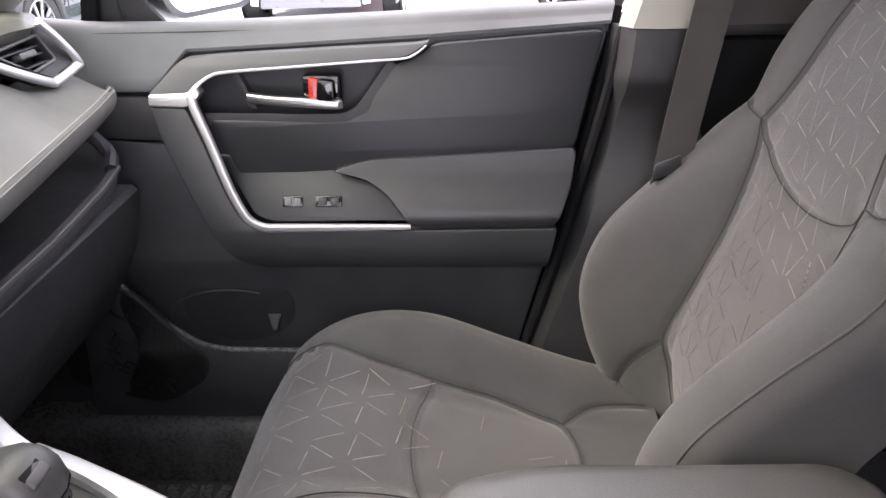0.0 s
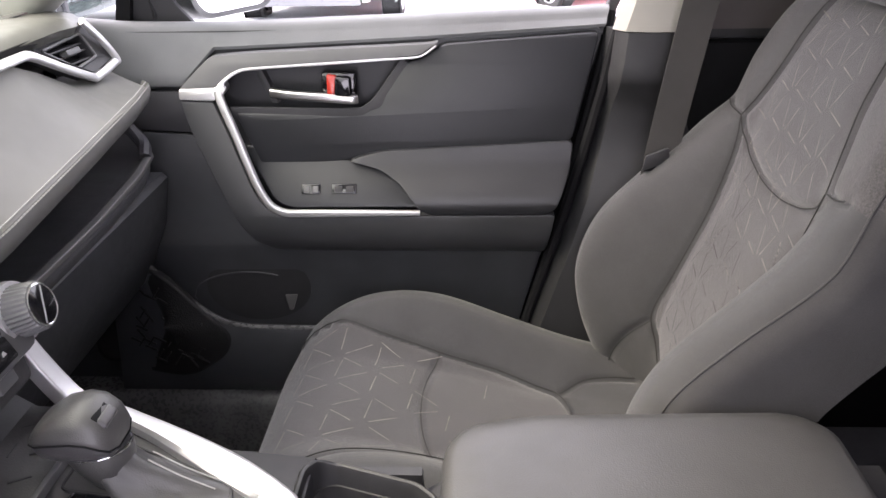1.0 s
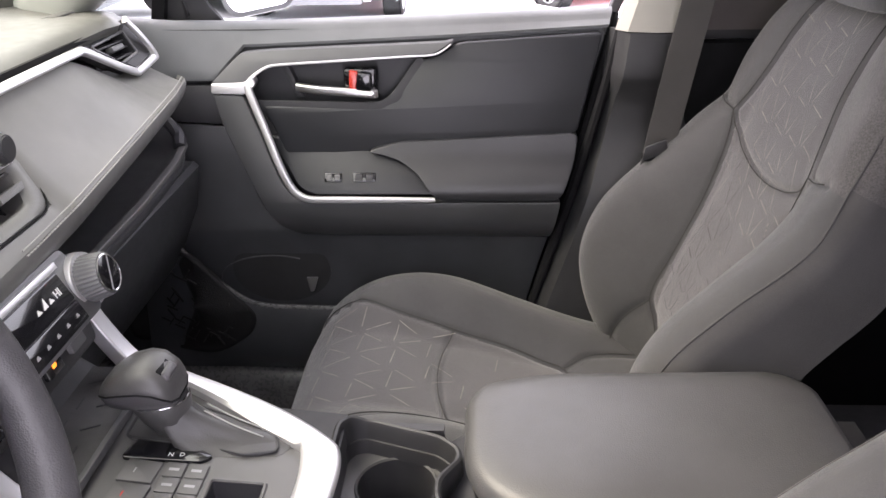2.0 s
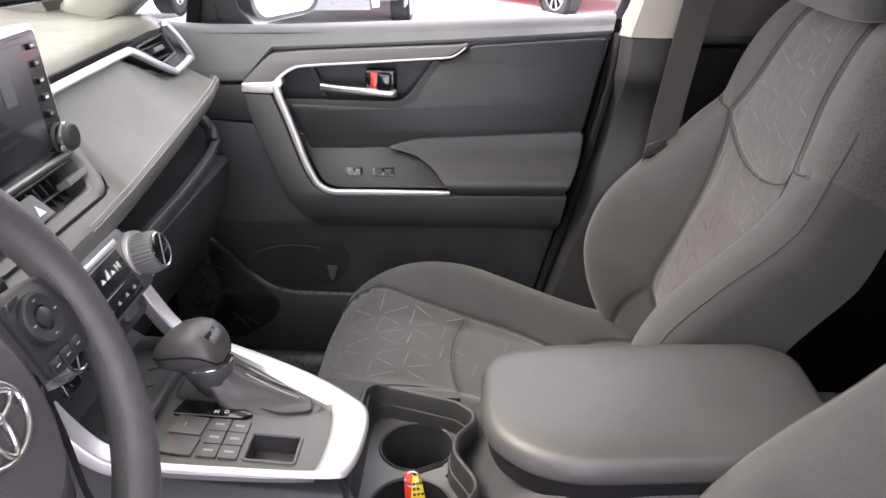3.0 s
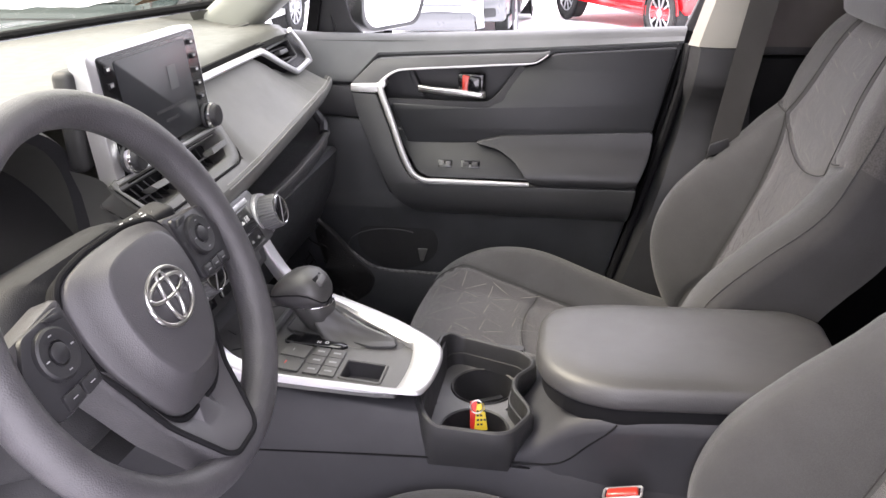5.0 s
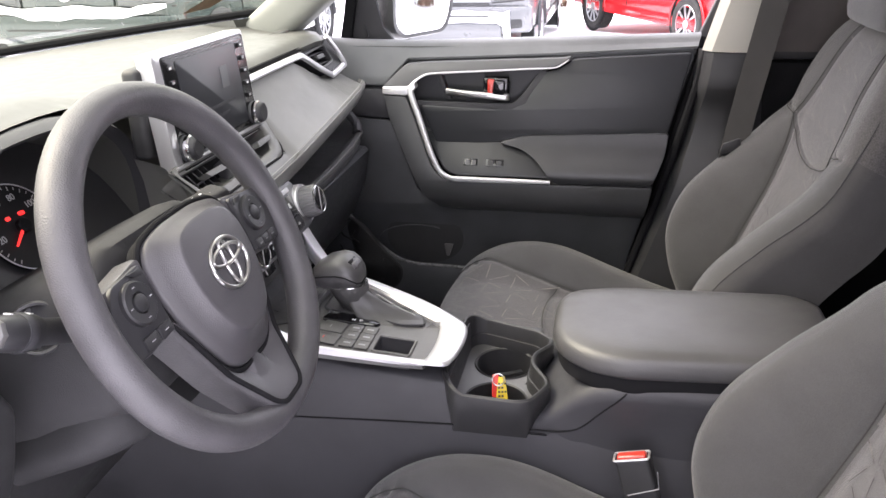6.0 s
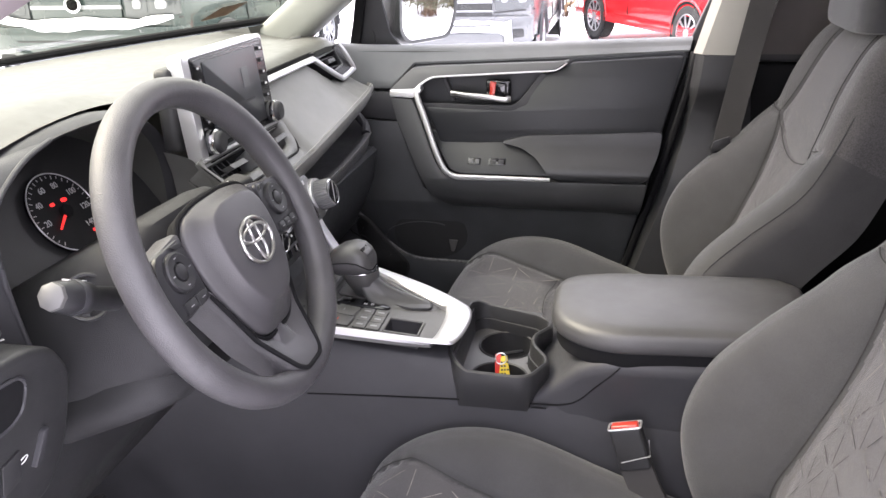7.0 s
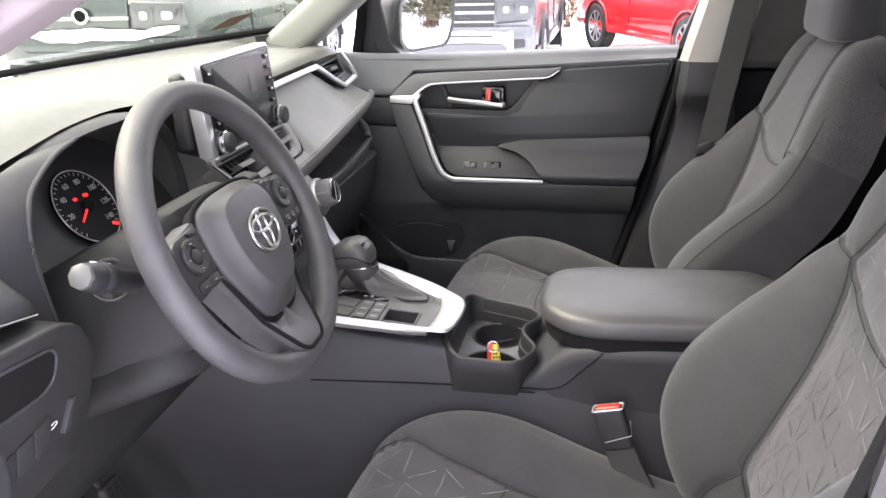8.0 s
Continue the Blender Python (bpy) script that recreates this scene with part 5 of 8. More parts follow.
    # smooth panel between the vents, the hood and the column
    ends = [(cf @ Vector((a, b, 0.0012)), q) for a, b, q in ((-0.134, 0.051, (-0.574, 0.345, 1.034)), (-0.124, 0.025, (-0.574, 0.358, 1.000)), (-0.1150, -0.001, (-0.572, 0.360, 0.965)), (-0.098, -0.0145, (-0.560, 0.340, 0.940)), (0.0, -0.0145, (-0.545, 0.310, 0.918)))] + [((-0.458, 0.440, 0.940), (-0.530, 0.290, 0.895))]
    part("column_side_panel", loft([[Vector(a).lerp(Vector(b), k / 6) + Vector((0.012 * math.sin(math.pi * k / 6), 0, 0)) for k in range(7)] for a, b in ends], closed=False), DASHPAD, d, "smooth grey panel beside the column", 70)
    # climate panel: slanted gloss panel between two knobs
    hf = frame_at((-0.440, 0.455, 0.912), (0, 1, 0), (-0.50, 0, 1))
    cl = part("climate_panel", prism(fillet([(-0.110, -0.042), (0.110, -0.042), (0.110, 0.036), (-0.110, 0.036)], 0.012), 0.05, 0.005, lambda a, b, c: hf @ Vector((a, b, c - 0.05))), BEZEL, d, "climate control panel")
    part("climate_display", prism(fillet([(-0.072, -0.012), (0.074, -0.012), (0.074, 0.020), (-0.072, 0.020)], 0.003), 0.002, 0.0006, lambda a, b, c: hf @ Vector((a, b, c + 0.0004))), PIANO, cl)
    part("climate_keys", prism(fillet([(-0.072, -0.036), (0.074, -0.036), (0.074, -0.0135), (-0.072, -0.0135)], 0.003), 0.002, 0.0006, lambda a, b, c: hf @ Vector((a, b, c + 0.0004))), PIANO, cl)
    part("display_bar", prism([(-0.080, 0.0225), (0.080, 0.0225), (0.080, 0.0295), (-0.080, 0.0295)], 0.004, 0.001, lambda a, b, c: hf @ Vector((a, b, c))), SILVER, cl, "silver bar")
    lettering("reading", "HI", 0.0115, hf @ Matrix.Translation((0.056, 0.004, 0.0030)), WHITEPRINT, cl)
    lettering("reading", "HI", 0.0115, hf @ Matrix.Translation((-0.054, 0.004, 0.0030)), WHITEPRINT, cl)
    for k in range(3):
        part("symbol", prism([(0.014 + 0.012 * k, 0.001), (0.022 + 0.012 * k, 0.001), (0.022 + 0.012 * k, 0.002 + 0.009 * (k % 2)), (0.018 + 0.012 * k, 0.006)], 0.0006, 0.0, lambda a, b, c: hf @ Vector((a, b, c + 0.0026))), WHITEPRINT, cl)
    for k in range(7):
        part("key_mark", prism([(-0.064 + 0.020 * k, -0.0275), (-0.058 + 0.020 * k, -0.0275), (-0.0595 + 0.020 * k, -0.0235), (-0.0625 + 0.020 * k, -0.0245)], 0.0006, 0.0, lambda a, b, c: hf @ Vector((a, b, c + 0.0026))), DIMPRINT, cl)
    for sgn in (-1, 1):
        km = frame_at((-0.458, 0.455 + sgn * 0.110, 0.898), (0, 1, 0), (-0.32, 0, 1))
        part("knob_collar", lathe([(0.033, -0.03), (0.0310, 0.020), (0.0295, 0.025), (0.0, 0.025)], km, 36), SILVER, cl, "satin silver knob collar")
        kn = part("temperature_knob", lathe([(0.0255, 0.024), (0.0258, 0.027), (0.0238, 0.046), (0.0225, 0.049), (0.0, 0.049)], km, 64, 1, -0.0011), BEZEL, cl, "ribbed grey temperature knob")
        part("knob_cap", lathe([(0.0195, 0.049), (0.0195, 0.0500), (0.0185, 0.0505), (0.0, 0.0505)], km, 32), PIANO, kn)
        part("knob_ring", lathe([(0.0198, 0.0485), (0.0208, 0.0500), (0.0198, 0.0508), (0.0190, 0.0500)], km, 32), CHROME, kn)
        part("knob_pointer", moved(box(-0.0185, 0.0185, -0.0008, 0.0008, 0.0505, 0.0511), km @ Matrix.Rotation(radians(60), 4, "Z")), DIMPRINT, kn)
    # key row under the climate panel
    lf = frame_at((-0.440, 0.455, 0.862), (0, 1, 0), (-0.30, 0, 1))
    part("socket_panel", prism(fillet([(-0.125, -0.030), (0.115, -0.030), (0.125, 0.020), (-0.125, 0.020)], 0.008), 0.03, 0.003, lambda a, b, c: lf @ Vector((a, b, c - 0.04))), PLASTIC_LOW, d)
    for k in range(4):
        part("console_switch", prism(fillet([(-0.09 + 0.05 * k, -0.018), (-0.06 + 0.05 * k, -0.018), (-0.06 + 0.05 * k, 0.012), (-0.09 + 0.05 * k, 0.012)], 0.003), 0.006, 0.002, lambda a, b, c: lf @ Vector((a, b, c - 0.010))), PIANO if k < 3 else BEZEL, d)
    part("seat_heater_mark", prism(fillet([(0.020, -0.010), (0.027, -0.010), (0.029, 0.000), (0.023, 0.002)], 0.002), 0.0006, 0.0, lambda a, b, c: lf @ Vector((a, b, c - 0.0038))), LIT_ORANGE, d, "lit orange seat heater mark")
    # driver's side: instrument hood
    hood = []
    for i in range(25):
        a = math.pi * (i / 24)
        y = 0.170 - 0.200 * math.cos(a)
        z = 0.955 + 0.162 * abs(math.sin(a)) ** (0.46 if y < 0.17 else 0.55) - 0.06 * max(0.0, y - 0.2)
        hood.append((y, z))
    front = [[(-0.545 - 0.03 * abs((y - 0.170) / 0.2) , y, z) for y, z in hood]]
    mid1 = [[(-0.556 - 0.03 * abs((y - 0.170) / 0.2), 0.170 + (y - 0.170) * 1.02, z + 0.006) for y, z in hood]]
    back = [[(-0.74, 0.170 + (y - 0.170) * 1.05, z - 0.002) for y, z in hood]]
    inn = [[(-0.56 - 0.03 * abs((y - 0.170) / 0.2), 0.170 + (y - 0.170) * 0.96, z - 0.008) for y, z in hood]]
    inb = [[(-0.672, 0.170 + (y - 0.170) * 0.90, z - 0.022) for y, z in hood]]
    part("instrument_hood", loft(back + mid1 + front + inn, closed=False), PLASTIC, d, "dark hood over the instruments", 60)
    part("hood_liner", loft(inn + inb, closed=False), DASHPAD_DIMMED, d, "grained grey liner of the hood", 60)
    part("instrument_back", prism([(p[0], p[1]) for p in hood] , 0.004, 0.0, lambda a, b, c: (-0.632 + c + (b - 1.0) * -0.6, a, b)), PLASTIC_LOW, d)
    # rim of the instrument opening on the door side, and the panel beside it
    edge = smooth_path([(-0.556, 0.100, 1.112), (-0.545, 0.042, 1.105), (-0.532, -0.016, 1.085), (-0.522, -0.040, 1.067), (-0.518, -0.050, 1.046), (-0.518, -0.050, 1.010), (-0.515, -0.047, 0.965), (-0.51, -0.044, 0.925)], 5)
    part("opening_rim", tube(edge, 0.003, 8), PLASTIC, d)
    part("side_panel", loft([[p, p + Vector((-0.004, -0.03, 0.0)), p + Vector((-0.012, -0.08, -0.004)), Vector((p.x - 0.02, -0.215, p.z - 0.03 - 0.4 * max(0.0, p.z - 1.05)))] for p in edge], closed=False), PLASTIC, d, "grey panel beside the instruments", 60)
    # lower column cover panel of the dashboard, driver's side
    rows = []
    for y in (-0.215, -0.19, -0.10, 0.0, 0.11, 0.22, 0.30, 0.335):
        k = 0.02 * abs((y - 0.11) / 0.25)
        rows.append([(-0.70, y, 0.938), (-0.560 - k, y, 0.935), (-0.546 - k, y, 0.925), (-0.530 - k, y, 0.90), (-0.520 - k, y, 0.84), (-0.535, y, 0.74), (-0.58, y, 0.665), (-0.72, y, 0.64)])
    part("knee_panel", loft(rows), PLASTIC_LOW, d, "dark panel under the steering column", 50)
    # driver's end: outer cheek, side pad with stitching, pocket, switch bank
    ck = [(-0.80, 1.05), (-0.60, 1.075), (-0.535, 1.045), (-0.500, 0.985), (-0.480, 0.93), (-0.47, 0.86), (-0.49, 0.76), (-0.56, 0.70), (-0.80, 0.70)]
    part("end_cheek", prism(fillet(ck, 0.02), 0.055, 0.016, lambda a, b, c: (a, -0.190 + c - 0.05, b), (), 4), SIDEPAD, d)
    rows = []
    for y, k in ((-0.235, 1.0), (-0.18, 1.0), (-0.15, 0.98), (-0.125, 0.9), (-0.108, 0.7), (-0.102, 0.4)):
        z0 = interp(y, (-0.235, -0.166, -0.116, -0.10), (1.012, 0.998, 0.986, 0.984))
        rows.append([(-0.60, y, z0), (-0.475 - 0.03 * (1 - k), y, z0), (-0.468 - 0.04 * (1 - k), y, z0 + 0.006), (-0.470 - 0.05 * (1 - k), y, z0 + 0.022 * k), (-0.50 - 0.05 * (1 - k), y, z0 + 0.055 * k), (-0.60, y, z0 + 0.075 * k)])
    part("end_pad", loft(rows), SIDEPAD, d, "grey pad with a stitched edge", 60)
    part("end_stitch", tube([(-0.4665, -0.21, 1.0105), (-0.4665, -0.166, 1.003), (-0.468, -0.12, 0.992)], 0.0007, 6), STITCH, d)
    bank = [(-0.215, 0.790), (-0.085, 0.800), (-0.060, 0.835), (-0.052, 0.872), (-0.050, 0.925), (-0.075, 0.962), (-0.110, 0.978), (-0.215, 0.99)]
    part("switch_bank", prism(fillet(bank, 0.012), 0.05, 0.010, lambda a, b, c: Vector((-0.525 + c + (b - 0.88) * 0.22, a, b)), (), 3), PLASTIC_LOW, d, "dark switch panel")
    on = lambda a, b, c: Vector((-0.475 + c + (b - 0.88) * 0.22, a, b))
    for k in range(3):
        part("blank_switch", prism(fillet([(-0.205 + 0.026 * k, 0.838 + 0.004 * k), (-0.181 + 0.026 * k, 0.842 + 0.004 * k), (-0.181 + 0.026 * k, 0.876 + 0.004 * k), (-0.205 + 0.026 * k, 0.872 + 0.004 * k)], 0.003), 0.003, 0.001, on), PLASTIC_LOW, d)
    part("bonnet_lever", prism(fillet([(-0.113, 0.850), (-0.101, 0.854), (-0.092, 0.886), (-0.100, 0.885), (-0.107, 0.866)], 0.003), 0.006, 0.002, on), PLASTIC, d, "grey bonnet release lever")
    part("bonnet_mark", tube([on(-0.124 + 0.0055 * math.cos(a) + 0.002 * math.sin(a), 0.868 + 0.003 * math.sin(a), 0.001) for a in [2 * math.pi * i / 16 for i in range(16)]], 0.0006, 5, closed=True), WHITEPRINT, d)
    # thin black plate on the closed panel, for the dark inside of a pocket
    part("coin_pocket", prism(fillet([(-0.215, 0.918), (-0.140, 0.914), (-0.122, 0.922), (-0.118, 0.950), (-0.128, 0.960), (-0.215, 0.972)], 0.010), 0.001, 0.0, on), BLACK, d, "flat black patch for the shade in a coin pocket")
    part("pocket_edge", tube([on(p[0], p[1], 0.001) for p in fillet([(-0.215, 0.918), (-0.140, 0.914), (-0.122, 0.922), (-0.118, 0.950), (-0.128, 0.960), (-0.215, 0.972)], 0.010)], 0.002, 6, closed=True), PLASTIC, d)
    base(d)


dashboard()


def display_unit():
    t = thing("display_screen", "dark touch screen display standing on the dashboard", "display screen")
    m = frame_at((-0.520, 0.4705, 1.0915), (0, 1, 0), (-0.09, 0, 1))
    part("rear_case", prism(fillet([(-0.130, -0.080), (0.128, -0.080), (0.128, 0.075), (-0.130, 0.075)], 0.009), 0.022, 0.002, lambda a, b, c: m @ Vector((a, b, c - 0.0205))), SILVER, t, "satin silver surround")
    part("mount_tab", box(-0.566, -0.541, 0.331, 0.40, 1.035, 1.150, 0.008, 3), PLASTIC_LOW, t)
    part("bezel", prism(fillet([(-0.1125, -0.0775), (0.1240, -0.0775), (0.1240, 0.0690), (-0.1125, 0.0690)], 0.006), 0.006, 0.0015, lambda a, b, c: m @ Vector((a, b, c - 0.003))), PANEL, t, "gloss black bezel")
    part("glass_face", prism(fillet([(-0.082, -0.056), (0.090, -0.056), (0.090, 0.060), (-0.082, 0.060)], 0.004), 0.001, 0.0003, lambda a, b, c: m @ Vector((a, b, c + 0.0031))), SCREEN, t, "dark glossy display glass")
    part("top_line", prism([(-0.104, 0.0645), (0.114, 0.0645), (0.114, 0.0655), (-0.104, 0.0655)], 0.0006, 0.0, lambda a, b, c: m @ Vector((a, b, c + 0.003))), BEZEL, t)
    part("screen_icon", prism([(0.030, 0.004), (0.052, 0.004), (0.052, 0.034), (0.030, 0.034)], 0.0003, 0.0, lambda a, b, c: m @ Vector((a, b, c + 0.0044))), SCREENLIT, t)
    for a0, a1, b0 in ((-0.02, 0.060, -0.018), (0.0, 0.035, -0.032), (-0.06, -0.02, -0.030)):
        part("unreadable_text", prism([(a0, b0), (a1, b0), (a1, b0 + 0.004), (a0, b0 + 0.004)], 0.0003, 0.0, lambda a, b, c: m @ Vector((a, b, c + 0.0044))), GUNMETAL, t)
    for s, mid in ((-1, -0.0975), (1, 0.1075)):
        for k in range(5):
            part("side_key", prism(fillet([(mid - 0.006, 0.050 - 0.0185 * k), (mid + 0.006, 0.050 - 0.0185 * k), (mid + 0.006, 0.057 - 0.0185 * k), (mid - 0.006, 0.057 - 0.0185 * k)], 0.001), 0.002, 0.0006, lambda a, b, c: m @ Vector((a, b, c + 0.003))), PANEL, t)
            part("key_mark", prism([(mid - 0.003, 0.052 - 0.0185 * k), (mid + 0.003, 0.052 - 0.0185 * k), (mid + 0.003, 0.055 - 0.0185 * k), (mid - 0.003, 0.055 - 0.0185 * k)], 0.0004, 0.0, lambda a, b, c: m @ Vector((a, b, c + 0.0051))), WHITEPRINT if k in (0, 2, 3) else DIMPRINT, t)
        km = m @ Matrix.Translation((mid + s * 0.002, -0.049, 0.003))
        kn = part("volume_knob", lathe([(0.017, 0), (0.017, 0.004), (0.0155, 0.006), (0.0150, 0.016), (0.0138, 0.0180), (0.0, 0.0180)], km, 40), PLASTIC, t, "black rotary knob with silver ring")
        part("knob_ring", lathe([(0.0165, 0.004), (0.0178, 0.006), (0.0178, 0.010), (0.0160, 0.012)], km, 40), CHROME, kn)
        part("knob_cap", lathe([(0.0125, 0.0180), (0.0120, 0.0188), (0.0, 0.0188)], km, 32), SWITCH, kn)
    part("unreadable_text", prism([(0.045, -0.074), (0.095, -0.074), (0.095, -0.069), (0.045, -0.069)], 0.0004, 0.0, lambda a, b, c: m @ Vector((a, b, c + 0.003))), WHITEPRINT, t)
    base(t)


display_unit()


def speedometer():
    t = thing("speedometer", "round dial with white numbers and red needle", "gauge")
    m = frame_at((-0.620, 0.180, 1.0), (0, 1, 0), (-0.6, 0, 1)) @ Matrix.Scale(0.885, 4)
    part("dial_face", prism([(0.06 * math.cos(2 * math.pi * i / 48), 0.06 * math.sin(2 * math.pi * i / 48)) for i in range(48)], 0.004, 0.0, lambda a, b, c: m @ Vector((a, b, c - 0.004))), DIAL, t)
    part("dial_ring", tube([m @ Vector((0.0602 * math.cos(2 * math.pi * i / 60), 0.0602 * math.sin(2 * math.pi * i / 60), 0.001)) for i in range(60)], 0.0009, 6, closed=True), SILVER, t, "thin silver dial ring")
    for k in range(29):
        a = radians(225 - 270 * k / 28)
        L = 0.006 if k % 2 else 0.009
        tm = m @ Matrix.Rotation(a, 4, "Z")
        part("tick", moved(box(0.0565 - 0.6 * L, 0.0565, -0.0006, 0.0006, 0.0004, 0.0010), tm), DIALPRINT, t)
    for k in range(8):
        a = radians(225 - 270 * k / 7)
        if k:
            lettering("number", str(20 * k), 0.0125, m @ Matrix.Translation((0.041 * math.cos(a), 0.041 * math.sin(a), 0.0006)), DIALPRINT, t)
    nd = radians(212)
    part("needle", prism([(-0.006, -0.0022), (0.036, -0.0012), (0.036, 0.0012), (-0.006, 0.0022)], 0.002, 0.0004, lambda a, b, c: m @ Matrix.Rotation(nd, 4, "Z") @ Vector((a, b, c + 0.003))), LIT_RED, t, "lit red needle")
    part("needle_hub", lathe([(0.010, 0.0), (0.010, 0.006), (0.008, 0.008), (0.0, 0.008)], m, 24), BLACK, t)
    for a, b in ((-0.013, 0.016), (0.010, 0.016), (0.013, 0.0155), (0.028, -0.041), (0.033, -0.044)):
        part("warning_lamp", prism(fillet([(a - 0.004, b - 0.0025), (a + 0.004, b - 0.0025), (a + 0.004, b + 0.0025), (a - 0.004, b + 0.0025)], 0.002), 0.0008, 0.0, lambda p, q, c: m @ Vector((p, q, c + 0.0006))), LIT_RED, t, "lit red warning lamp")
    base(t)
    t2 = thing("instrument_display", "unlit instrument display greyed as a lens reflection", "gauge")
    m2 = frame_at((-0.626, 0.078, 1.0), (0, 1, 0), (-0.6, 0, 1))
    part("dial_face", prism(fillet([(-0.042, -0.045), (0.040, -0.045), (0.040, 0.045), (-0.042, 0.045)], 0.01), 0.003, 0.0, lambda a, b, c: m2 @ Vector((a, b, c - 0.006))), LENS_SHEEN, t2)
    base(t2)
    return m


LIT_RED = glow("lit_red", (0.9, 0.03, 0.025), 0.15)
speedometer()


# ---- steering wheel and column ----
WA = radians(23.7)
WM = frame_at((-0.36, DRIVER, 1.0), (0, 1, 0), (-math.sin(WA), 0, math.cos(WA)))
WL = lambda a, b, c: WM @ Vector((a, b, c))


def steering_wheel():
    t = thing("steering_wheel", "dark grey three-spoke steering wheel with airbag pad", "steering wheel")
    # rim: slightly oval grip, thicker at the upper corners
    rows = []
    for i in range(97):
        a = 2 * math.pi * i / 96
        th = 0.0165 + 0.0012 * math.cos(2 * (a - radians(40))) ** 2
        rows.append([WL((0.1715 + th * math.cos(b)) * math.cos(a), 0.003 + (0.1715 + th * math.cos(b)) * math.sin(a), 1.08 * th * math.sin(b)) for b in [2 * math.pi * j / 16 for j in range(16)]])
    part("rim", loft(rows, caps=False), WHEELSKIN, t, "grained grey urethane rim")
    # frame carrying the pad, with the lower spoke
    half = [(0.030, 0.0560), (0.067, 0.0500), (0.0835, 0.031), (0.0860, 0.004), (0.081, -0.024), (0.064, -0.066), (0.044, -0.095)]
    both = lambda h: h + [(-a, b) for a, b in h[::-1]]
    fr = both(half)
    # frame coloured black so that the gap round the pad looks shaded
    part("spoke_frame", prism(fillet(fr, 0.012), 0.012, 0.004, lambda a, b, c: WL(a, b, -0.0195 + c), (), 3), BLACK, t, "frame coloured black for the shade behind the pad")
    # thin dark lip round the pad
    half = [(0.030, 0.0595), (0.070, 0.0530), (0.088, 0.032), (0.0905, 0.004), (0.085, -0.025), (0.067, -0.070), (0.050, -0.110), (0.029, -0.152), (0.018, -0.160)]
    lip = fillet(both(half), 0.012)
    part("frame_lip", tube([WL(p[0], p[1], -0.0040 + 0.0045 * smoothstep(0.015, 0.05, -p[1]) + max(0, (-p[1] - 0.10)) * 0.28) for p in lip], 0.0028, 8, closed=True), BLACK, t, "thin dark lip round the pad")
    # lower spoke: a U-shaped leg round a smooth hollow
    leg = [Vector((a, b, 0)) for a, b in ((-0.088, -0.020), (-0.082, -0.038), (-0.067, -0.072), (-0.050, -0.110), (-0.033, -0.146), (-0.024, -0.158), (0.0, -0.162), (0.024, -0.158), (0.033, -0.146), (0.050, -0.110), (0.067, -0.072), (0.082, -0.038), (0.088, -0.020))]
    leg = smooth_path(leg, 5)
    bend = lambda q, k, h: WL(q.x * (1 - k), q.y + (-0.092 - q.y) * k, h + max(0, (-q.y - 0.10)) * 0.28)
    rows = [[bend(q, k, h) for q in leg] for k, h in ((-0.16, -0.034), (-0.15, -0.020), (-0.10, -0.008), (-0.05, -0.0025), (0.0, -0.0015))]
    part("lower_spoke", loft(rows, closed=False), WHEELSKIN, t, "grained lower spoke", 60)
    rows = [[bend(q, k, h) for q in leg] for k, h in ((0.02, -0.0015), (0.05, 0.0000), (0.10, -0.0005), (0.42, -0.0120), (0.50, -0.0150), (0.97, -0.0190))]
    part("spoke_hollow", loft(rows, closed=False), WPAD, t, "smooth hollow inlay of the lower spoke", 35)
    # airbag pad with raised shield
    half = [(0.034, 0.0572), (0.068, 0.0505), (0.0815, 0.034), (0.0840, 0.006), (0.0790, -0.025), (0.062, -0.066), (0.046, -0.094), (0.028, -0.106)]
    out = resample(fillet([(0.0, 0.0576)] + both(half), 0.014), 96)
    half = [(0.022, 0.0470), (0.044, 0.0415), (0.055, 0.024), (0.057, -0.006), (0.050, -0.038), (0.034, -0.064), (0.016, -0.074)]
    shd = resample(fillet([(0.0, 0.0474)] + both(half), 0.014), 96)
    # black tube painting the gap's shade along the pad's edge
    part("pad_gap", tube([WL(p[0] * 1.03, p[1] * 1.03, -0.0038) for p in out], 0.0030, 8, closed=True), BLACK, t, "black tube for the shade round the pad")
    lerp = lambda k: [(a[0] * (1 - k) + b[0] * k, a[1] * (1 - k) + b[1] * k) for a, b in zip(out, shd)]
    rows = [[WL(p[0], p[1], h) for p in lerp(k)] for k, h in ((0.14, -0.014), (0.0, -0.005), (0.03, 0.001), (0.09, 0.0035), (0.45, 0.0085), (0.88, 0.0190), (0.95, 0.0218), (1.00, 0.0230))]
    rows += [[WL(p[0] * q, p[1] * q, h) for p in shd] for q, h in ((0.94, 0.0236), (0.75, 0.0246), (0.5, 0.0256), (0.25, 0.0262), (0.02, 0.0263))]
    part("airbag_pad", loft(rows), WPAD, t, "smooth grey airbag pad", 70)
    # round chrome emblem of plain rings
    em = part("emblem", tube([WL(0.0315 * math.cos(a), -0.007 + 0.0250 * math.sin(a), 0.0276) for a in [2 * math.pi * i / 48 for i in range(48)]], 0.0021, 8, closed=True), EMBLEM, t, "chrome oval emblem")
    part("emblem_ring", tube([WL(0.0265 * math.cos(a), 0.001 + 0.0085 * math.sin(a), 0.0278) for a in [2 * math.pi * i / 40 for i in range(40)]], 0.0019, 8, closed=True), EMBLEM, em)
    part("emblem_ring", tube([WL(0.0085 * math.cos(a), -0.007 + 0.0230 * math.sin(a), 0.0280) for a in [2 * math.pi * i / 40 for i in range(40)]], 0.0019, 8, closed=True), EMBLEM, em)
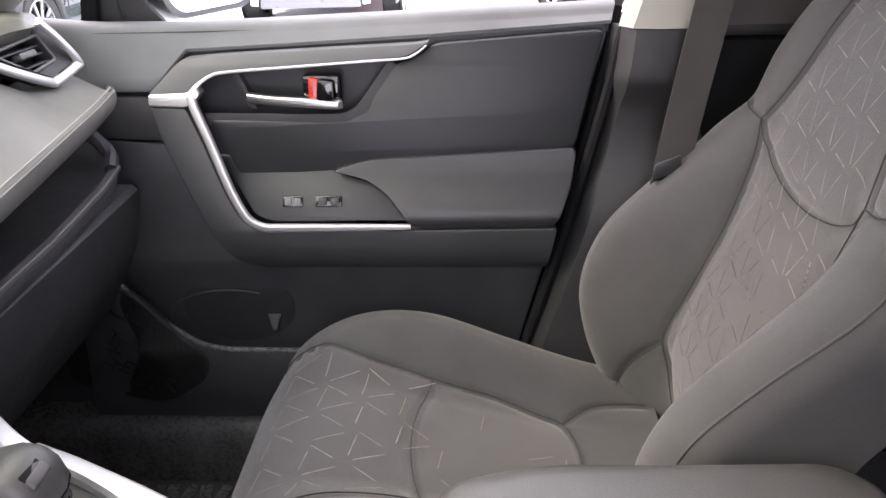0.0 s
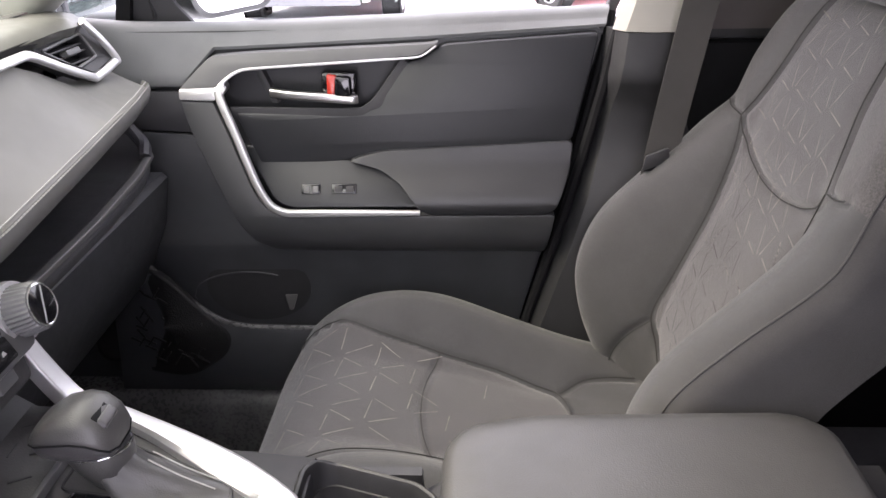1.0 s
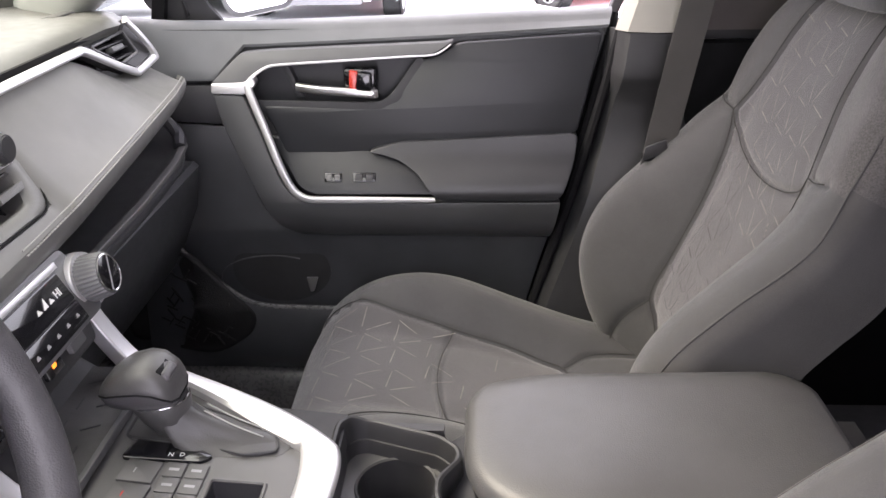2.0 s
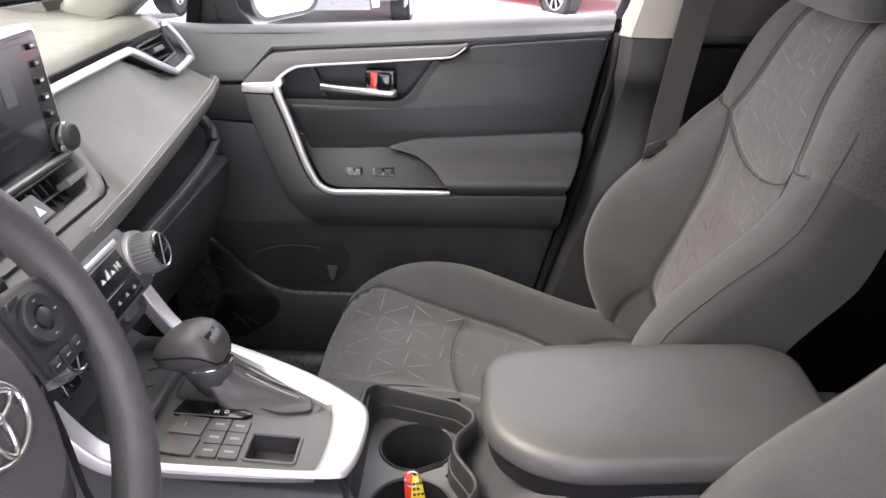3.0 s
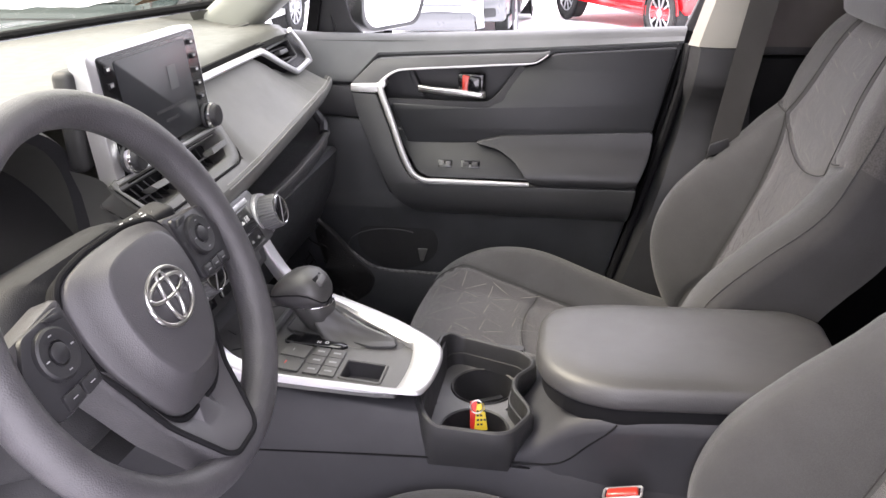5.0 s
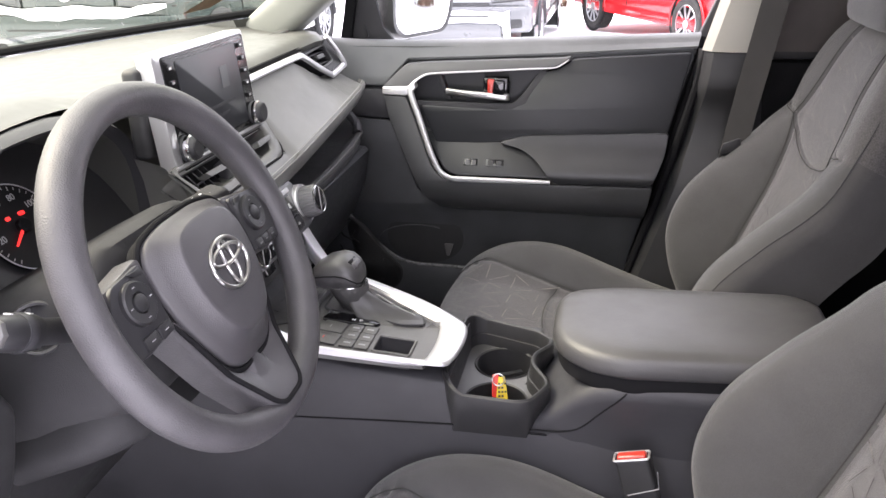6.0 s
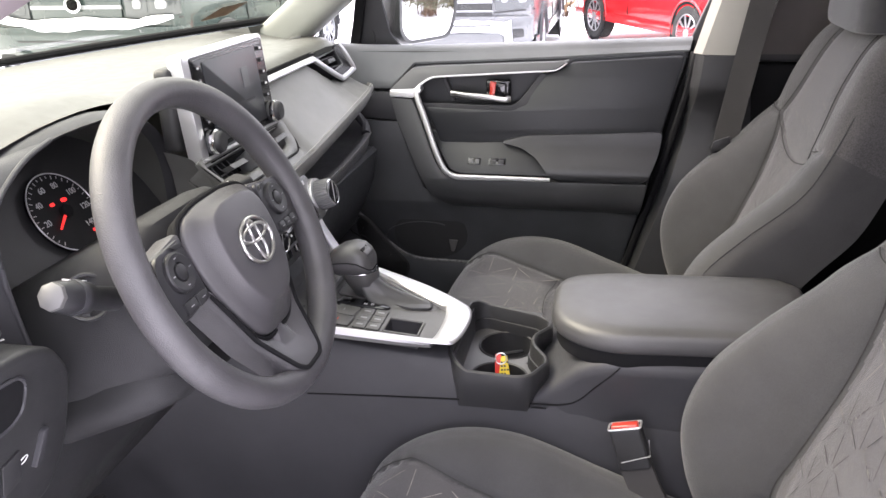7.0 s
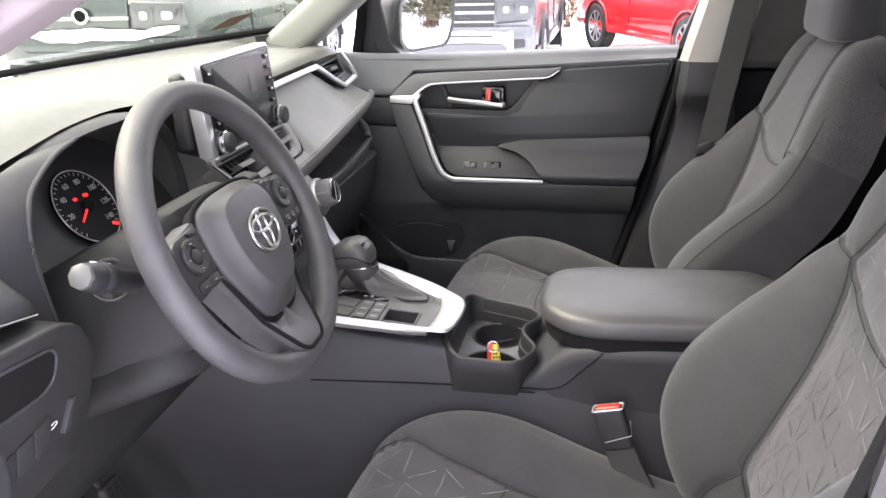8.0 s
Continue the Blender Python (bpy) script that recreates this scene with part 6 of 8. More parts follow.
    # side spokes with switch clusters
    for s in (-1, 1):
        sp = [(s * 0.078, 0.046), (s * 0.125, 0.038), (s * 0.165, 0.034), (s * 0.168, -0.022), (s * 0.13, -0.034), (s * 0.085, -0.028)]
        w = part("side_spoke", prism(fillet(sp if s > 0 else sp[::-1], 0.01), 0.024, 0.006, lambda a, b, c: WL(a, b, c - 0.024)), WPAD, t)
        sw = [(s * 0.088, 0.040), (s * 0.136, 0.036), (s * 0.156, 0.008), (s * 0.148, -0.030), (s * 0.090, -0.026)]
        pl = part("switch_plate", prism(fillet(sw if s > 0 else sw[::-1], 0.006), 0.005, 0.0015, lambda a, b, c: WL(a, b, c - 0.001)), GUNMETAL, t, "black switch plate")
        km = WM @ Matrix.Translation((s * 0.117, 0.012, 0.004)) @ Matrix.Scale(1.2, 4)
        pad = part("switch_ring", lathe([(0.0175, 0), (0.0170, 0.003), (0.0155, 0.0042), (0.0085, 0.0036), (0.0075, 0.002), (0.0, 0.002)], km, 36), SWITCH, pl)
        part("switch_centre", lathe([(0.0070, 0.001), (0.0068, 0.0045), (0.0055, 0.0052), (0.0, 0.0052)], km, 24), SWITCH, pl)
        q = [(s * 0.092, 0.030), (s * 0.096, 0.0365), (s * 0.126, 0.034), (s * 0.122, 0.0365)][:2] + [(s * 0.112, 0.0372), (s * 0.106, 0.0325)]
        part("upper_key", prism(fillet(q if s < 0 else q[::-1], 0.001), 0.004, 0.001, lambda a, b, c: WL(a, b, c + 0.002)), SWITCH, pl)
        for k in range(4):
            a = math.pi / 2 * k
            part("switch_mark", moved(box(-0.0014, 0.0014, -0.0004, 0.0004, 0.0042, 0.0046), km @ Matrix.Translation((0.012 * math.cos(a), 0.012 * math.sin(a), 0))), DIMPRINT, pl)
        for k in range(3 if s > 0 else 2):
            a0 = 0.094 + k * (0.0155 if s > 0 else 0.022)
            a1 = a0 + (0.0135 if s > 0 else 0.020)
            q = [(s * a0, -0.026), (s * a1, -0.0275), (s * a1, -0.015), (s * a0, -0.015)]
            part("lower_key", prism(fillet(q if s > 0 else q[::-1], 0.002), 0.004, 0.001, lambda a, b, c: WL(a, b, c + 0.003)), SWITCH, pl)
            c0 = s * (a0 + a1) / 2
            part("switch_mark", prism([(c0 - 0.0028, -0.0214), (c0 + 0.0028, -0.0214), (c0 + 0.0028, -0.0206), (c0 - 0.0028, -0.0206)], 0.0004, 0.0, lambda a, b, c: WL(a, b, c + 0.0071)), DIMPRINT, pl)
    base(t)


steering_wheel()


def steering_column():
    t = thing("steering_column", "dark plastic steering column shroud with stalks", "steering column")
    sec = fillet([(-0.105, -0.085), (0.100, -0.085), (0.118, -0.02), (0.098, 0.072), (-0.098, 0.072), (-0.122, -0.02)], 0.035, 5)
    rows = [[WL(p[0] * k, p[1] * k + dy, h) for p in sec] for k, h, dy in ((0.60, -0.034, 0.0), (0.82, -0.037, 0.0), (0.93, -0.046, -0.002), (1.0, -0.070, -0.005), (1.03, -0.12, -0.010), (1.04, -0.18, -0.016), (1.0, -0.26, -0.016))]
    part("shroud", loft(rows), COLUMN, t, "dark grained column shroud")
    part("lower_cover", loft([[WL(p[0] * k, p[1] * 0.42 - 0.088, h) for p in sec] for k, h in ((0.25, -0.078), (0.62, -0.082), (0.88, -0.092), (1.02, -0.115), (1.08, -0.15), (1.08, -0.25))]), COLUMN, t, "dark lower column cover")
    # left stalk: thick end, its flat coloured pale in place of a highlight
    part("stalk_socket", lathe([(0.025, -0.02), (0.025, 0.002), (0.0235, 0.004), (0.021, 0.003), (0.0205, -0.006), (0.0, -0.006)], frame_at((-0.468, -0.004, 0.979), (0.7, 0.3, 0.0), (0.1, 0.5, 1.0)), 32), PLASTIC_LOW, t)
    tip = Vector((-0.436, -0.088, 1.020))
    start = WL(-0.075, -0.004, -0.09)
    ax = (tip - start).normalized()
    fm = frame_at(start, ax.cross(Vector((0, 0, 1))), Vector((0, 0, 1)) - ax * ax.z)
    L = (tip - start).length
    if fm.to_3x3().col[2].dot(ax) < 0:
        fm = frame_at(start, -ax.cross(Vector((0, 0, 1))), Vector((0, 0, 1)) - ax * ax.z)
    st = part("light_stalk", lathe([(0.013, 0), (0.012, L * 0.45), (0.0120, L * 0.62), (0.0152, L * 0.66), (0.0157, L * 0.86), (0.0150, L * 0.93), (0.0125, L * 1.00), (0.0105, L * 1.02), (0.0, L * 1.022)], fm, 28), SWITCH, t, "black light stalk with turning end")
    part("stalk_end", lathe([(0.0130, L * 0.985), (0.0138, L * 1.0), (0.0131, L * 1.03), (0.0105, L * 1.045), (0.0, L * 1.047)], fm, 8), DECK, st, "faceted stalk end coloured pale as if lit")
    part("stalk_ring", lathe([(0.0163, L * 0.74), (0.0170, L * 0.76), (0.0170, L * 0.80), (0.0163, L * 0.82)], fm, 28), GUNMETAL, st)
    for k in range(3):
        part("stalk_mark", moved(box(-0.003, 0.003, 0.0154, 0.0164, L * (0.70 + 0.09 * k) - 0.002, L * (0.70 + 0.09 * k) + 0.002), fm), WHITEPRINT, st)
    # right stalk: flat wiper lever
    s0, s1 = Vector((-0.466, 0.155, 1.001)), Vector((-0.416, 0.271, 1.019))
    ax = s1 - s0
    run = lambda a, b, n=10: [s0 + ax * (a + (b - a) * i / n) for i in range(n + 1)]
    oval = ring(0.0160, 20, 0.80)
    wl = part("wiper_stalk", sweep(run(0.0, 0.50), oval, scale=lambda u: interp(u, (0, 1), (0.72, 0.86))), COLUMN, t, "black wiper stalk with white marks")
    for a, b in ((0.505, 0.60), (0.605, 0.70), (0.705, 0.79)):
        part("stalk_ring", sweep(run(a, b, 6), oval, scale=lambda u: interp(u, (0, 0.12, 0.88, 1), (0.92, 1.0, 1.0, 0.92))), COLUMN, wl, "ribbed turning ring")
    part("stalk_blade", sweep(run(0.795, 1.0, 12), fillet([(-0.0180, -0.0115), (0.0180, -0.0115), (0.0180, 0.0115), (-0.0180, 0.0115)], 0.008, 4), scale=lambda u: interp(u, (0, 0.1, 0.6, 0.85, 0.95, 1), (0.85, 0.95, 1.0, 0.95, 0.8, 0.45))), COLUMN, wl, "flat end of the stalk")
    wd = ax.normalized()
    wn_up = (Vector((0.45, -0.25, 0.85)) - wd * wd.dot(Vector((0.45, -0.25, 0.85)))).normalized()
    wm = frame_at((0, 0, 0), wd, wn_up.cross(wd))
    rnd = random.Random(8)
    for u in (0.44, 0.55, 0.65, 0.745, 0.86):
        for v in (-0.0045, 0.0, 0.0045):
            if u == 0.86 and v:
                continue
            p = s0 + ax * u + wn_up * (0.0131 if u > 0.5 and u < 0.8 else 0.0119) + wn_up.cross(wd) * v - wn_up * abs(v) * 0.18
            sx = 0.0042 if u == 0.86 else rnd.choice((0.0016, 0.0022, 0.0028))
            part("stalk_mark", moved(box(-sx, sx, -0.0007, 0.0007, -0.0004, 0.0006), Matrix.Translation(p) @ wm), WHITEPRINT, wl)
    base(t)


steering_column()


# ---- centre console ----
def console_z(x):
    return interp(x, (-0.46, -0.35, -0.17), (0.785, 0.765, 0.750))


def centre_console():
    t = thing("centre_console", "dark centre console with silver shifter surround", "centre console")
    # body, left side face runs from the dashboard to the armrest box
    rows = []
    for x, hl, zt in ((-0.98, 0.135, 0.80), (-0.75, 0.130, 0.84), (-0.62, 0.125, 0.86), (-0.50, 0.125, 0.82), (-0.42, 0.122, 0.765), (-0.30, 0.120, 0.745), (-0.173, 0.118, 0.733), (-0.168, 0.117, 0.600), (-0.062, 0.116, 0.600), (-0.058, 0.116, 0.672), (-0.035, 0.116, 0.690), (0.06, 0.114, 0.735), (0.40, 0.112, 0.735)):
        sec = ((0.015, FLOOR_Z + 0.02), (0.012, 0.56), (0.004, 0.66), (-0.004, zt - 0.03), (-0.012, zt - 0.016), (-0.016, zt - 0.012))
        if zt < 0.61:
            sec = sec[:3] + ((0.0015, 0.694), (0.0005, 0.60), (-0.016, 0.588))
        far = sec[:3] + ((-0.002, 0.700), (-0.015, 0.700), (-0.016, 0.588)) if zt < 0.61 else sec
        rows.append([(x, MID - hl - dy, z) for dy, z in sec] + [(x, MID + hl + dy, z) for dy, z in far[::-1]])
    part("body", loft(rows), PLASTIC, t, "dark grained console body", 50)
    # silver surround: outline with the inner opening
    L0, R0 = 0.3555, 0.585
    outer = [(-0.405, L0 - 0.004), (-0.30, L0), (-0.190, 0.362), (-0.168, 0.378), (-0.160, 0.43), (-0.163, 0.475), (-0.180, 0.500), (-0.245, 0.545), (-0.345, 0.590), (-0.405, 0.608)]
    inner = [(-0.405, 0.3555), (-0.30, 0.3605), (-0.218, 0.3685), (-0.205, 0.378), (-0.200, 0.43), (-0.205, 0.478), (-0.215, 0.488), (-0.262, 0.515), (-0.345, 0.566), (-0.405, 0.585)]
    def frame_mesh(o, i, h, drop):
        rings = []
        for k, hh in ((0.0, -drop), (0.0, -0.002), (0.06, 0.001), (0.2, 0.003), (0.85, 0.003), (1.0, -0.001), (1.0, -0.010)):
            rings.append([(a[0] + (b[0] - a[0]) * k, a[1] + (b[1] - a[1]) * k, console_z(a[0]) + h + hh) for a, b in zip(o, i)])
        return loft(rings, closed=False)
    so = [(p.x, p.y) for p in smooth_path([(a, b, 0) for a, b in outer], 4)]
    si = [(p.x, p.y) for p in smooth_path([(a, b, 0) for a, b in inner], 4)]
    part("silver_surround", frame_mesh(so, si, 0.004, 0.003), SILVER, t, "satin silver shifter surround")
    # side arms climbing to the dashboard
    for s, y0 in ((-1, 0.352), (1, 0.580)):
        pts = smooth_path([(-0.385, y0, 0.772), (-0.415, y0 + s * 0.004, 0.788), (-0.445, y0 + s * 0.008, 0.828), (-0.475, y0 + s * 0.010, 0.885)], 5)
        part("silver_arm", sweep(pts, fillet([(-0.009, -0.012), (0.009, -0.012), (0.009, 0.012), (-0.009, 0.012)], 0.003), up=(0, 1, 0)), SILVER, t, "satin silver console arm")
    # inner deck
    wl = (-0.284, -0.230, 0.387, 0.432)
    deck = prism(si + [(-0.47, 0.585), (-0.47, 0.366)], 0.006, 0.001, lambda a, b, c: (a, b, console_z(a) - 0.012 + c), (("a", [-0.35, wl[0], wl[1]]), ("b", [wl[2], wl[3]])))
    mids = [f for f in deck.faces if wl[0] < f.calc_center_median().x < wl[1] and wl[2] < f.calc_center_median().y < wl[3]]
    bmesh.ops.delete(deck, geom=mids, context="FACES")
    part("deck", deck, DECK, t, "dark grey shifter deck")
    # front tray with patterned rubber
    part("front_tray", prism(fillet([(-0.56, 0.37), (-0.392, 0.37), (-0.392, 0.585), (-0.56, 0.585)], 0.015), 0.003, 0.0, lambda a, b, c: (a, b, 0.776 + c + (-0.392 - a) * 0.05)), RUBBER, t, "rubber-lined front tray")
    rnd = random.Random(4)
    for i in range(5):
        for j in range(5):
            x, y, a = -0.53 + 0.028 * i, 0.395 + 0.04 * j, rnd.choice((0.5, 1.6, 2.6))
            part("tray_rib", moved(box(-0.010, 0.010, -0.0008, 0.0008, 0, 0.0012), Matrix.Translation((x, y, 0.781)) @ Matrix.Rotation(a, 4, "Z")), PLASTIC, t)
    part("tray_edge", sweep([(-0.394, 0.372, 0.778), (-0.394, 0.48, 0.777), (-0.392, 0.584, 0.778)], fillet([(-0.003, -0.006), (0.003, -0.006), (0.003, 0.004), (-0.003, 0.004)], 0.001)), BEZEL, t)
    # drive mode keys
    for i in range(2):
        for j in range(2):
            x0, y0 = -0.372 + 0.0 * j, 0.384 + 0.033 * j
            if i == 0:
                q = [(x0, y0), (x0 + 0.034, y0 + 0.001), (x0 + 0.036, y0 + 0.031), (x0 + 0.003, y0 + 0.031)]
                k = part("mode_key", prism(fillet(q, 0.002), 0.003, 0.0006, lambda a, b, c: (a, b, console_z(a) - 0.0058 + c)), DECK, t)
                part("key_mark", prism([(x0 + 0.013, y0 + 0.012), (x0 + 0.023, y0 + 0.012), (x0 + 0.023, y0 + 0.019), (x0 + 0.013, y0 + 0.019)], 0.0003, 0.0, lambda a, b, c: (a, b, console_z(a) - 0.0027 + c)), REDTAG if j == 0 else DIMPRINT, k)
    for i in range(2):
        for j in range(3):
            x0, y0 = -0.332 + 0.022 * i, 0.385 + 0.022 * j
            q = [(x0, y0), (x0 + 0.020, y0), (x0 + 0.020, y0 + 0.0205), (x0, y0 + 0.0205)]
            k = part("mode_key", prism(fillet(q, 0.002), 0.003, 0.0006, lambda a, b, c: (a, b, console_z(a) - 0.0058 + c)), DECK, t)
            part("key_mark", prism([(x0 + 0.005, y0 + 0.008), (x0 + 0.015, y0 + 0.008), (x0 + 0.015, y0 + 0.0115), (x0 + 0.005, y0 + 0.0115)], 0.0003, 0.0, lambda a, b, c: (a, b, console_z(a) - 0.0027 + c)), DIMPRINT, k)
    # small square well
    hole = fillet([(wl[0], wl[2]), (wl[1], wl[2]), (wl[1], wl[3]), (wl[0], wl[3])], 0.004)
    part("coin_well", loft([[(p[0], p[1], console_z(p[0]) - 0.006) for p in hole], [(-0.257 + (p[0] + 0.257) * 0.94, 0.41 + (p[1] - 0.41) * 0.94, console_z(p[0]) - 0.034) for p in hole]], caps=False), PLASTIC, t, "small square black well")
    part("well_floor", prism([(p[0], p[1]) for p in hole], 0.002, 0.0, lambda a, b, c: (a, b, console_z(a) - 0.036 + c)), PLASTIC_LOW, t)
    part("well_rim", tube([(p[0], p[1], console_z(p[0]) - 0.0055) for p in hole], 0.0022, 6, closed=True), DECK, t)
    # shift gate indicator
    gi = [(-0.378, 0.447), (-0.30, 0.452), (-0.290, 0.462), (-0.312, 0.475), (-0.372, 0.478)]
    g = part("gate_indicator", prism(fillet(gi, 0.005), 0.004, 0.001, lambda a, b, c: (a, b, console_z(a) - 0.0058 + c)), PIANO, t, "gloss black gear indicator")
    for k, ch in enumerate("PRND"):
        lettering("gear_letter", ch, 0.0075, Matrix.Translation((-0.354 + 0.0115 * k, 0.457, console_z(-0.34) - 0.001)), LIT_BLUE if ch == "P" else WHITEPRINT, g, 0.0002)
    # leather boot ring
    bo = [(-0.385, 0.478), (-0.30, 0.476), (-0.262, 0.468), (-0.228, 0.478), (-0.236, 0.503), (-0.29, 0.528), (-0.385, 0.560)]
    part("boot_plate", prism(fillet(bo, 0.008), 0.003, 0.001, lambda a, b, c: (a, b, console_z(a) - 0.006 + c)), PAD_ARM, t)
    part("boot_line", tube([(p[0], p[1], console_z(p[0]) - 0.003) for p in fillet(bo, 0.008)], 0.0016, 6, closed=True), PLASTIC_LOW, t)
    # cup holder tub
    rim = [(-0.186, 0.392), (-0.172, 0.362), (-0.158, 0.350), (-0.075, 0.344), (-0.055, 0.352), (-0.034, 0.394), (-0.037, 0.412), (-0.060, 0.452), (-0.060, 0.478), (-0.038, 0.510), (-0.040, 0.530), (-0.062, 0.552), (-0.150, 0.582), (-0.172, 0.576), (-0.184, 0.556)]
    rim = fillet(rim, 0.010, 4)
    cx, cy = -0.112, 0.465
    def inset(d, dz):
        """The rim's outline drawn in by d, its front edge rising to the silver surround."""
        out, n = [], len(rim)
        for i in range(n):
            a, b = Vector(rim[i - 2]), Vector(rim[(i + 2) % n])
            t2 = (b - a).normalized()
            x, y = rim[i][0] - t2.y * d, rim[i][1] + t2.x * d
            out.append((x, y, 0.718 + dz + (interp(rim[i][0], (-0.186, -0.172, -0.150), (0.013, 0.009, 0.0)) if dz > -0.012 else 0)))
        return out

    skirt = [(min(-0.062, max(-0.184, cx + (p[0] - cx) * 0.94)), min(0.602, max(0.3575, p[1])), 0.655) for p in rim]
    area = sum(p[0] * q[1] - q[0] * p[1] for p, q in zip(rim, rim[1:] + rim[:1]))
    sg = 1 if area > 0 else -1
    part("cup_tub", loft([skirt, inset(0, -0.024), inset(0, -0.006), inset(sg * 0.0012, -0.001), inset(sg * 0.004, 0.001), inset(sg * 0.0068, 0.0), inset(sg * 0.0085, -0.004), inset(sg * 0.0095, -0.020), inset(sg * 0.0100, -0.0225), inset(sg * 0.0118, -0.0230), inset(sg * 0.0124, -0.026), inset(sg * 0.0128, -0.042)], caps=False), PLASTIC_LOW, t, "dark moulded cup holder", 35)
    inside = [(p[0], p[1]) for p in inset(sg * 0.0126, 0)]

    def reach(ox, oy, a, mid):
        """Distance from a well's middle to the tub's wall, or to the line between the wells."""
        dx, dy, best = math.cos(a), math.sin(a), 1.0
        for p, q in zip(inside, inside[1:] + inside[:1]):
            ex, ey = q[0] - p[0], q[1] - p[1]
            det = dx * -ey + dy * ex
            if abs(det) < 1e-9:
                continue
            u = ((p[0] - ox) * -ey + (p[1] - oy) * ex) / det
            w = (dx * (p[1] - oy) - dy * (p[0] - ox)) / det
            if u > 0 and -1e-6 <= w <= 1 + 1e-6:
                best = min(best, u)
        if dy * (mid - oy) > 1e-6:
            best = min(best, (mid - oy) / dy)
        return best

    r = 0.0440
    for y in (0.513, 0.4095):
        turn = [2 * math.pi * i / 72 for i in range(73)]
        plate = [[(-0.112 + k * math.cos(a), y + k * math.sin(a), 0.6765) for a in turn for k in (f(a),)] for f in (lambda a: max(r + 0.001, reach(-0.112, y, a, 0.4605)), lambda a: r + 0.0005)]
        part("tub_floor", loft(plate, closed=False), DECK, t, "grey floor plate of the tub")
        part("cup_well", lathe([(r + 0.003, 0.0768), (r + 0.0015, 0.0790), (r - 0.001, 0.0775), (r - 0.004, 0.004), (r - 0.010, 0.0), (0.0005, 0.0)], Matrix.Translation((-0.112, y, 0.600)), 48, caps=False), PLASTIC_LOW, t, "round black cup well")
    for x, y, a in ((-0.1545, 0.400, 0.3), (-0.0705, 0.400, -0.3)):
        part("cup_finger", moved(box(-0.003, 0.009, -0.009, 0.009, 0.640, 0.676, 0.002, 1), Matrix.Translation((x, y, 0)) @ Matrix.Rotation(a if x < -0.1 else math.pi + a, 4, "Z")), PLASTIC, t, "grey spring finger")

    # shoulder flowing from the tub up to the armrest box
    sx = (-0.060, -0.045, -0.030, -0.012, 0.005, 0.025, 0.05, 0.09, 0.2, 0.33)
    sw = (0.1135, 0.115, 0.117, 0.120, 0.124, 0.129, 0.134, 0.136, 0.134, 0.132)
    sz = (0.676, 0.686, 0.698, 0.716, 0.733, 0.747, 0.755, 0.757, 0.758, 0.758)

    def flank(w):
        return ((0.118, -0.14), (0.1185 + (w - 0.118) * 0.10, -0.085), (0.119 + (w - 0.118) * 0.35, -0.05), (w - 0.001, -0.024), (w, -0.012), (w - 0.004, -0.004), (w - 0.016, 0.0))
    rows = []
    for i in range(37):
        x = -0.060 + 0.39 * (i / 36) ** 1.6
        w, z = interp(x, sx, sw), interp(x, sx, sz)
        f = flank(w)
        rows.append([(x, MID - q[0], z + q[1]) for q in f] + [(x, MID + q[0], z + q[1]) for q in f[::-1]])
    part("shoulder", loft(rows), PLASTIC, t, "smooth flared shoulder of the console", 60)

    def side_y(x, z):
        if x < -0.05:
            return MID - interp(x, (-0.42, -0.30, -0.181, -0.058), (0.122, 0.120, 0.118, 0.116)) - 0.0042 - 0.08 * max(0, 0.66 - z)
        w, zt = interp(x, sx, sw), interp(x, sx, sz)
        f = flank(w)
        return MID - max(interp(z - zt, [q[1] for q in f], [q[0] for q in f]), 0.1205)
    seam = smooth_path([(-0.40, 0, 0.655), (-0.20, 0, 0.664), (-0.05, 0, 0.668), (-0.01, 0, 0.671), (0.012, 0, 0.682), (0.035, 0, 0.708), (0.066, 0, 0.746)], 8)
    part("side_seam", tube([(p.x, side_y(p.x, p.z), p.z) for p in seam], 0.0013, 6), BLACK, t)
    base(t)


LIT_BLUE = glow("lit_blue", (0.05, 0.2, 1.0), 1.0)
centre_console()


def armrest():
    t = thing("armrest", "padded dark grey armrest lid on the console", "armrest")
    out = fillet([(-0.036, 0.425), (-0.022, 0.386), (0.014, 0.353), (0.06, 0.340), (0.30, 0.352), (0.33, 0.38), (0.33, 0.535), (0.30, 0.563), (0.04, 0.562), (-0.020, 0.545), (-0.036, 0.515)], 0.03, 5)
    cx, cy = 0.15, 0.455
    def at(k, z, lift=0.0):
        r = []
        for p in out:
            x, y = cx + (p[0] - cx) * k, cy + (p[1] - cy) * (k if k > 0.9 else k)
            r.append((x, y, z + 0.006 * (x / 0.3)))
        return r
    part("lid", loft([at(0.965, 0.767), at(0.985, 0.768), at(0.998, 0.773), at(1.0, 0.780), at(0.992, 0.787), at(0.972, 0.793), at(0.93, 0.797), at(0.8, 0.801), at(0.6, 0.803), at(0.02, 0.804)]), PAD_ARM, t, "padded grained armrest lid", 70)
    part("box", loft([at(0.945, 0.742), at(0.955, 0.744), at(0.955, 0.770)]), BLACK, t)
    base(t)


armrest()


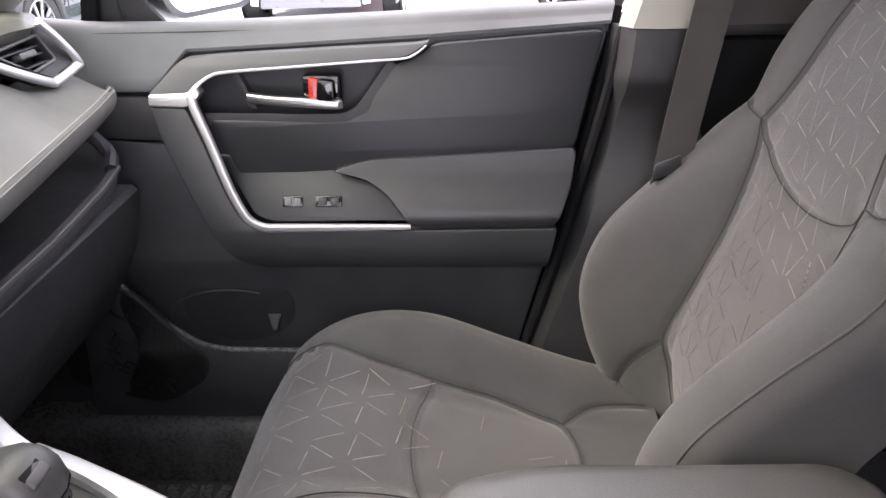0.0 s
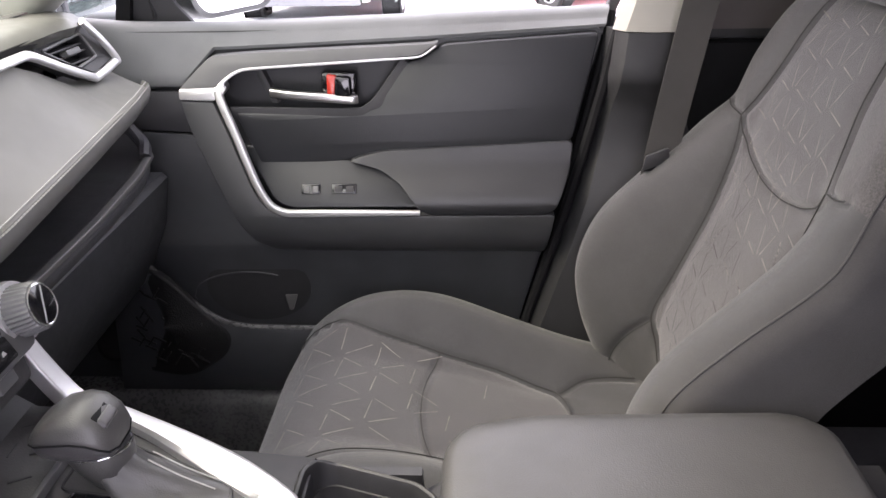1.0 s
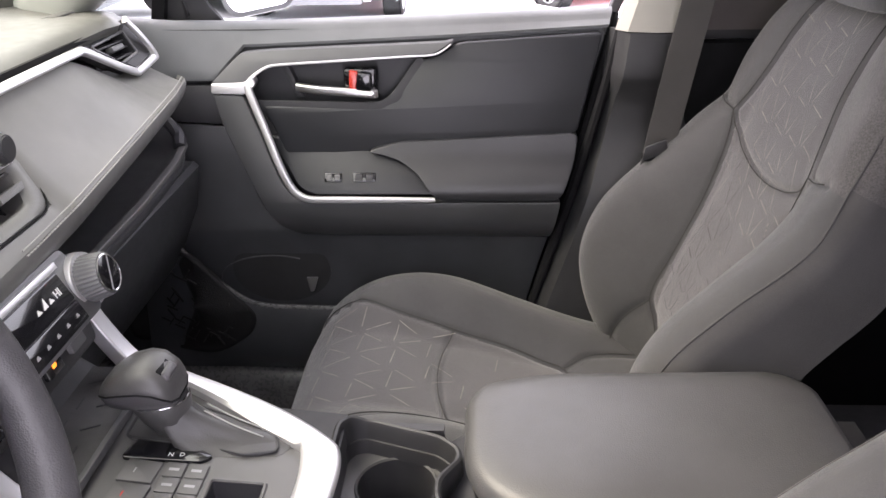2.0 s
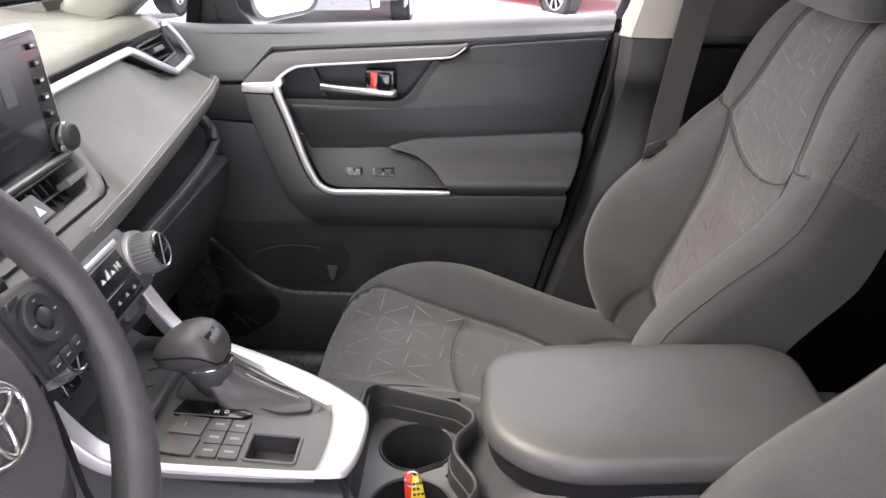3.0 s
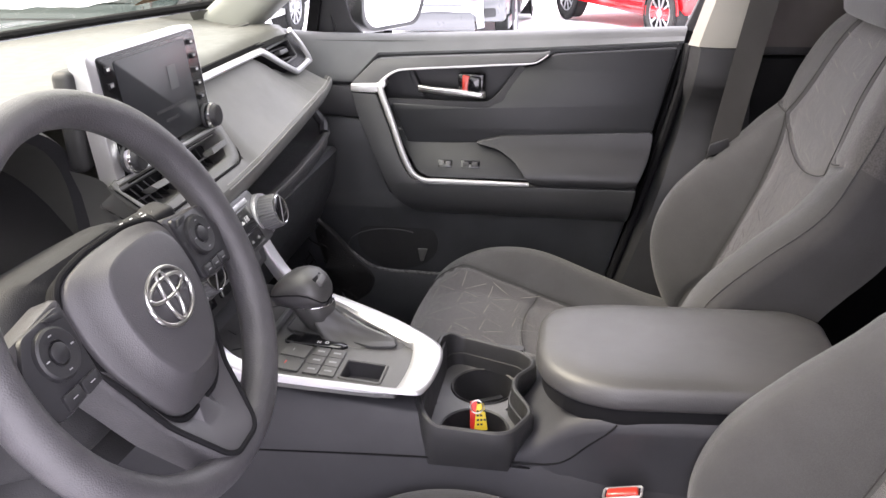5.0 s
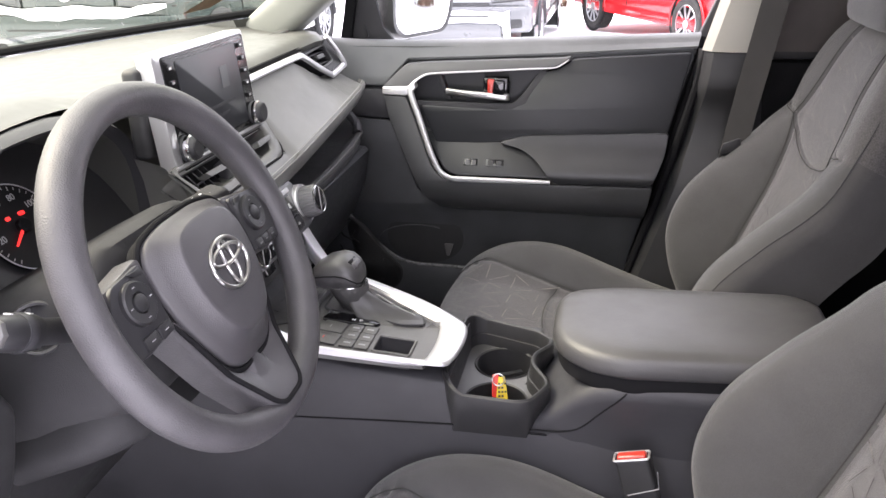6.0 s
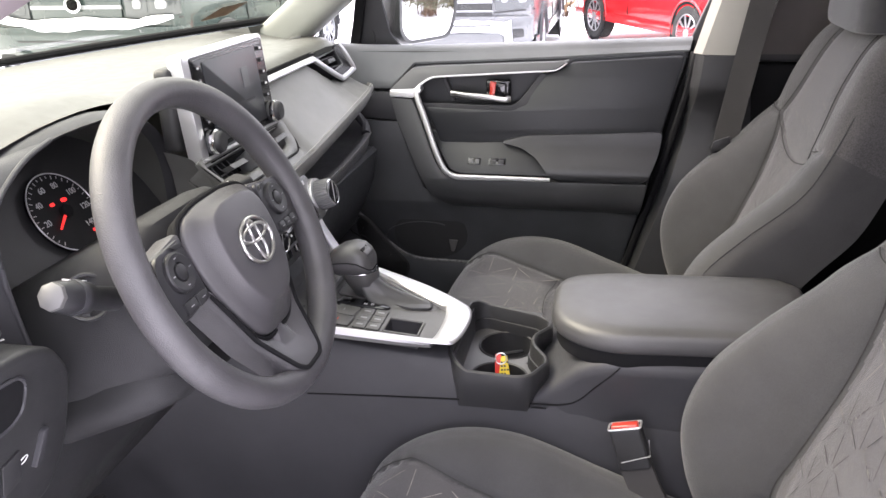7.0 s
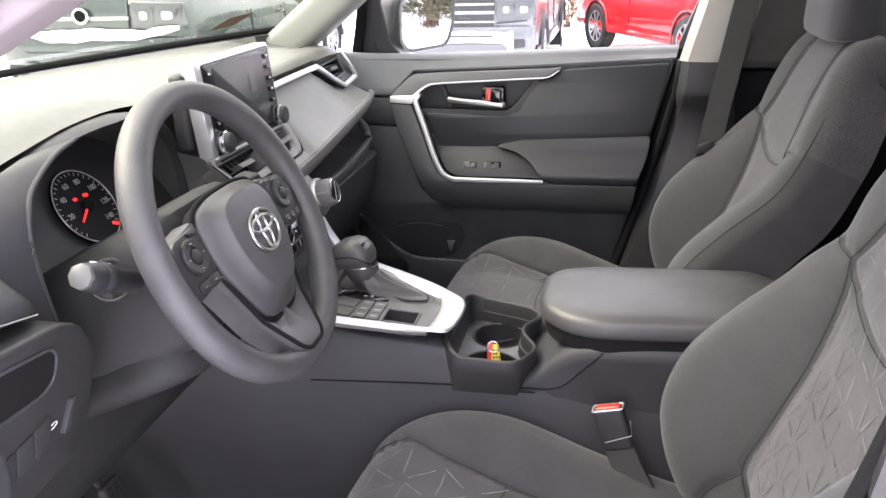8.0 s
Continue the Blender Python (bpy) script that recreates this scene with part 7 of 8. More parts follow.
def gear_shifter():
    t = thing("gear_shifter", "dark grey gear shifter with leather-look boot", "gear lever")
    # boot: low skirt running up to the collar, creased
    rows = []
    for k in range(11):
        u = k / 10
        cx, cy = -0.305 - 0.040 * u, 0.503 - 0.004 * u
        cz = 0.749 + 0.048 * (0.35 * u + 0.65 * u ** 2.2)
        rx, ry = 0.066 * (1 - u) ** 1.4 + 0.021, 0.021 * (1 - u) ** 1.4 + 0.020
        r = []
        for i in range(36):
            a = 2 * math.pi * i / 36
            f = 1 + 0.20 * math.sin(4 * a + 3 * u) * math.sin(math.pi * u) + 0.10 * math.sin(7 * a + 2 * u) * (1 - u) * u * 3
            r.append((cx + rx * f * math.cos(a) * (1.0 if math.cos(a) > 0 else 0.75), cy + ry * f * math.sin(a) + 0.012 * (1 - u) * (-math.cos(a)), cz))
        rows.append(r)
    part("boot", loft(rows), PAD_ARM, t, "wrinkled leather-look boot", 60)
    for dy in (-0.006, 0.006):
        part("boot_stitch", tube(smooth_path([(-0.245, 0.494 + dy, 0.762), (-0.275, 0.497 + dy, 0.774), (-0.305, 0.500 + dy, 0.790)], 6), 0.0008, 5), STITCH, t)
    part("collar", loft([[(-0.344 - 0.25 * (z - 0.772) + rx * math.cos(a), 0.499 + ry * math.sin(a), z) for a in [2 * math.pi * i / 28 for i in range(28)]] for rx, ry, z in ((0.016, 0.015, 0.760), (0.020, 0.018, 0.768), (0.0265, 0.0240, 0.782), (0.0315, 0.0275, 0.798), (0.0315, 0.0275, 0.8045))]), PAD_ARM, t)
    # handle: padded top over a smooth underside, parted by a seam
    st = ((-0.409, 0.005, 0.8150, 0.8125, 0.8095), (-0.404, 0.018, 0.8235, 0.8135, 0.8030), (-0.393, 0.0265, 0.8345, 0.8155, 0.7975), (-0.374, 0.0310, 0.8450, 0.8180, 0.7950), (-0.352, 0.0322, 0.8500, 0.8200, 0.7955), (-0.336, 0.0315, 0.8480, 0.8210, 0.7970), (-0.324, 0.0290, 0.8400, 0.8205, 0.7995), (-0.317, 0.0240, 0.8320, 0.8200, 0.8030), (-0.3135, 0.0120, 0.8250, 0.8190, 0.8090))
    st = [(-0.409 + (x + 0.409) * 0.87, hy, zt, zb + 0.66 * (zt - zb) - 0.010 * u / 8, zb) for u, (x, hy, zt, zs, zb) in enumerate(st)]
    tops, unders = [], []
    for x, hy, zt, zs, zb in st:
        up = [(1.0, zs + 0.0006), (1.015, zs + 0.003), (0.99, zs + 0.30 * (zt - zs)), (0.90, zs + 0.62 * (zt - zs)), (0.72, zs + 0.88 * (zt - zs)), (0.40, zt), (0.0, zt + 0.0006)]
        dn = [(0.975, zs), (0.985, zs - 0.0025), (0.95, zs - 0.35 * (zs - zb)), (0.80, zs - 0.72 * (zs - zb)), (0.5, zs - 0.95 * (zs - zb)), (0.0, zb)]
        tops.append([(x, 0.500 - hy * k, z) for k, z in up] + [(x, 0.500 + hy * k, z) for k, z in up[-2::-1]])
        unders.append([(x, 0.500 - hy * k, z) for k, z in dn] + [(x, 0.500 + hy * k, z) for k, z in dn[-2::-1]])
    h = part("handle", loft(unders), WPAD, t, "smooth dark underside of the shifter handle", 60)
    part("top_cover", loft(tops), PAD_ARM, h, "padded grained top of the handle", 60)
    part("handle_seam", tube([(x, 0.500 - hy * 1.0, zs) for x, hy, zt, zs, zb in st] + [(x, 0.500 + hy * 1.0, zs) for x, hy, zt, zs, zb in st[::-1]], 0.0012, 6, closed=True), BLACK, h)
    rb = Matrix.Translation((-0.3340, 0.496, 0.8392)) @ Matrix.Rotation(radians(42), 4, "Y")
    part("button_gap", moved(box(-0.0105, 0.0060, -0.0140, 0.0120, -0.008, -0.0002, 0.002, 2), rb), BLACK, h)
    part("release_button", moved(box(-0.0050, 0.0062, -0.0142, 0.0122, -0.007, 0.0014, 0.003, 3), rb), WPAD, h, "grey release button")
    part("handle_ring", tube([(-0.3525 + 0.0305 * math.cos(a), 0.500 + 0.0268 * math.sin(a), 0.8035) for a in [2 * math.pi * i / 28 for i in range(28)]], 0.0018, 6, closed=True), CHROME, h)
    base(t)


gear_shifter()


def key_fob():
    t = thing("key_tag", "red and yellow key tag lying in the cup holder", "key tag")
    m = Matrix.Translation((-0.108, 0.424, 0.692)) @ Matrix.Rotation(radians(12), 4, "Z") @ Matrix.Rotation(radians(62), 4, "X") @ Matrix.Scale(0.64, 4)
    part("red_tag", prism(fillet([(-0.018, -0.034), (0.006, -0.034), (0.004, 0.024), (-0.016, 0.026)], 0.006), 0.006, 0.0015, lambda a, b, c: m @ Vector((a, b, c - 0.008))), REDTAG, t, "red plastic tag")
    y = part("yellow_tag", prism(fillet([(-0.010, -0.034), (0.018, -0.034), (0.012, 0.022), (-0.002, 0.022)], 0.003), 0.004, 0.001, lambda a, b, c: m @ Vector((a, b, c))), YELLOW, t, "yellow plastic tag")
    for k in range(4):
        for j in range(3 if k % 2 else 2):
            part("unreadable_text", prism([(-0.004 + 0.007 * j, -0.024 + 0.009 * k), (0.001 + 0.007 * j, -0.024 + 0.009 * k), (0.001 + 0.007 * j, -0.020 + 0.009 * k), (-0.004 + 0.007 * j, -0.020 + 0.009 * k)], 0.0004, 0.0, lambda a, b, c: m @ Vector((a, b, c + 0.0041))), BLACKPRINT, y)
    part("fob_body", prism(fillet([(-0.015, -0.158), (0.015, -0.158), (0.014, -0.030), (-0.014, -0.030)], 0.008), 0.010, 0.003, lambda a, b, c: m @ Vector((a, b, c - 0.014))), GUNMETAL, t, "black key fob under the tags")
    part("key_ring", tube([m @ Vector((-0.003 + 0.013 * math.cos(a), 0.014 + 0.013 * math.sin(a), 0.006 + 0.003 * math.cos(a))) for a in [2 * math.pi * i / 28 for i in range(28)]], 0.0009, 6, closed=True), EMBLEM, t, "thin steel key ring")
    part("key_blade", moved(box(-0.014, 0.022, -0.004, 0.004, -0.001, 0.001, 0.0006), Matrix.Translation((-0.098, 0.436, 0.706)) @ Matrix.Rotation(0.5, 4, "Z")), BLACK, t)
    base(t)


key_fob()


def seat_belt_buckle():
    t = thing("belt_buckle", "black belt buckle with a red release button", "belt buckle")
    m = frame_at((0.082, 0.318, 0.652), (1, -0.12, 0.30), (-0.62, 0.10, 1)) @ Matrix.Scale(0.86, 4)
    part("case", prism(fillet([(-0.026, -0.055), (0.026, -0.055), (0.025, 0.022), (-0.025, 0.022)], 0.006), 0.020, 0.005, lambda a, b, c: m @ Vector((a, b, c - 0.010)), (), 3), PLASTIC_LOW, t)
    part("rim", tube([m @ Vector((p[0], 0.0235, p[1])) for p in fillet([(-0.026, -0.011), (0.026, -0.011), (0.026, 0.011), (-0.026, 0.011)], 0.004)], 0.0016, 6, closed=True), SILVER, t)
    part("release_button", moved(box(-0.022, 0.022, 0.010, 0.028, -0.008, 0.008, 0.004, 3), m), RED, t, "bright red release button")
    part("strap", sweep([m @ Vector((0, -0.05, 0)), m @ Vector((0.006, -0.10, 0)), m @ Vector((0.02, -0.16, 0))], [(-0.022, -0.004), (0.022, -0.004), (0.022, 0.004), (-0.022, 0.004)], up=(0, 1, 0.2)), WEBBING, t)
    part("wire", tube([m @ Vector(p) for p in ((-0.018, -0.036, 0.012), (0.030, -0.028, 0.012), (0.034, 0.0, 0.010))], 0.0008, 5), DIMPRINT, t)
    base(t)


seat_belt_buckle()


def seat_belt():
    t = thing("seat_belt", "dark grey seat belt hanging beside the pillar", "seat belt")
    part("webbing", sweep(smooth_path([(0.225, 1.06, 0.36), (0.235, 1.062, 0.60), (0.262, 1.064, 0.85), (0.300, 1.066, 1.10), (0.345, 1.05, 1.38)], 6), [(-0.024, -0.0008), (0.024, -0.0008), (0.024, 0.0008), (-0.024, 0.0008)], up=(0, -1, 0)), WEBBING, t)
    part("latch_plate", prism(fillet([(-0.020, -0.010), (0.020, -0.010), (0.016, 0.012), (-0.016, 0.012)], 0.003), 0.004, 0.001, lambda a, b, c: (0.258 + a, 1.055 - c, 0.885 + b + a * 0.4)), GUNMETAL, t, "dark metal latch plate")
    part("latch_grip", box(0.238, 0.262, 1.052, 1.066, 0.866, 0.878, 0.004), BLACK, t)
    base(t)


seat_belt()


def floor_mat(y0, y1, name):
    t = thing("floor_mat", "black ribbed rubber floor mat on the carpet", "floor mat")
    part("sheet", prism(fillet([(-0.80, y0), (-0.27, y0), (-0.27, y1), (-0.80, y1)], 0.04), 0.010, 0.004, lambda a, b, c: (a, b, FLOOR_Z + c)), RUBBER, t)
    part("edge", tube([(p[0], p[1], FLOOR_Z + 0.011) for p in fillet([(-0.79, y0 + 0.01), (-0.28, y0 + 0.01), (-0.28, y1 - 0.01), (-0.79, y1 - 0.01)], 0.04)], 0.006, 6, closed=True), RUBBER, t)
    for k in range(6):
        part("unreadable_embossing", moved(box(-0.009, 0.009, -0.020, 0.020, 0, 0.003, 0.001), Matrix.Translation((-0.565 + 0.028 * k, y1 - 0.065, FLOOR_Z + 0.0145)) @ Matrix.Rotation(0.25 * (-1) ** k, 4, "Z")), SILLP, t)
    for k in range(9):
        part("rib", box(-0.74 + 0.05 * k, -0.72 + 0.05 * k, y0 + 0.06, y1 - 0.06, FLOOR_Z + 0.010, FLOOR_Z + 0.014, 0.001), RUBBER, t)
    base(t)


floor_mat(0.66, 1.11, "passenger")
floor_mat(-0.14, 0.32, "driver")


def pedals():
    t = thing("accelerator_pedal", "black ribbed accelerator pedal above the floor", "pedal")
    m = frame_at((-0.70, 0.235, 0.43), (0, 1, 0), (-0.45, 0, 1))
    p = part("pad", prism(fillet([(-0.026, -0.075), (0.026, -0.075), (0.024, 0.075), (-0.024, 0.075)], 0.01), 0.012, 0.003, lambda a, b, c: m @ Vector((a, b, c))), RUBBER, t)
    for k in range(5):
        part("rib", prism([(-0.02 + 0.0085 * k, -0.07), (-0.016 + 0.0085 * k, -0.07), (-0.016 + 0.0085 * k, 0.07), (-0.02 + 0.0085 * k, 0.07)], 0.003, 0.0, lambda a, b, c: m @ Vector((a, b, c + 0.012))), PLASTIC, p)
    part("arm", tube([m @ Vector((0, 0.05, -0.005)), m @ Vector((0, 0.20, -0.06)), m @ Vector((0, 0.28, -0.10))], 0.007), PLASTIC_LOW, t)
    base(t)
    t = thing("brake_pedal", "black rubber brake pedal above the floor", "pedal")
    m = frame_at((-0.66, 0.09, 0.47), (0, 1, 0), (-0.45, 0, 1))
    part("pad", prism(fillet([(-0.06, -0.028), (0.06, -0.028), (0.06, 0.028), (-0.06, 0.028)], 0.01), 0.012, 0.003, lambda a, b, c: m @ Vector((a, b, c))), RUBBER, t)
    part("arm", tube([m @ Vector((0, 0.0, -0.003)), m @ Vector((0, 0.2, -0.05)), m @ Vector((0, 0.30, -0.10))], 0.008), PLASTIC_LOW, t)
    base(t)


pedals()


# ---- outside: snowy car park ----
def ground_z(x, y):
    return -0.036 * max(0.0, y - 2.0)


def ground():
    bm = bmesh.new()
    n = 70
    xs = np.concatenate([-np.geomspace(400, 1.2, n // 2), [0], np.geomspace(1.2, 400, n // 2)])
    vs = [[bm.verts.new((x, y, ground_z(x, min(y, 40)) + 0.05 * noise.noise((x * 0.35, y * 0.35, 0)) * (abs(y) > 2.5 or abs(x) > 3.5))) for y in xs] for x in xs]
    for i in range(len(xs) - 1):
        for j in range(len(xs) - 1):
            bm.faces.new((vs[i][j], vs[i + 1][j], vs[i + 1][j + 1], vs[i][j + 1]))
    tagged(finish("ground", bm, SNOW), "snow-covered car park ground", "snow", kind="structure")


ground()
TYRE = mat("black_tyre", (0.02, 0.02, 0.02), 0.85, grain=0.3, grain_size=200)
RIM = mat("alloy_rim", (0.55, 0.55, 0.57), 0.3, metal=0.9, vary=0.03)
TINT = mat("dark_car_glass", (0.02, 0.025, 0.028), 0.06, vary=0.1, rough_vary=0.02, coat=0.5)
LAMP = mat("headlamp_lens", (0.055, 0.060, 0.064), 0.15, vary=0.05, coat=0.5)
BAR = mat("dull_bright_trim", (0.28, 0.285, 0.30), 0.4, vary=0.1)
GRILLE = mat("black_grille", (0.02, 0.02, 0.022), 0.4)


def car_wheel(parent, m, r=0.34):
    w = part("wheel", lathe([(r * 0.64, -0.11), (r * 0.92, -0.115), (r, -0.09), (r, 0.09), (r * 0.92, 0.115), (r * 0.70, 0.112), (r * 0.66, 0.09)], m, 40, caps=False), TYRE, parent, "black tyre")
    part("rim", lathe([(r * 0.70, 0.105), (r * 0.66, 0.112), (r * 0.64, 0.085), (r * 0.63, 0.03)], m, 40, caps=False), RIM, w, "silver alloy rim")
    part("rim_back", lathe([(r * 0.64, 0.03), (0, 0.028)], m, 40), TYRE, w)
    for k in range(10):
        part("spoke", moved(prism([(0.03, -0.016), (r * 0.66, -0.024), (r * 0.66, 0.010), (0.03, 0.012)], 0.03, 0.004, lambda a, b, c: (a, b, 0.075 + c)), m @ Matrix.Rotation(2 * math.pi * k / 10, 4, "Z")), RIM, w)
    part("hub", lathe([(0.06, 0.08), (0.055, 0.115), (0.0, 0.118)], m, 20), RIM, w)


def truck_front(t, paint, m, L, snowy):
    """Blunt truck nose: grille, lamps, bumper and the snow clinging to it."""
    dz = 0.11 if snowy else 0.0

    def nose(out):
        return lambda a, b, c: m @ Vector((L - 0.06 + out + c - 0.7 * max(0, abs(a) - 0.80), a, b))

    cuts = (("a", [-0.8, -0.6, -0.42, -0.2, 0.0, 0.2, 0.42, 0.6, 0.8]),)
    g = part("grille", prism(fillet([(-0.42, 0.68 + dz), (0.40, 0.68 + dz), (0.43, 1.08 + dz), (-0.43, 1.08 + dz)], 0.03), 0.03, 0.008, nose(0.0), cuts), paint if snowy else GRILLE, t, "dark grille with pale bars")
    for z, h in (((0.855, 0.035),) if snowy else ((0.745, 0.022), (0.845, 0.036), (0.945, 0.026), (1.03, 0.026))):
        part("grille_bar", prism(fillet([(-0.42, z + dz), (0.42, z + dz), (0.42, z + dz + h), (-0.42, z + dz + h)], 0.006), 0.022, 0.006, nose(0.025), cuts), BAR, g, "pale grille bar")
    if snowy:
        part("badge", lathe([(0.075, 0.0), (0.075, 0.012), (0.055, 0.014), (0.055, 0.0)], m @ Matrix.Translation((L + 0.005, 0, 0.90 + dz)) @ Matrix.Rotation(radians(90), 4, "Y"), 28), CHROME, g, "plain chrome badge ring")
    for s in (-1, 1):
        ring = fillet([(s * 0.445, 0.755 + dz), (s * 0.90, 0.795 + dz), (s * 0.90, 1.00 + dz), (s * 0.445, 1.02 + dz)], 0.03)
        lamp = part("headlamp", prism(ring, 0.03, 0.01, nose(0.0), cuts), LAMP, t, "clear headlamp in a grey surround")
        for a0, a1 in ((0.475, 0.65), (0.675, 0.87)):
            part("lamp_bowl", prism(fillet([(s * a0, 0.80 + dz), (s * a1, 0.815 + dz), (s * a1, 0.975 + dz), (s * a0, 0.985 + dz)], 0.03), 0.008, 0.003, nose(0.028), cuts), LAMP, lamp, "grey reflector")
            part("bulb", prism(fillet([(s * (a0 + 0.05), 0.85 + dz), (s * (a1 - 0.05), 0.855 + dz), (s * (a1 - 0.05), 0.93 + dz), (s * (a0 + 0.05), 0.935 + dz)], 0.03), 0.012, 0.004, nose(0.036), cuts), BAR, lamp)
        part("lamp_gap", prism(fillet([(s * 0.43, 0.725 + dz), (s * 0.91, 0.765 + dz), (s * 0.91, 0.782 + dz), (s * 0.43, 0.742 + dz)], 0.004), 0.008, 0.0, nose(0.0), cuts), GRILLE, t)
        part("fog_lamp", prism(fillet([(s * 0.62, 0.44), (s * 0.80, 0.46), (s * 0.79, 0.56), (s * 0.64, 0.55)], 0.03), 0.01, 0.004, nose(0.045), cuts), GRILLE, t, "round fog lamp")
    b = part("bumper", prism(fillet([(-0.90, 0.40 + 1.9 * dz), (0.90, 0.40 + 1.9 * dz), (0.91, 0.70 + dz), (-0.91, 0.70 + dz)], 0.05), 0.06, 0.025, nose(-0.01), cuts), paint, t)
    if not snowy:
        part("skid_plate", prism(fillet([(-0.56, 0.30), (0.56, 0.30), (0.54, 0.50), (-0.54, 0.50)], 0.03), 0.02, 0.008, nose(0.05), cuts), SILVER_PAINT, b, "plain grey lower panel")
        part("bumper_slot", prism(fillet([(-0.40, 0.585), (0.40, 0.585), (0.42, 0.603), (-0.42, 0.603)], 0.006), 0.012, 0.0, nose(0.085), cuts), GRILLE, b)
    else:
        part("bumper_slot", prism(fillet([(-0.6, 0.665), (0.6, 0.665), (0.6, 0.678), (-0.6, 0.678)], 0.004), 0.012, 0.0, nose(0.045), cuts), GRILLE, b)
    # snow packed along the bumper, hanging at its ends
    top = [(-0.86 + 1.72 * i / 24) for i in range(25)]
    hi = 0.645 if not snowy else 0.885
    lo = 0.515 if not snowy else 0.775
    edge = [(a, hi + 0.010 * math.sin(7 * a + 1) + 0.006 * math.sin(19 * a) + (0.02 if abs(a) > 0.6 else 0)) for a in top if abs(a) < 0.66 or snowy]
    if snowy:
        low = [(a, lo + 0.07 * max(0, abs(a) - 0.35) / 0.4 + 0.012 * math.sin(8 * a) + 0.006 * math.sin(23 * a)) for a in reversed(top)]
    else:
        low = [(0.66, 0.34), (0.58, 0.33), (0.57, 0.47)] + [(a, lo + 0.006 * math.sin(11 * a)) for a in reversed(top) if abs(a) < 0.52] + [(-0.57, 0.47), (-0.58, 0.33), (-0.66, 0.34)]
    part("snow_cap", prism(edge + low, 0.035, 0.012, nose(0.055), cuts), SNOW, t, "snow clinging to the bumper")


def parked_car(label, paint, m, tall=1.70, length=4.6, tail=0.95, pickup=False, snowy=False):
    """A parked car: x along its length (front at +x), y across; placed by m."""
    t = thing("parked_car", label, "car")
    W, L = 0.93, length / 2
    sill, belt = 0.30, 1.02 + (0.10 if pickup else 0)
    hood = 1.02 + (0.14 if pickup else 0)
    # side profile stations: x, lower z, upper z, half width
    st = [(-L, 0.45, 0.98, 0.78), (-L + 0.08, 0.36, 1.05, 0.88), (-L + 0.4, 0.32, belt + 0.02, W), (-1.0, 0.30, belt, W), (0.0, 0.29, belt, W), (0.9, 0.30, belt - 0.01, W), (1.3, 0.32, hood, W), (L - 0.25, 0.34, hood - 0.10, 0.90), (L - 0.06, 0.36, hood - 0.20, 0.84), (L, 0.42, hood - 0.32, 0.74)]
    if pickup:
        st[-3:] = [(L - 0.35, 0.36, hood + 0.02, 0.93), (L - 0.14, 0.40, hood - 0.02, 0.91), (L - 0.06, 0.46, hood - 0.08, 0.86)]
    rows = []
    for x, z0, z1, w in st:
        rows.append([m @ Vector(p) for p in ((x, -w + 0.10, z0), (x, -w + 0.02, z0 + 0.08), (x, -w, (z0 + z1) / 2 - 0.05), (x, -w + 0.012, (z0 + z1) / 2 + 0.12), (x, -w + 0.05, z1 - 0.06), (x, -w + 0.13, z1), (x, 0, z1 + 0.03), (x, w - 0.13, z1), (x, w - 0.05, z1 - 0.06), (x, w - 0.012, (z0 + z1) / 2 + 0.12), (x, w, (z0 + z1) / 2 - 0.05), (x, w - 0.02, z0 + 0.08), (x, w - 0.10, z0))])
    part("body", loft(rows), paint, t, "", 50)
    cabin = [(-L + 0.25, -L + 0.55), (0.95, 0.35)] if not pickup else [(-0.9, -0.75), (1.05, 0.45)]
    (b0, t0), (b1, t1) = cabin
    rows = [[m @ Vector(p) for p in ((b0, -0.80, belt), (b1, -0.80, belt), (b1 + 0.08, 0, belt), (b1, 0.80, belt), (b0, 0.80, belt))],
            [m @ Vector(p) for p in ((t0, -0.64, tall - 0.06), (t1, -0.64, tall - 0.06), (t1 + 0.06, 0, tall - 0.04), (t1, 0.64, tall - 0.06), (t0, 0.64, tall - 0.06))]]
    part("cabin_glass", loft(rows), TINT, t, "dark windows")
    rows = [[m @ Vector(p) for p in ((t0 - 0.03, -0.64 * k, z), (t1 + 0.02, -0.64 * k, z), (t1 + 0.08, 0, z + 0.02), (t1 + 0.02, 0.64 * k, z), (t0 - 0.03, 0.64 * k, z))] for k, z in ((1.04, tall - 0.09), (1.04, tall - 0.05), (0.85, tall))]
    part("roof", loft(rows), paint, t)
    for s in (-1, 1):
        for xb, xt in ((b1, t1), (0.0, 0.0), (b0, t0)):
            part("pillar", tube([m @ Vector((xb, s * 0.81, belt)), m @ Vector((xt, s * 0.65, tall - 0.07))], 0.035, 8), paint, t)
        part("sill_cladding", prism([(-L + 0.2, 0.28), (L - 0.2, 0.30), (L - 0.2, 0.44), (-L + 0.2, 0.42)], 0.02, 0.01, lambda a, b, c: m @ Vector((a, s * (W - 0.015 + c), b))), paint, t)
        part("door_line", tube([m @ Vector((0.05, s * (W + 0.002), 0.45)), m @ Vector((0.05, s * (W - 0.01), 0.95))], 0.006, 5), BLACK, t)
        part("door_line", tube([m @ Vector((0.98, s * (W + 0.002), 0.45)), m @ Vector((0.98, s * (W - 0.01), 0.95))], 0.006, 5), BLACK, t)
        part("door_handle", prism(fillet([(0.12, 0.86), (0.30, 0.86), (0.30, 0.89), (0.12, 0.89)], 0.01), 0.02, 0.006, lambda a, b, c: m @ Vector((a, s * (W - 0.005 + c), b))), paint, t)
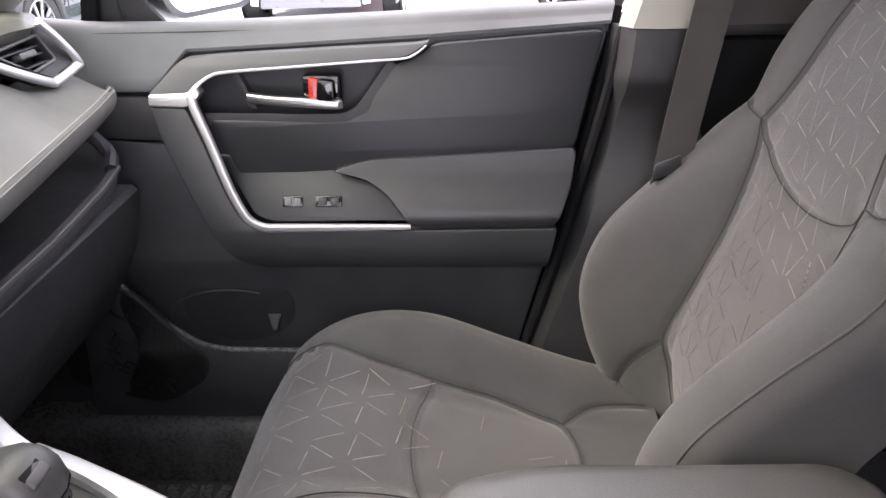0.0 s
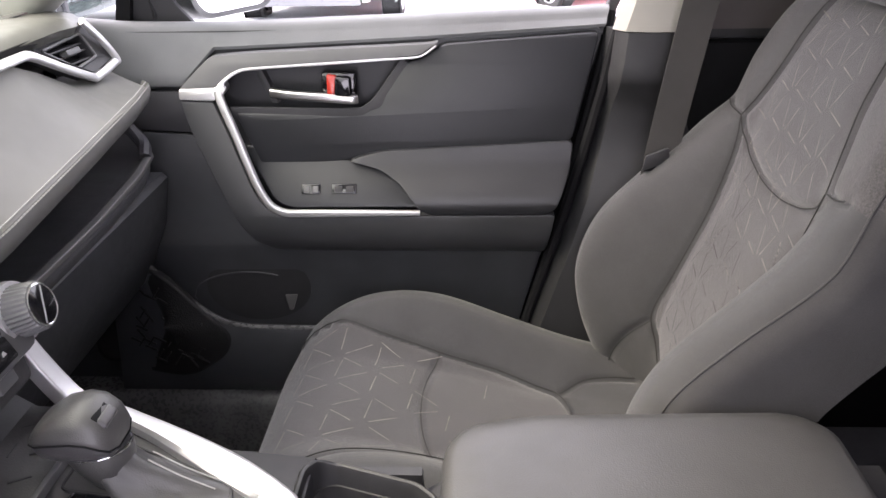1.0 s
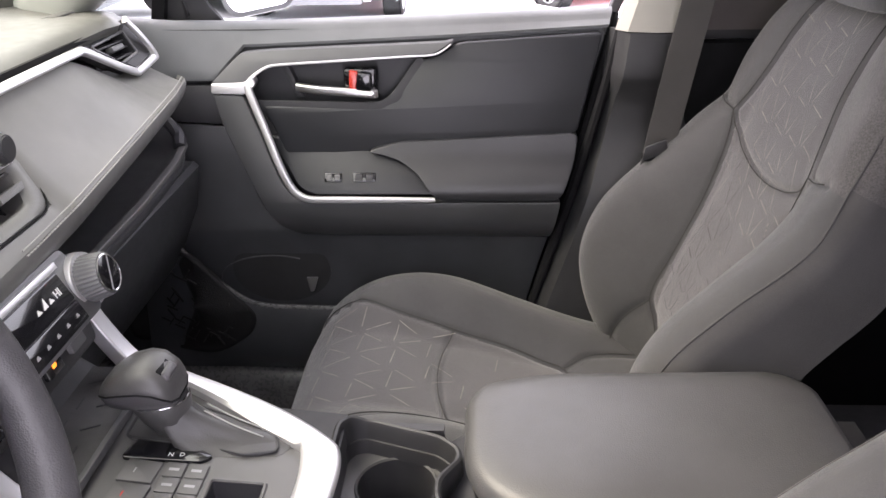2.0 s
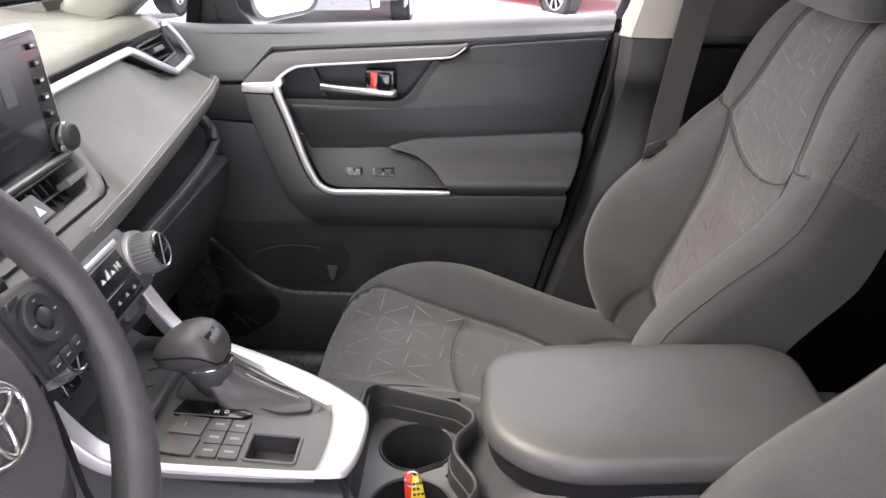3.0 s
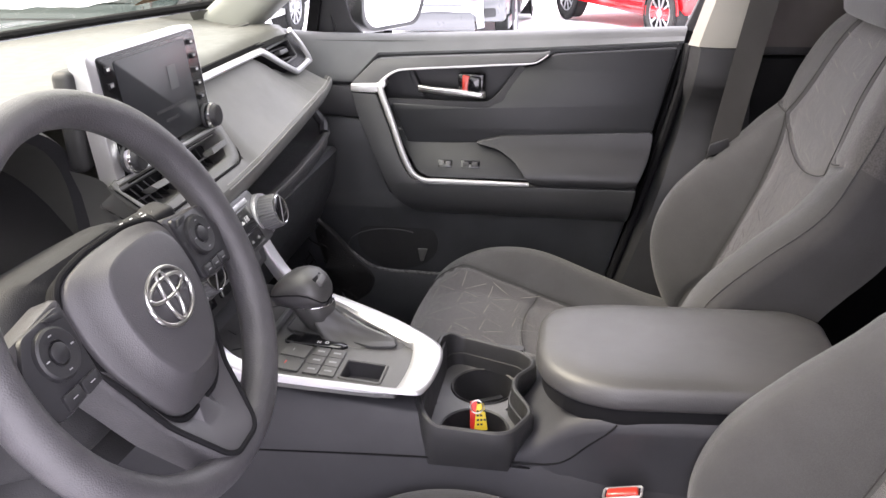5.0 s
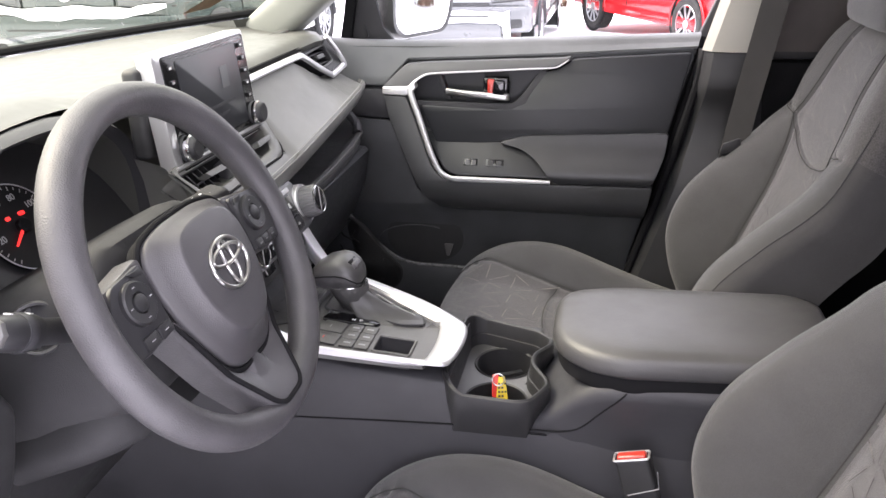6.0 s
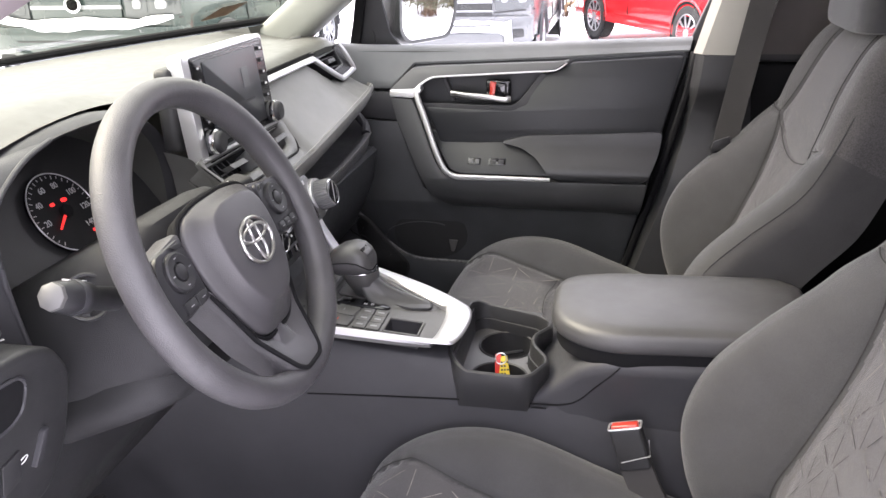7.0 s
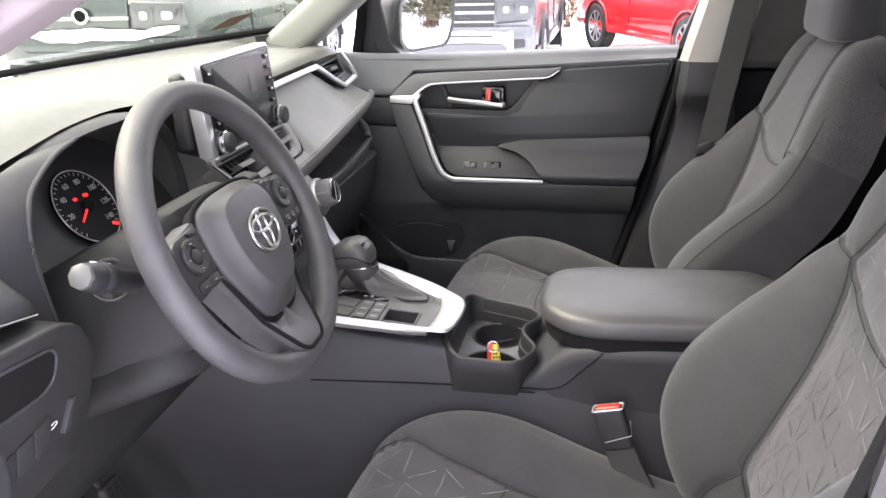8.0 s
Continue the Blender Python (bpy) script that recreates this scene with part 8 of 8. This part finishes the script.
        for x in (L - 0.92, -L + tail):
            wm = m @ Matrix.Translation((x, s * (W - 0.10), 0.35)) @ Matrix.Rotation(radians(-90 * s), 4, "X")
            car_wheel(t, wm, 0.35)
            arch = [m @ Vector((x + 0.40 * math.cos(a), s * (W + 0.004), 0.36 + 0.40 * math.sin(a))) for a in [math.pi * i / 16 for i in range(17)]]
            part("wheel_arch", tube(arch, 0.035 if pickup else 0.016, 8), PLASTIC if pickup else paint, t)
            part("arch_hollow", lathe([(0.395, 0.0), (0.395, 0.012), (0.352, 0.012), (0.352, 0.0)], m @ Matrix.Translation((x, s * (W - 0.006), 0.36)) @ Matrix.Rotation(radians(-90 * s), 4, "X"), 32), BLACK, t)
        if pickup:
            continue
        part("headlamp", prism(fillet([(0.42, hood - 0.36), (0.80, hood - 0.33), (0.82, hood - 0.20), (0.45, hood - 0.24)], 0.03), 0.06, 0.02, lambda a, b, c: m @ Vector((L - 0.10 + c - 0.12 * max(0, a - 0.45), s * a, b))), LAMP, t, "clear headlamp")
        part("tail_lamp", prism(fillet([(0.60, 0.80), (0.86, 0.82), (0.86, 1.0), (0.60, 0.95)], 0.02), 0.06, 0.02, lambda a, b, c: m @ Vector((-L - c + 0.02, s * a, b))), RED, t, "red tail lamp")
    if pickup:
        truck_front(t, paint, m, L, snowy)
        base(t)
        return t
    part("grille", prism(fillet([(-0.42, hood - 0.42), (0.42, hood - 0.42), (0.44, hood - 0.20), (-0.44, hood - 0.20)], 0.03), 0.05, 0.01, lambda a, b, c: m @ Vector((L - 0.03 + c, a, b))), GRILLE, t, "black grille")
    for k in range(4):
        part("grille_bar", prism([(-0.41, hood - 0.40 + 0.05 * k), (0.41, hood - 0.40 + 0.05 * k), (0.41, hood - 0.385 + 0.05 * k), (-0.41, hood - 0.385 + 0.05 * k)], 0.012, 0.003, lambda a, b, c: m @ Vector((L + 0.018 + c, a, b))), RIM, t)
    part("bumper", prism(fillet([(-0.84, 0.34), (0.84, 0.34), (0.86, 0.58), (0.5, 0.62), (-0.5, 0.62), (-0.86, 0.58)], 0.05), 0.10, 0.03, lambda a, b, c: m @ Vector((L - 0.05 + c - 0.18 * max(0, abs(a) - 0.4), a, b)), (("a", [-0.6, -0.4, 0.4, 0.6]),)), paint, t)
    part("lower_intake", prism(fillet([(-0.50, 0.38), (0.50, 0.38), (0.44, 0.52), (-0.44, 0.52)], 0.03), 0.01, 0.0, lambda a, b, c: m @ Vector((L + 0.048 + c, a, b))), GRILLE, t)
    base(t)
    return t


RED_PAINT = mat("glossy_red_car_paint", (0.55, 0.012, 0.016), 0.22, coat=0.8, vary=0.06, vary_size=2)
SILVER_PAINT = mat("silver_grey_car_paint", (0.12, 0.122, 0.13), 0.3, metal=0.2, coat=0.7, vary=0.05, vary_size=2)
TEAL_PAINT = mat("dark_grey_green_car_paint", (0.022, 0.036, 0.035), 0.25, coat=0.8, vary=0.1, vary_size=2)


def place(x, y, yaw):
    return Matrix.Translation((x, y, ground_z(x, y) - 0.005)) @ Matrix.Rotation(radians(yaw), 4, "Z")


# red car: flank towards the window, seen steeply
parked_car("glossy red car parked on the snow", RED_PAINT, place(0.99, 12.40, 118), 1.68, 4.1, 0.50)
parked_car("silver grey pickup truck facing the car, parked on snow", SILVER_PAINT, place(-1.85, 11.6, -90), 1.85, 5.0, pickup=True)
parked_car("dark green-grey truck with snow on its bumper", TEAL_PAINT, place(-4.95, 8.75, -90) @ Matrix.Diagonal((1, 1.14, 1, 1)), 1.90, 4.9, pickup=True, snowy=True)


def bush(x, y, h, w, seed, label):
    t = thing("bush", label, "bush")
    rnd = random.Random(seed)
    bm = bmesh.new()
    for k in range(26):
        a, b = rnd.uniform(0, 6.28), rnd.uniform(0.2, 1.0)
        p0 = Vector((x + rnd.uniform(-0.1, 0.1), y + rnd.uniform(-0.1, 0.1), ground_z(x, y)))
        p1 = p0 + Vector((math.cos(a) * w * b * 0.5, math.sin(a) * w * b * 0.5, h * rnd.uniform(0.6, 1.0)))
        midp = (p0 + p1) / 2 + Vector((0, 0, 0.15 * h))
        q = joined(bm, tube(smooth_path([p0, midp, p1], 4), 0.012, 5))
        bm = q
    part("stems", bm, TWIG, t)
    bm = bmesh.new()
    dense = w < 1
    for k in range(9000 if dense else 1500):
        a, r, u = rnd.uniform(0, 6.28), rnd.random() ** 0.5, rnd.uniform(0.1, 1.0)
        c = Vector((x + math.cos(a) * r * w * 0.6 * (1.1 - 0.5 * u), y + math.sin(a) * r * w * 0.6 * (1.1 - 0.5 * u), ground_z(x, y) + h * u))
        n = Vector((rnd.uniform(-1, 1), rnd.uniform(-1, 1), rnd.uniform(-1, 1))).normalized()
        s = n.orthogonal().normalized() * rnd.uniform(0.03, 0.07) * (0.45 if dense else 1)
        f = n.cross(s).normalized() * rnd.uniform(0.02, 0.05) * (0.4 if dense else 1)
        bm.faces.new([bm.verts.new(c + d) for d in (s, f, -s, -f)])
    part("leaves", bm, NEEDLE if dense else LEAF, t)["kind"] = "stuff"
    base(t)


TWIG = mat("brown_twigs", (0.10, 0.06, 0.04), 0.8)
NEEDLE = mat("dull_olive_needles", (0.055, 0.052, 0.030), 0.8, vary=0.4, vary_size=6)
LEAF = mat("dry_brown_leaves", (0.18, 0.11, 0.06), 0.8, vary=0.4, vary_size=6)
for i, (x, y, h, w) in enumerate(((-1.2, 18.5, 1.6, 2.2), (0.6, 19.0, 1.4, 2.0), (-3.2, 19.5, 1.8, 2.4), (6.8, 5.05, 1.3, 0.75), (7.6, 5.9, 1.2, 0.7))):
    bush(x, y, h, w, 20 + i, "dull olive evergreen shrub standing in snow" if w < 1 else "leafless brown bush standing in snow")
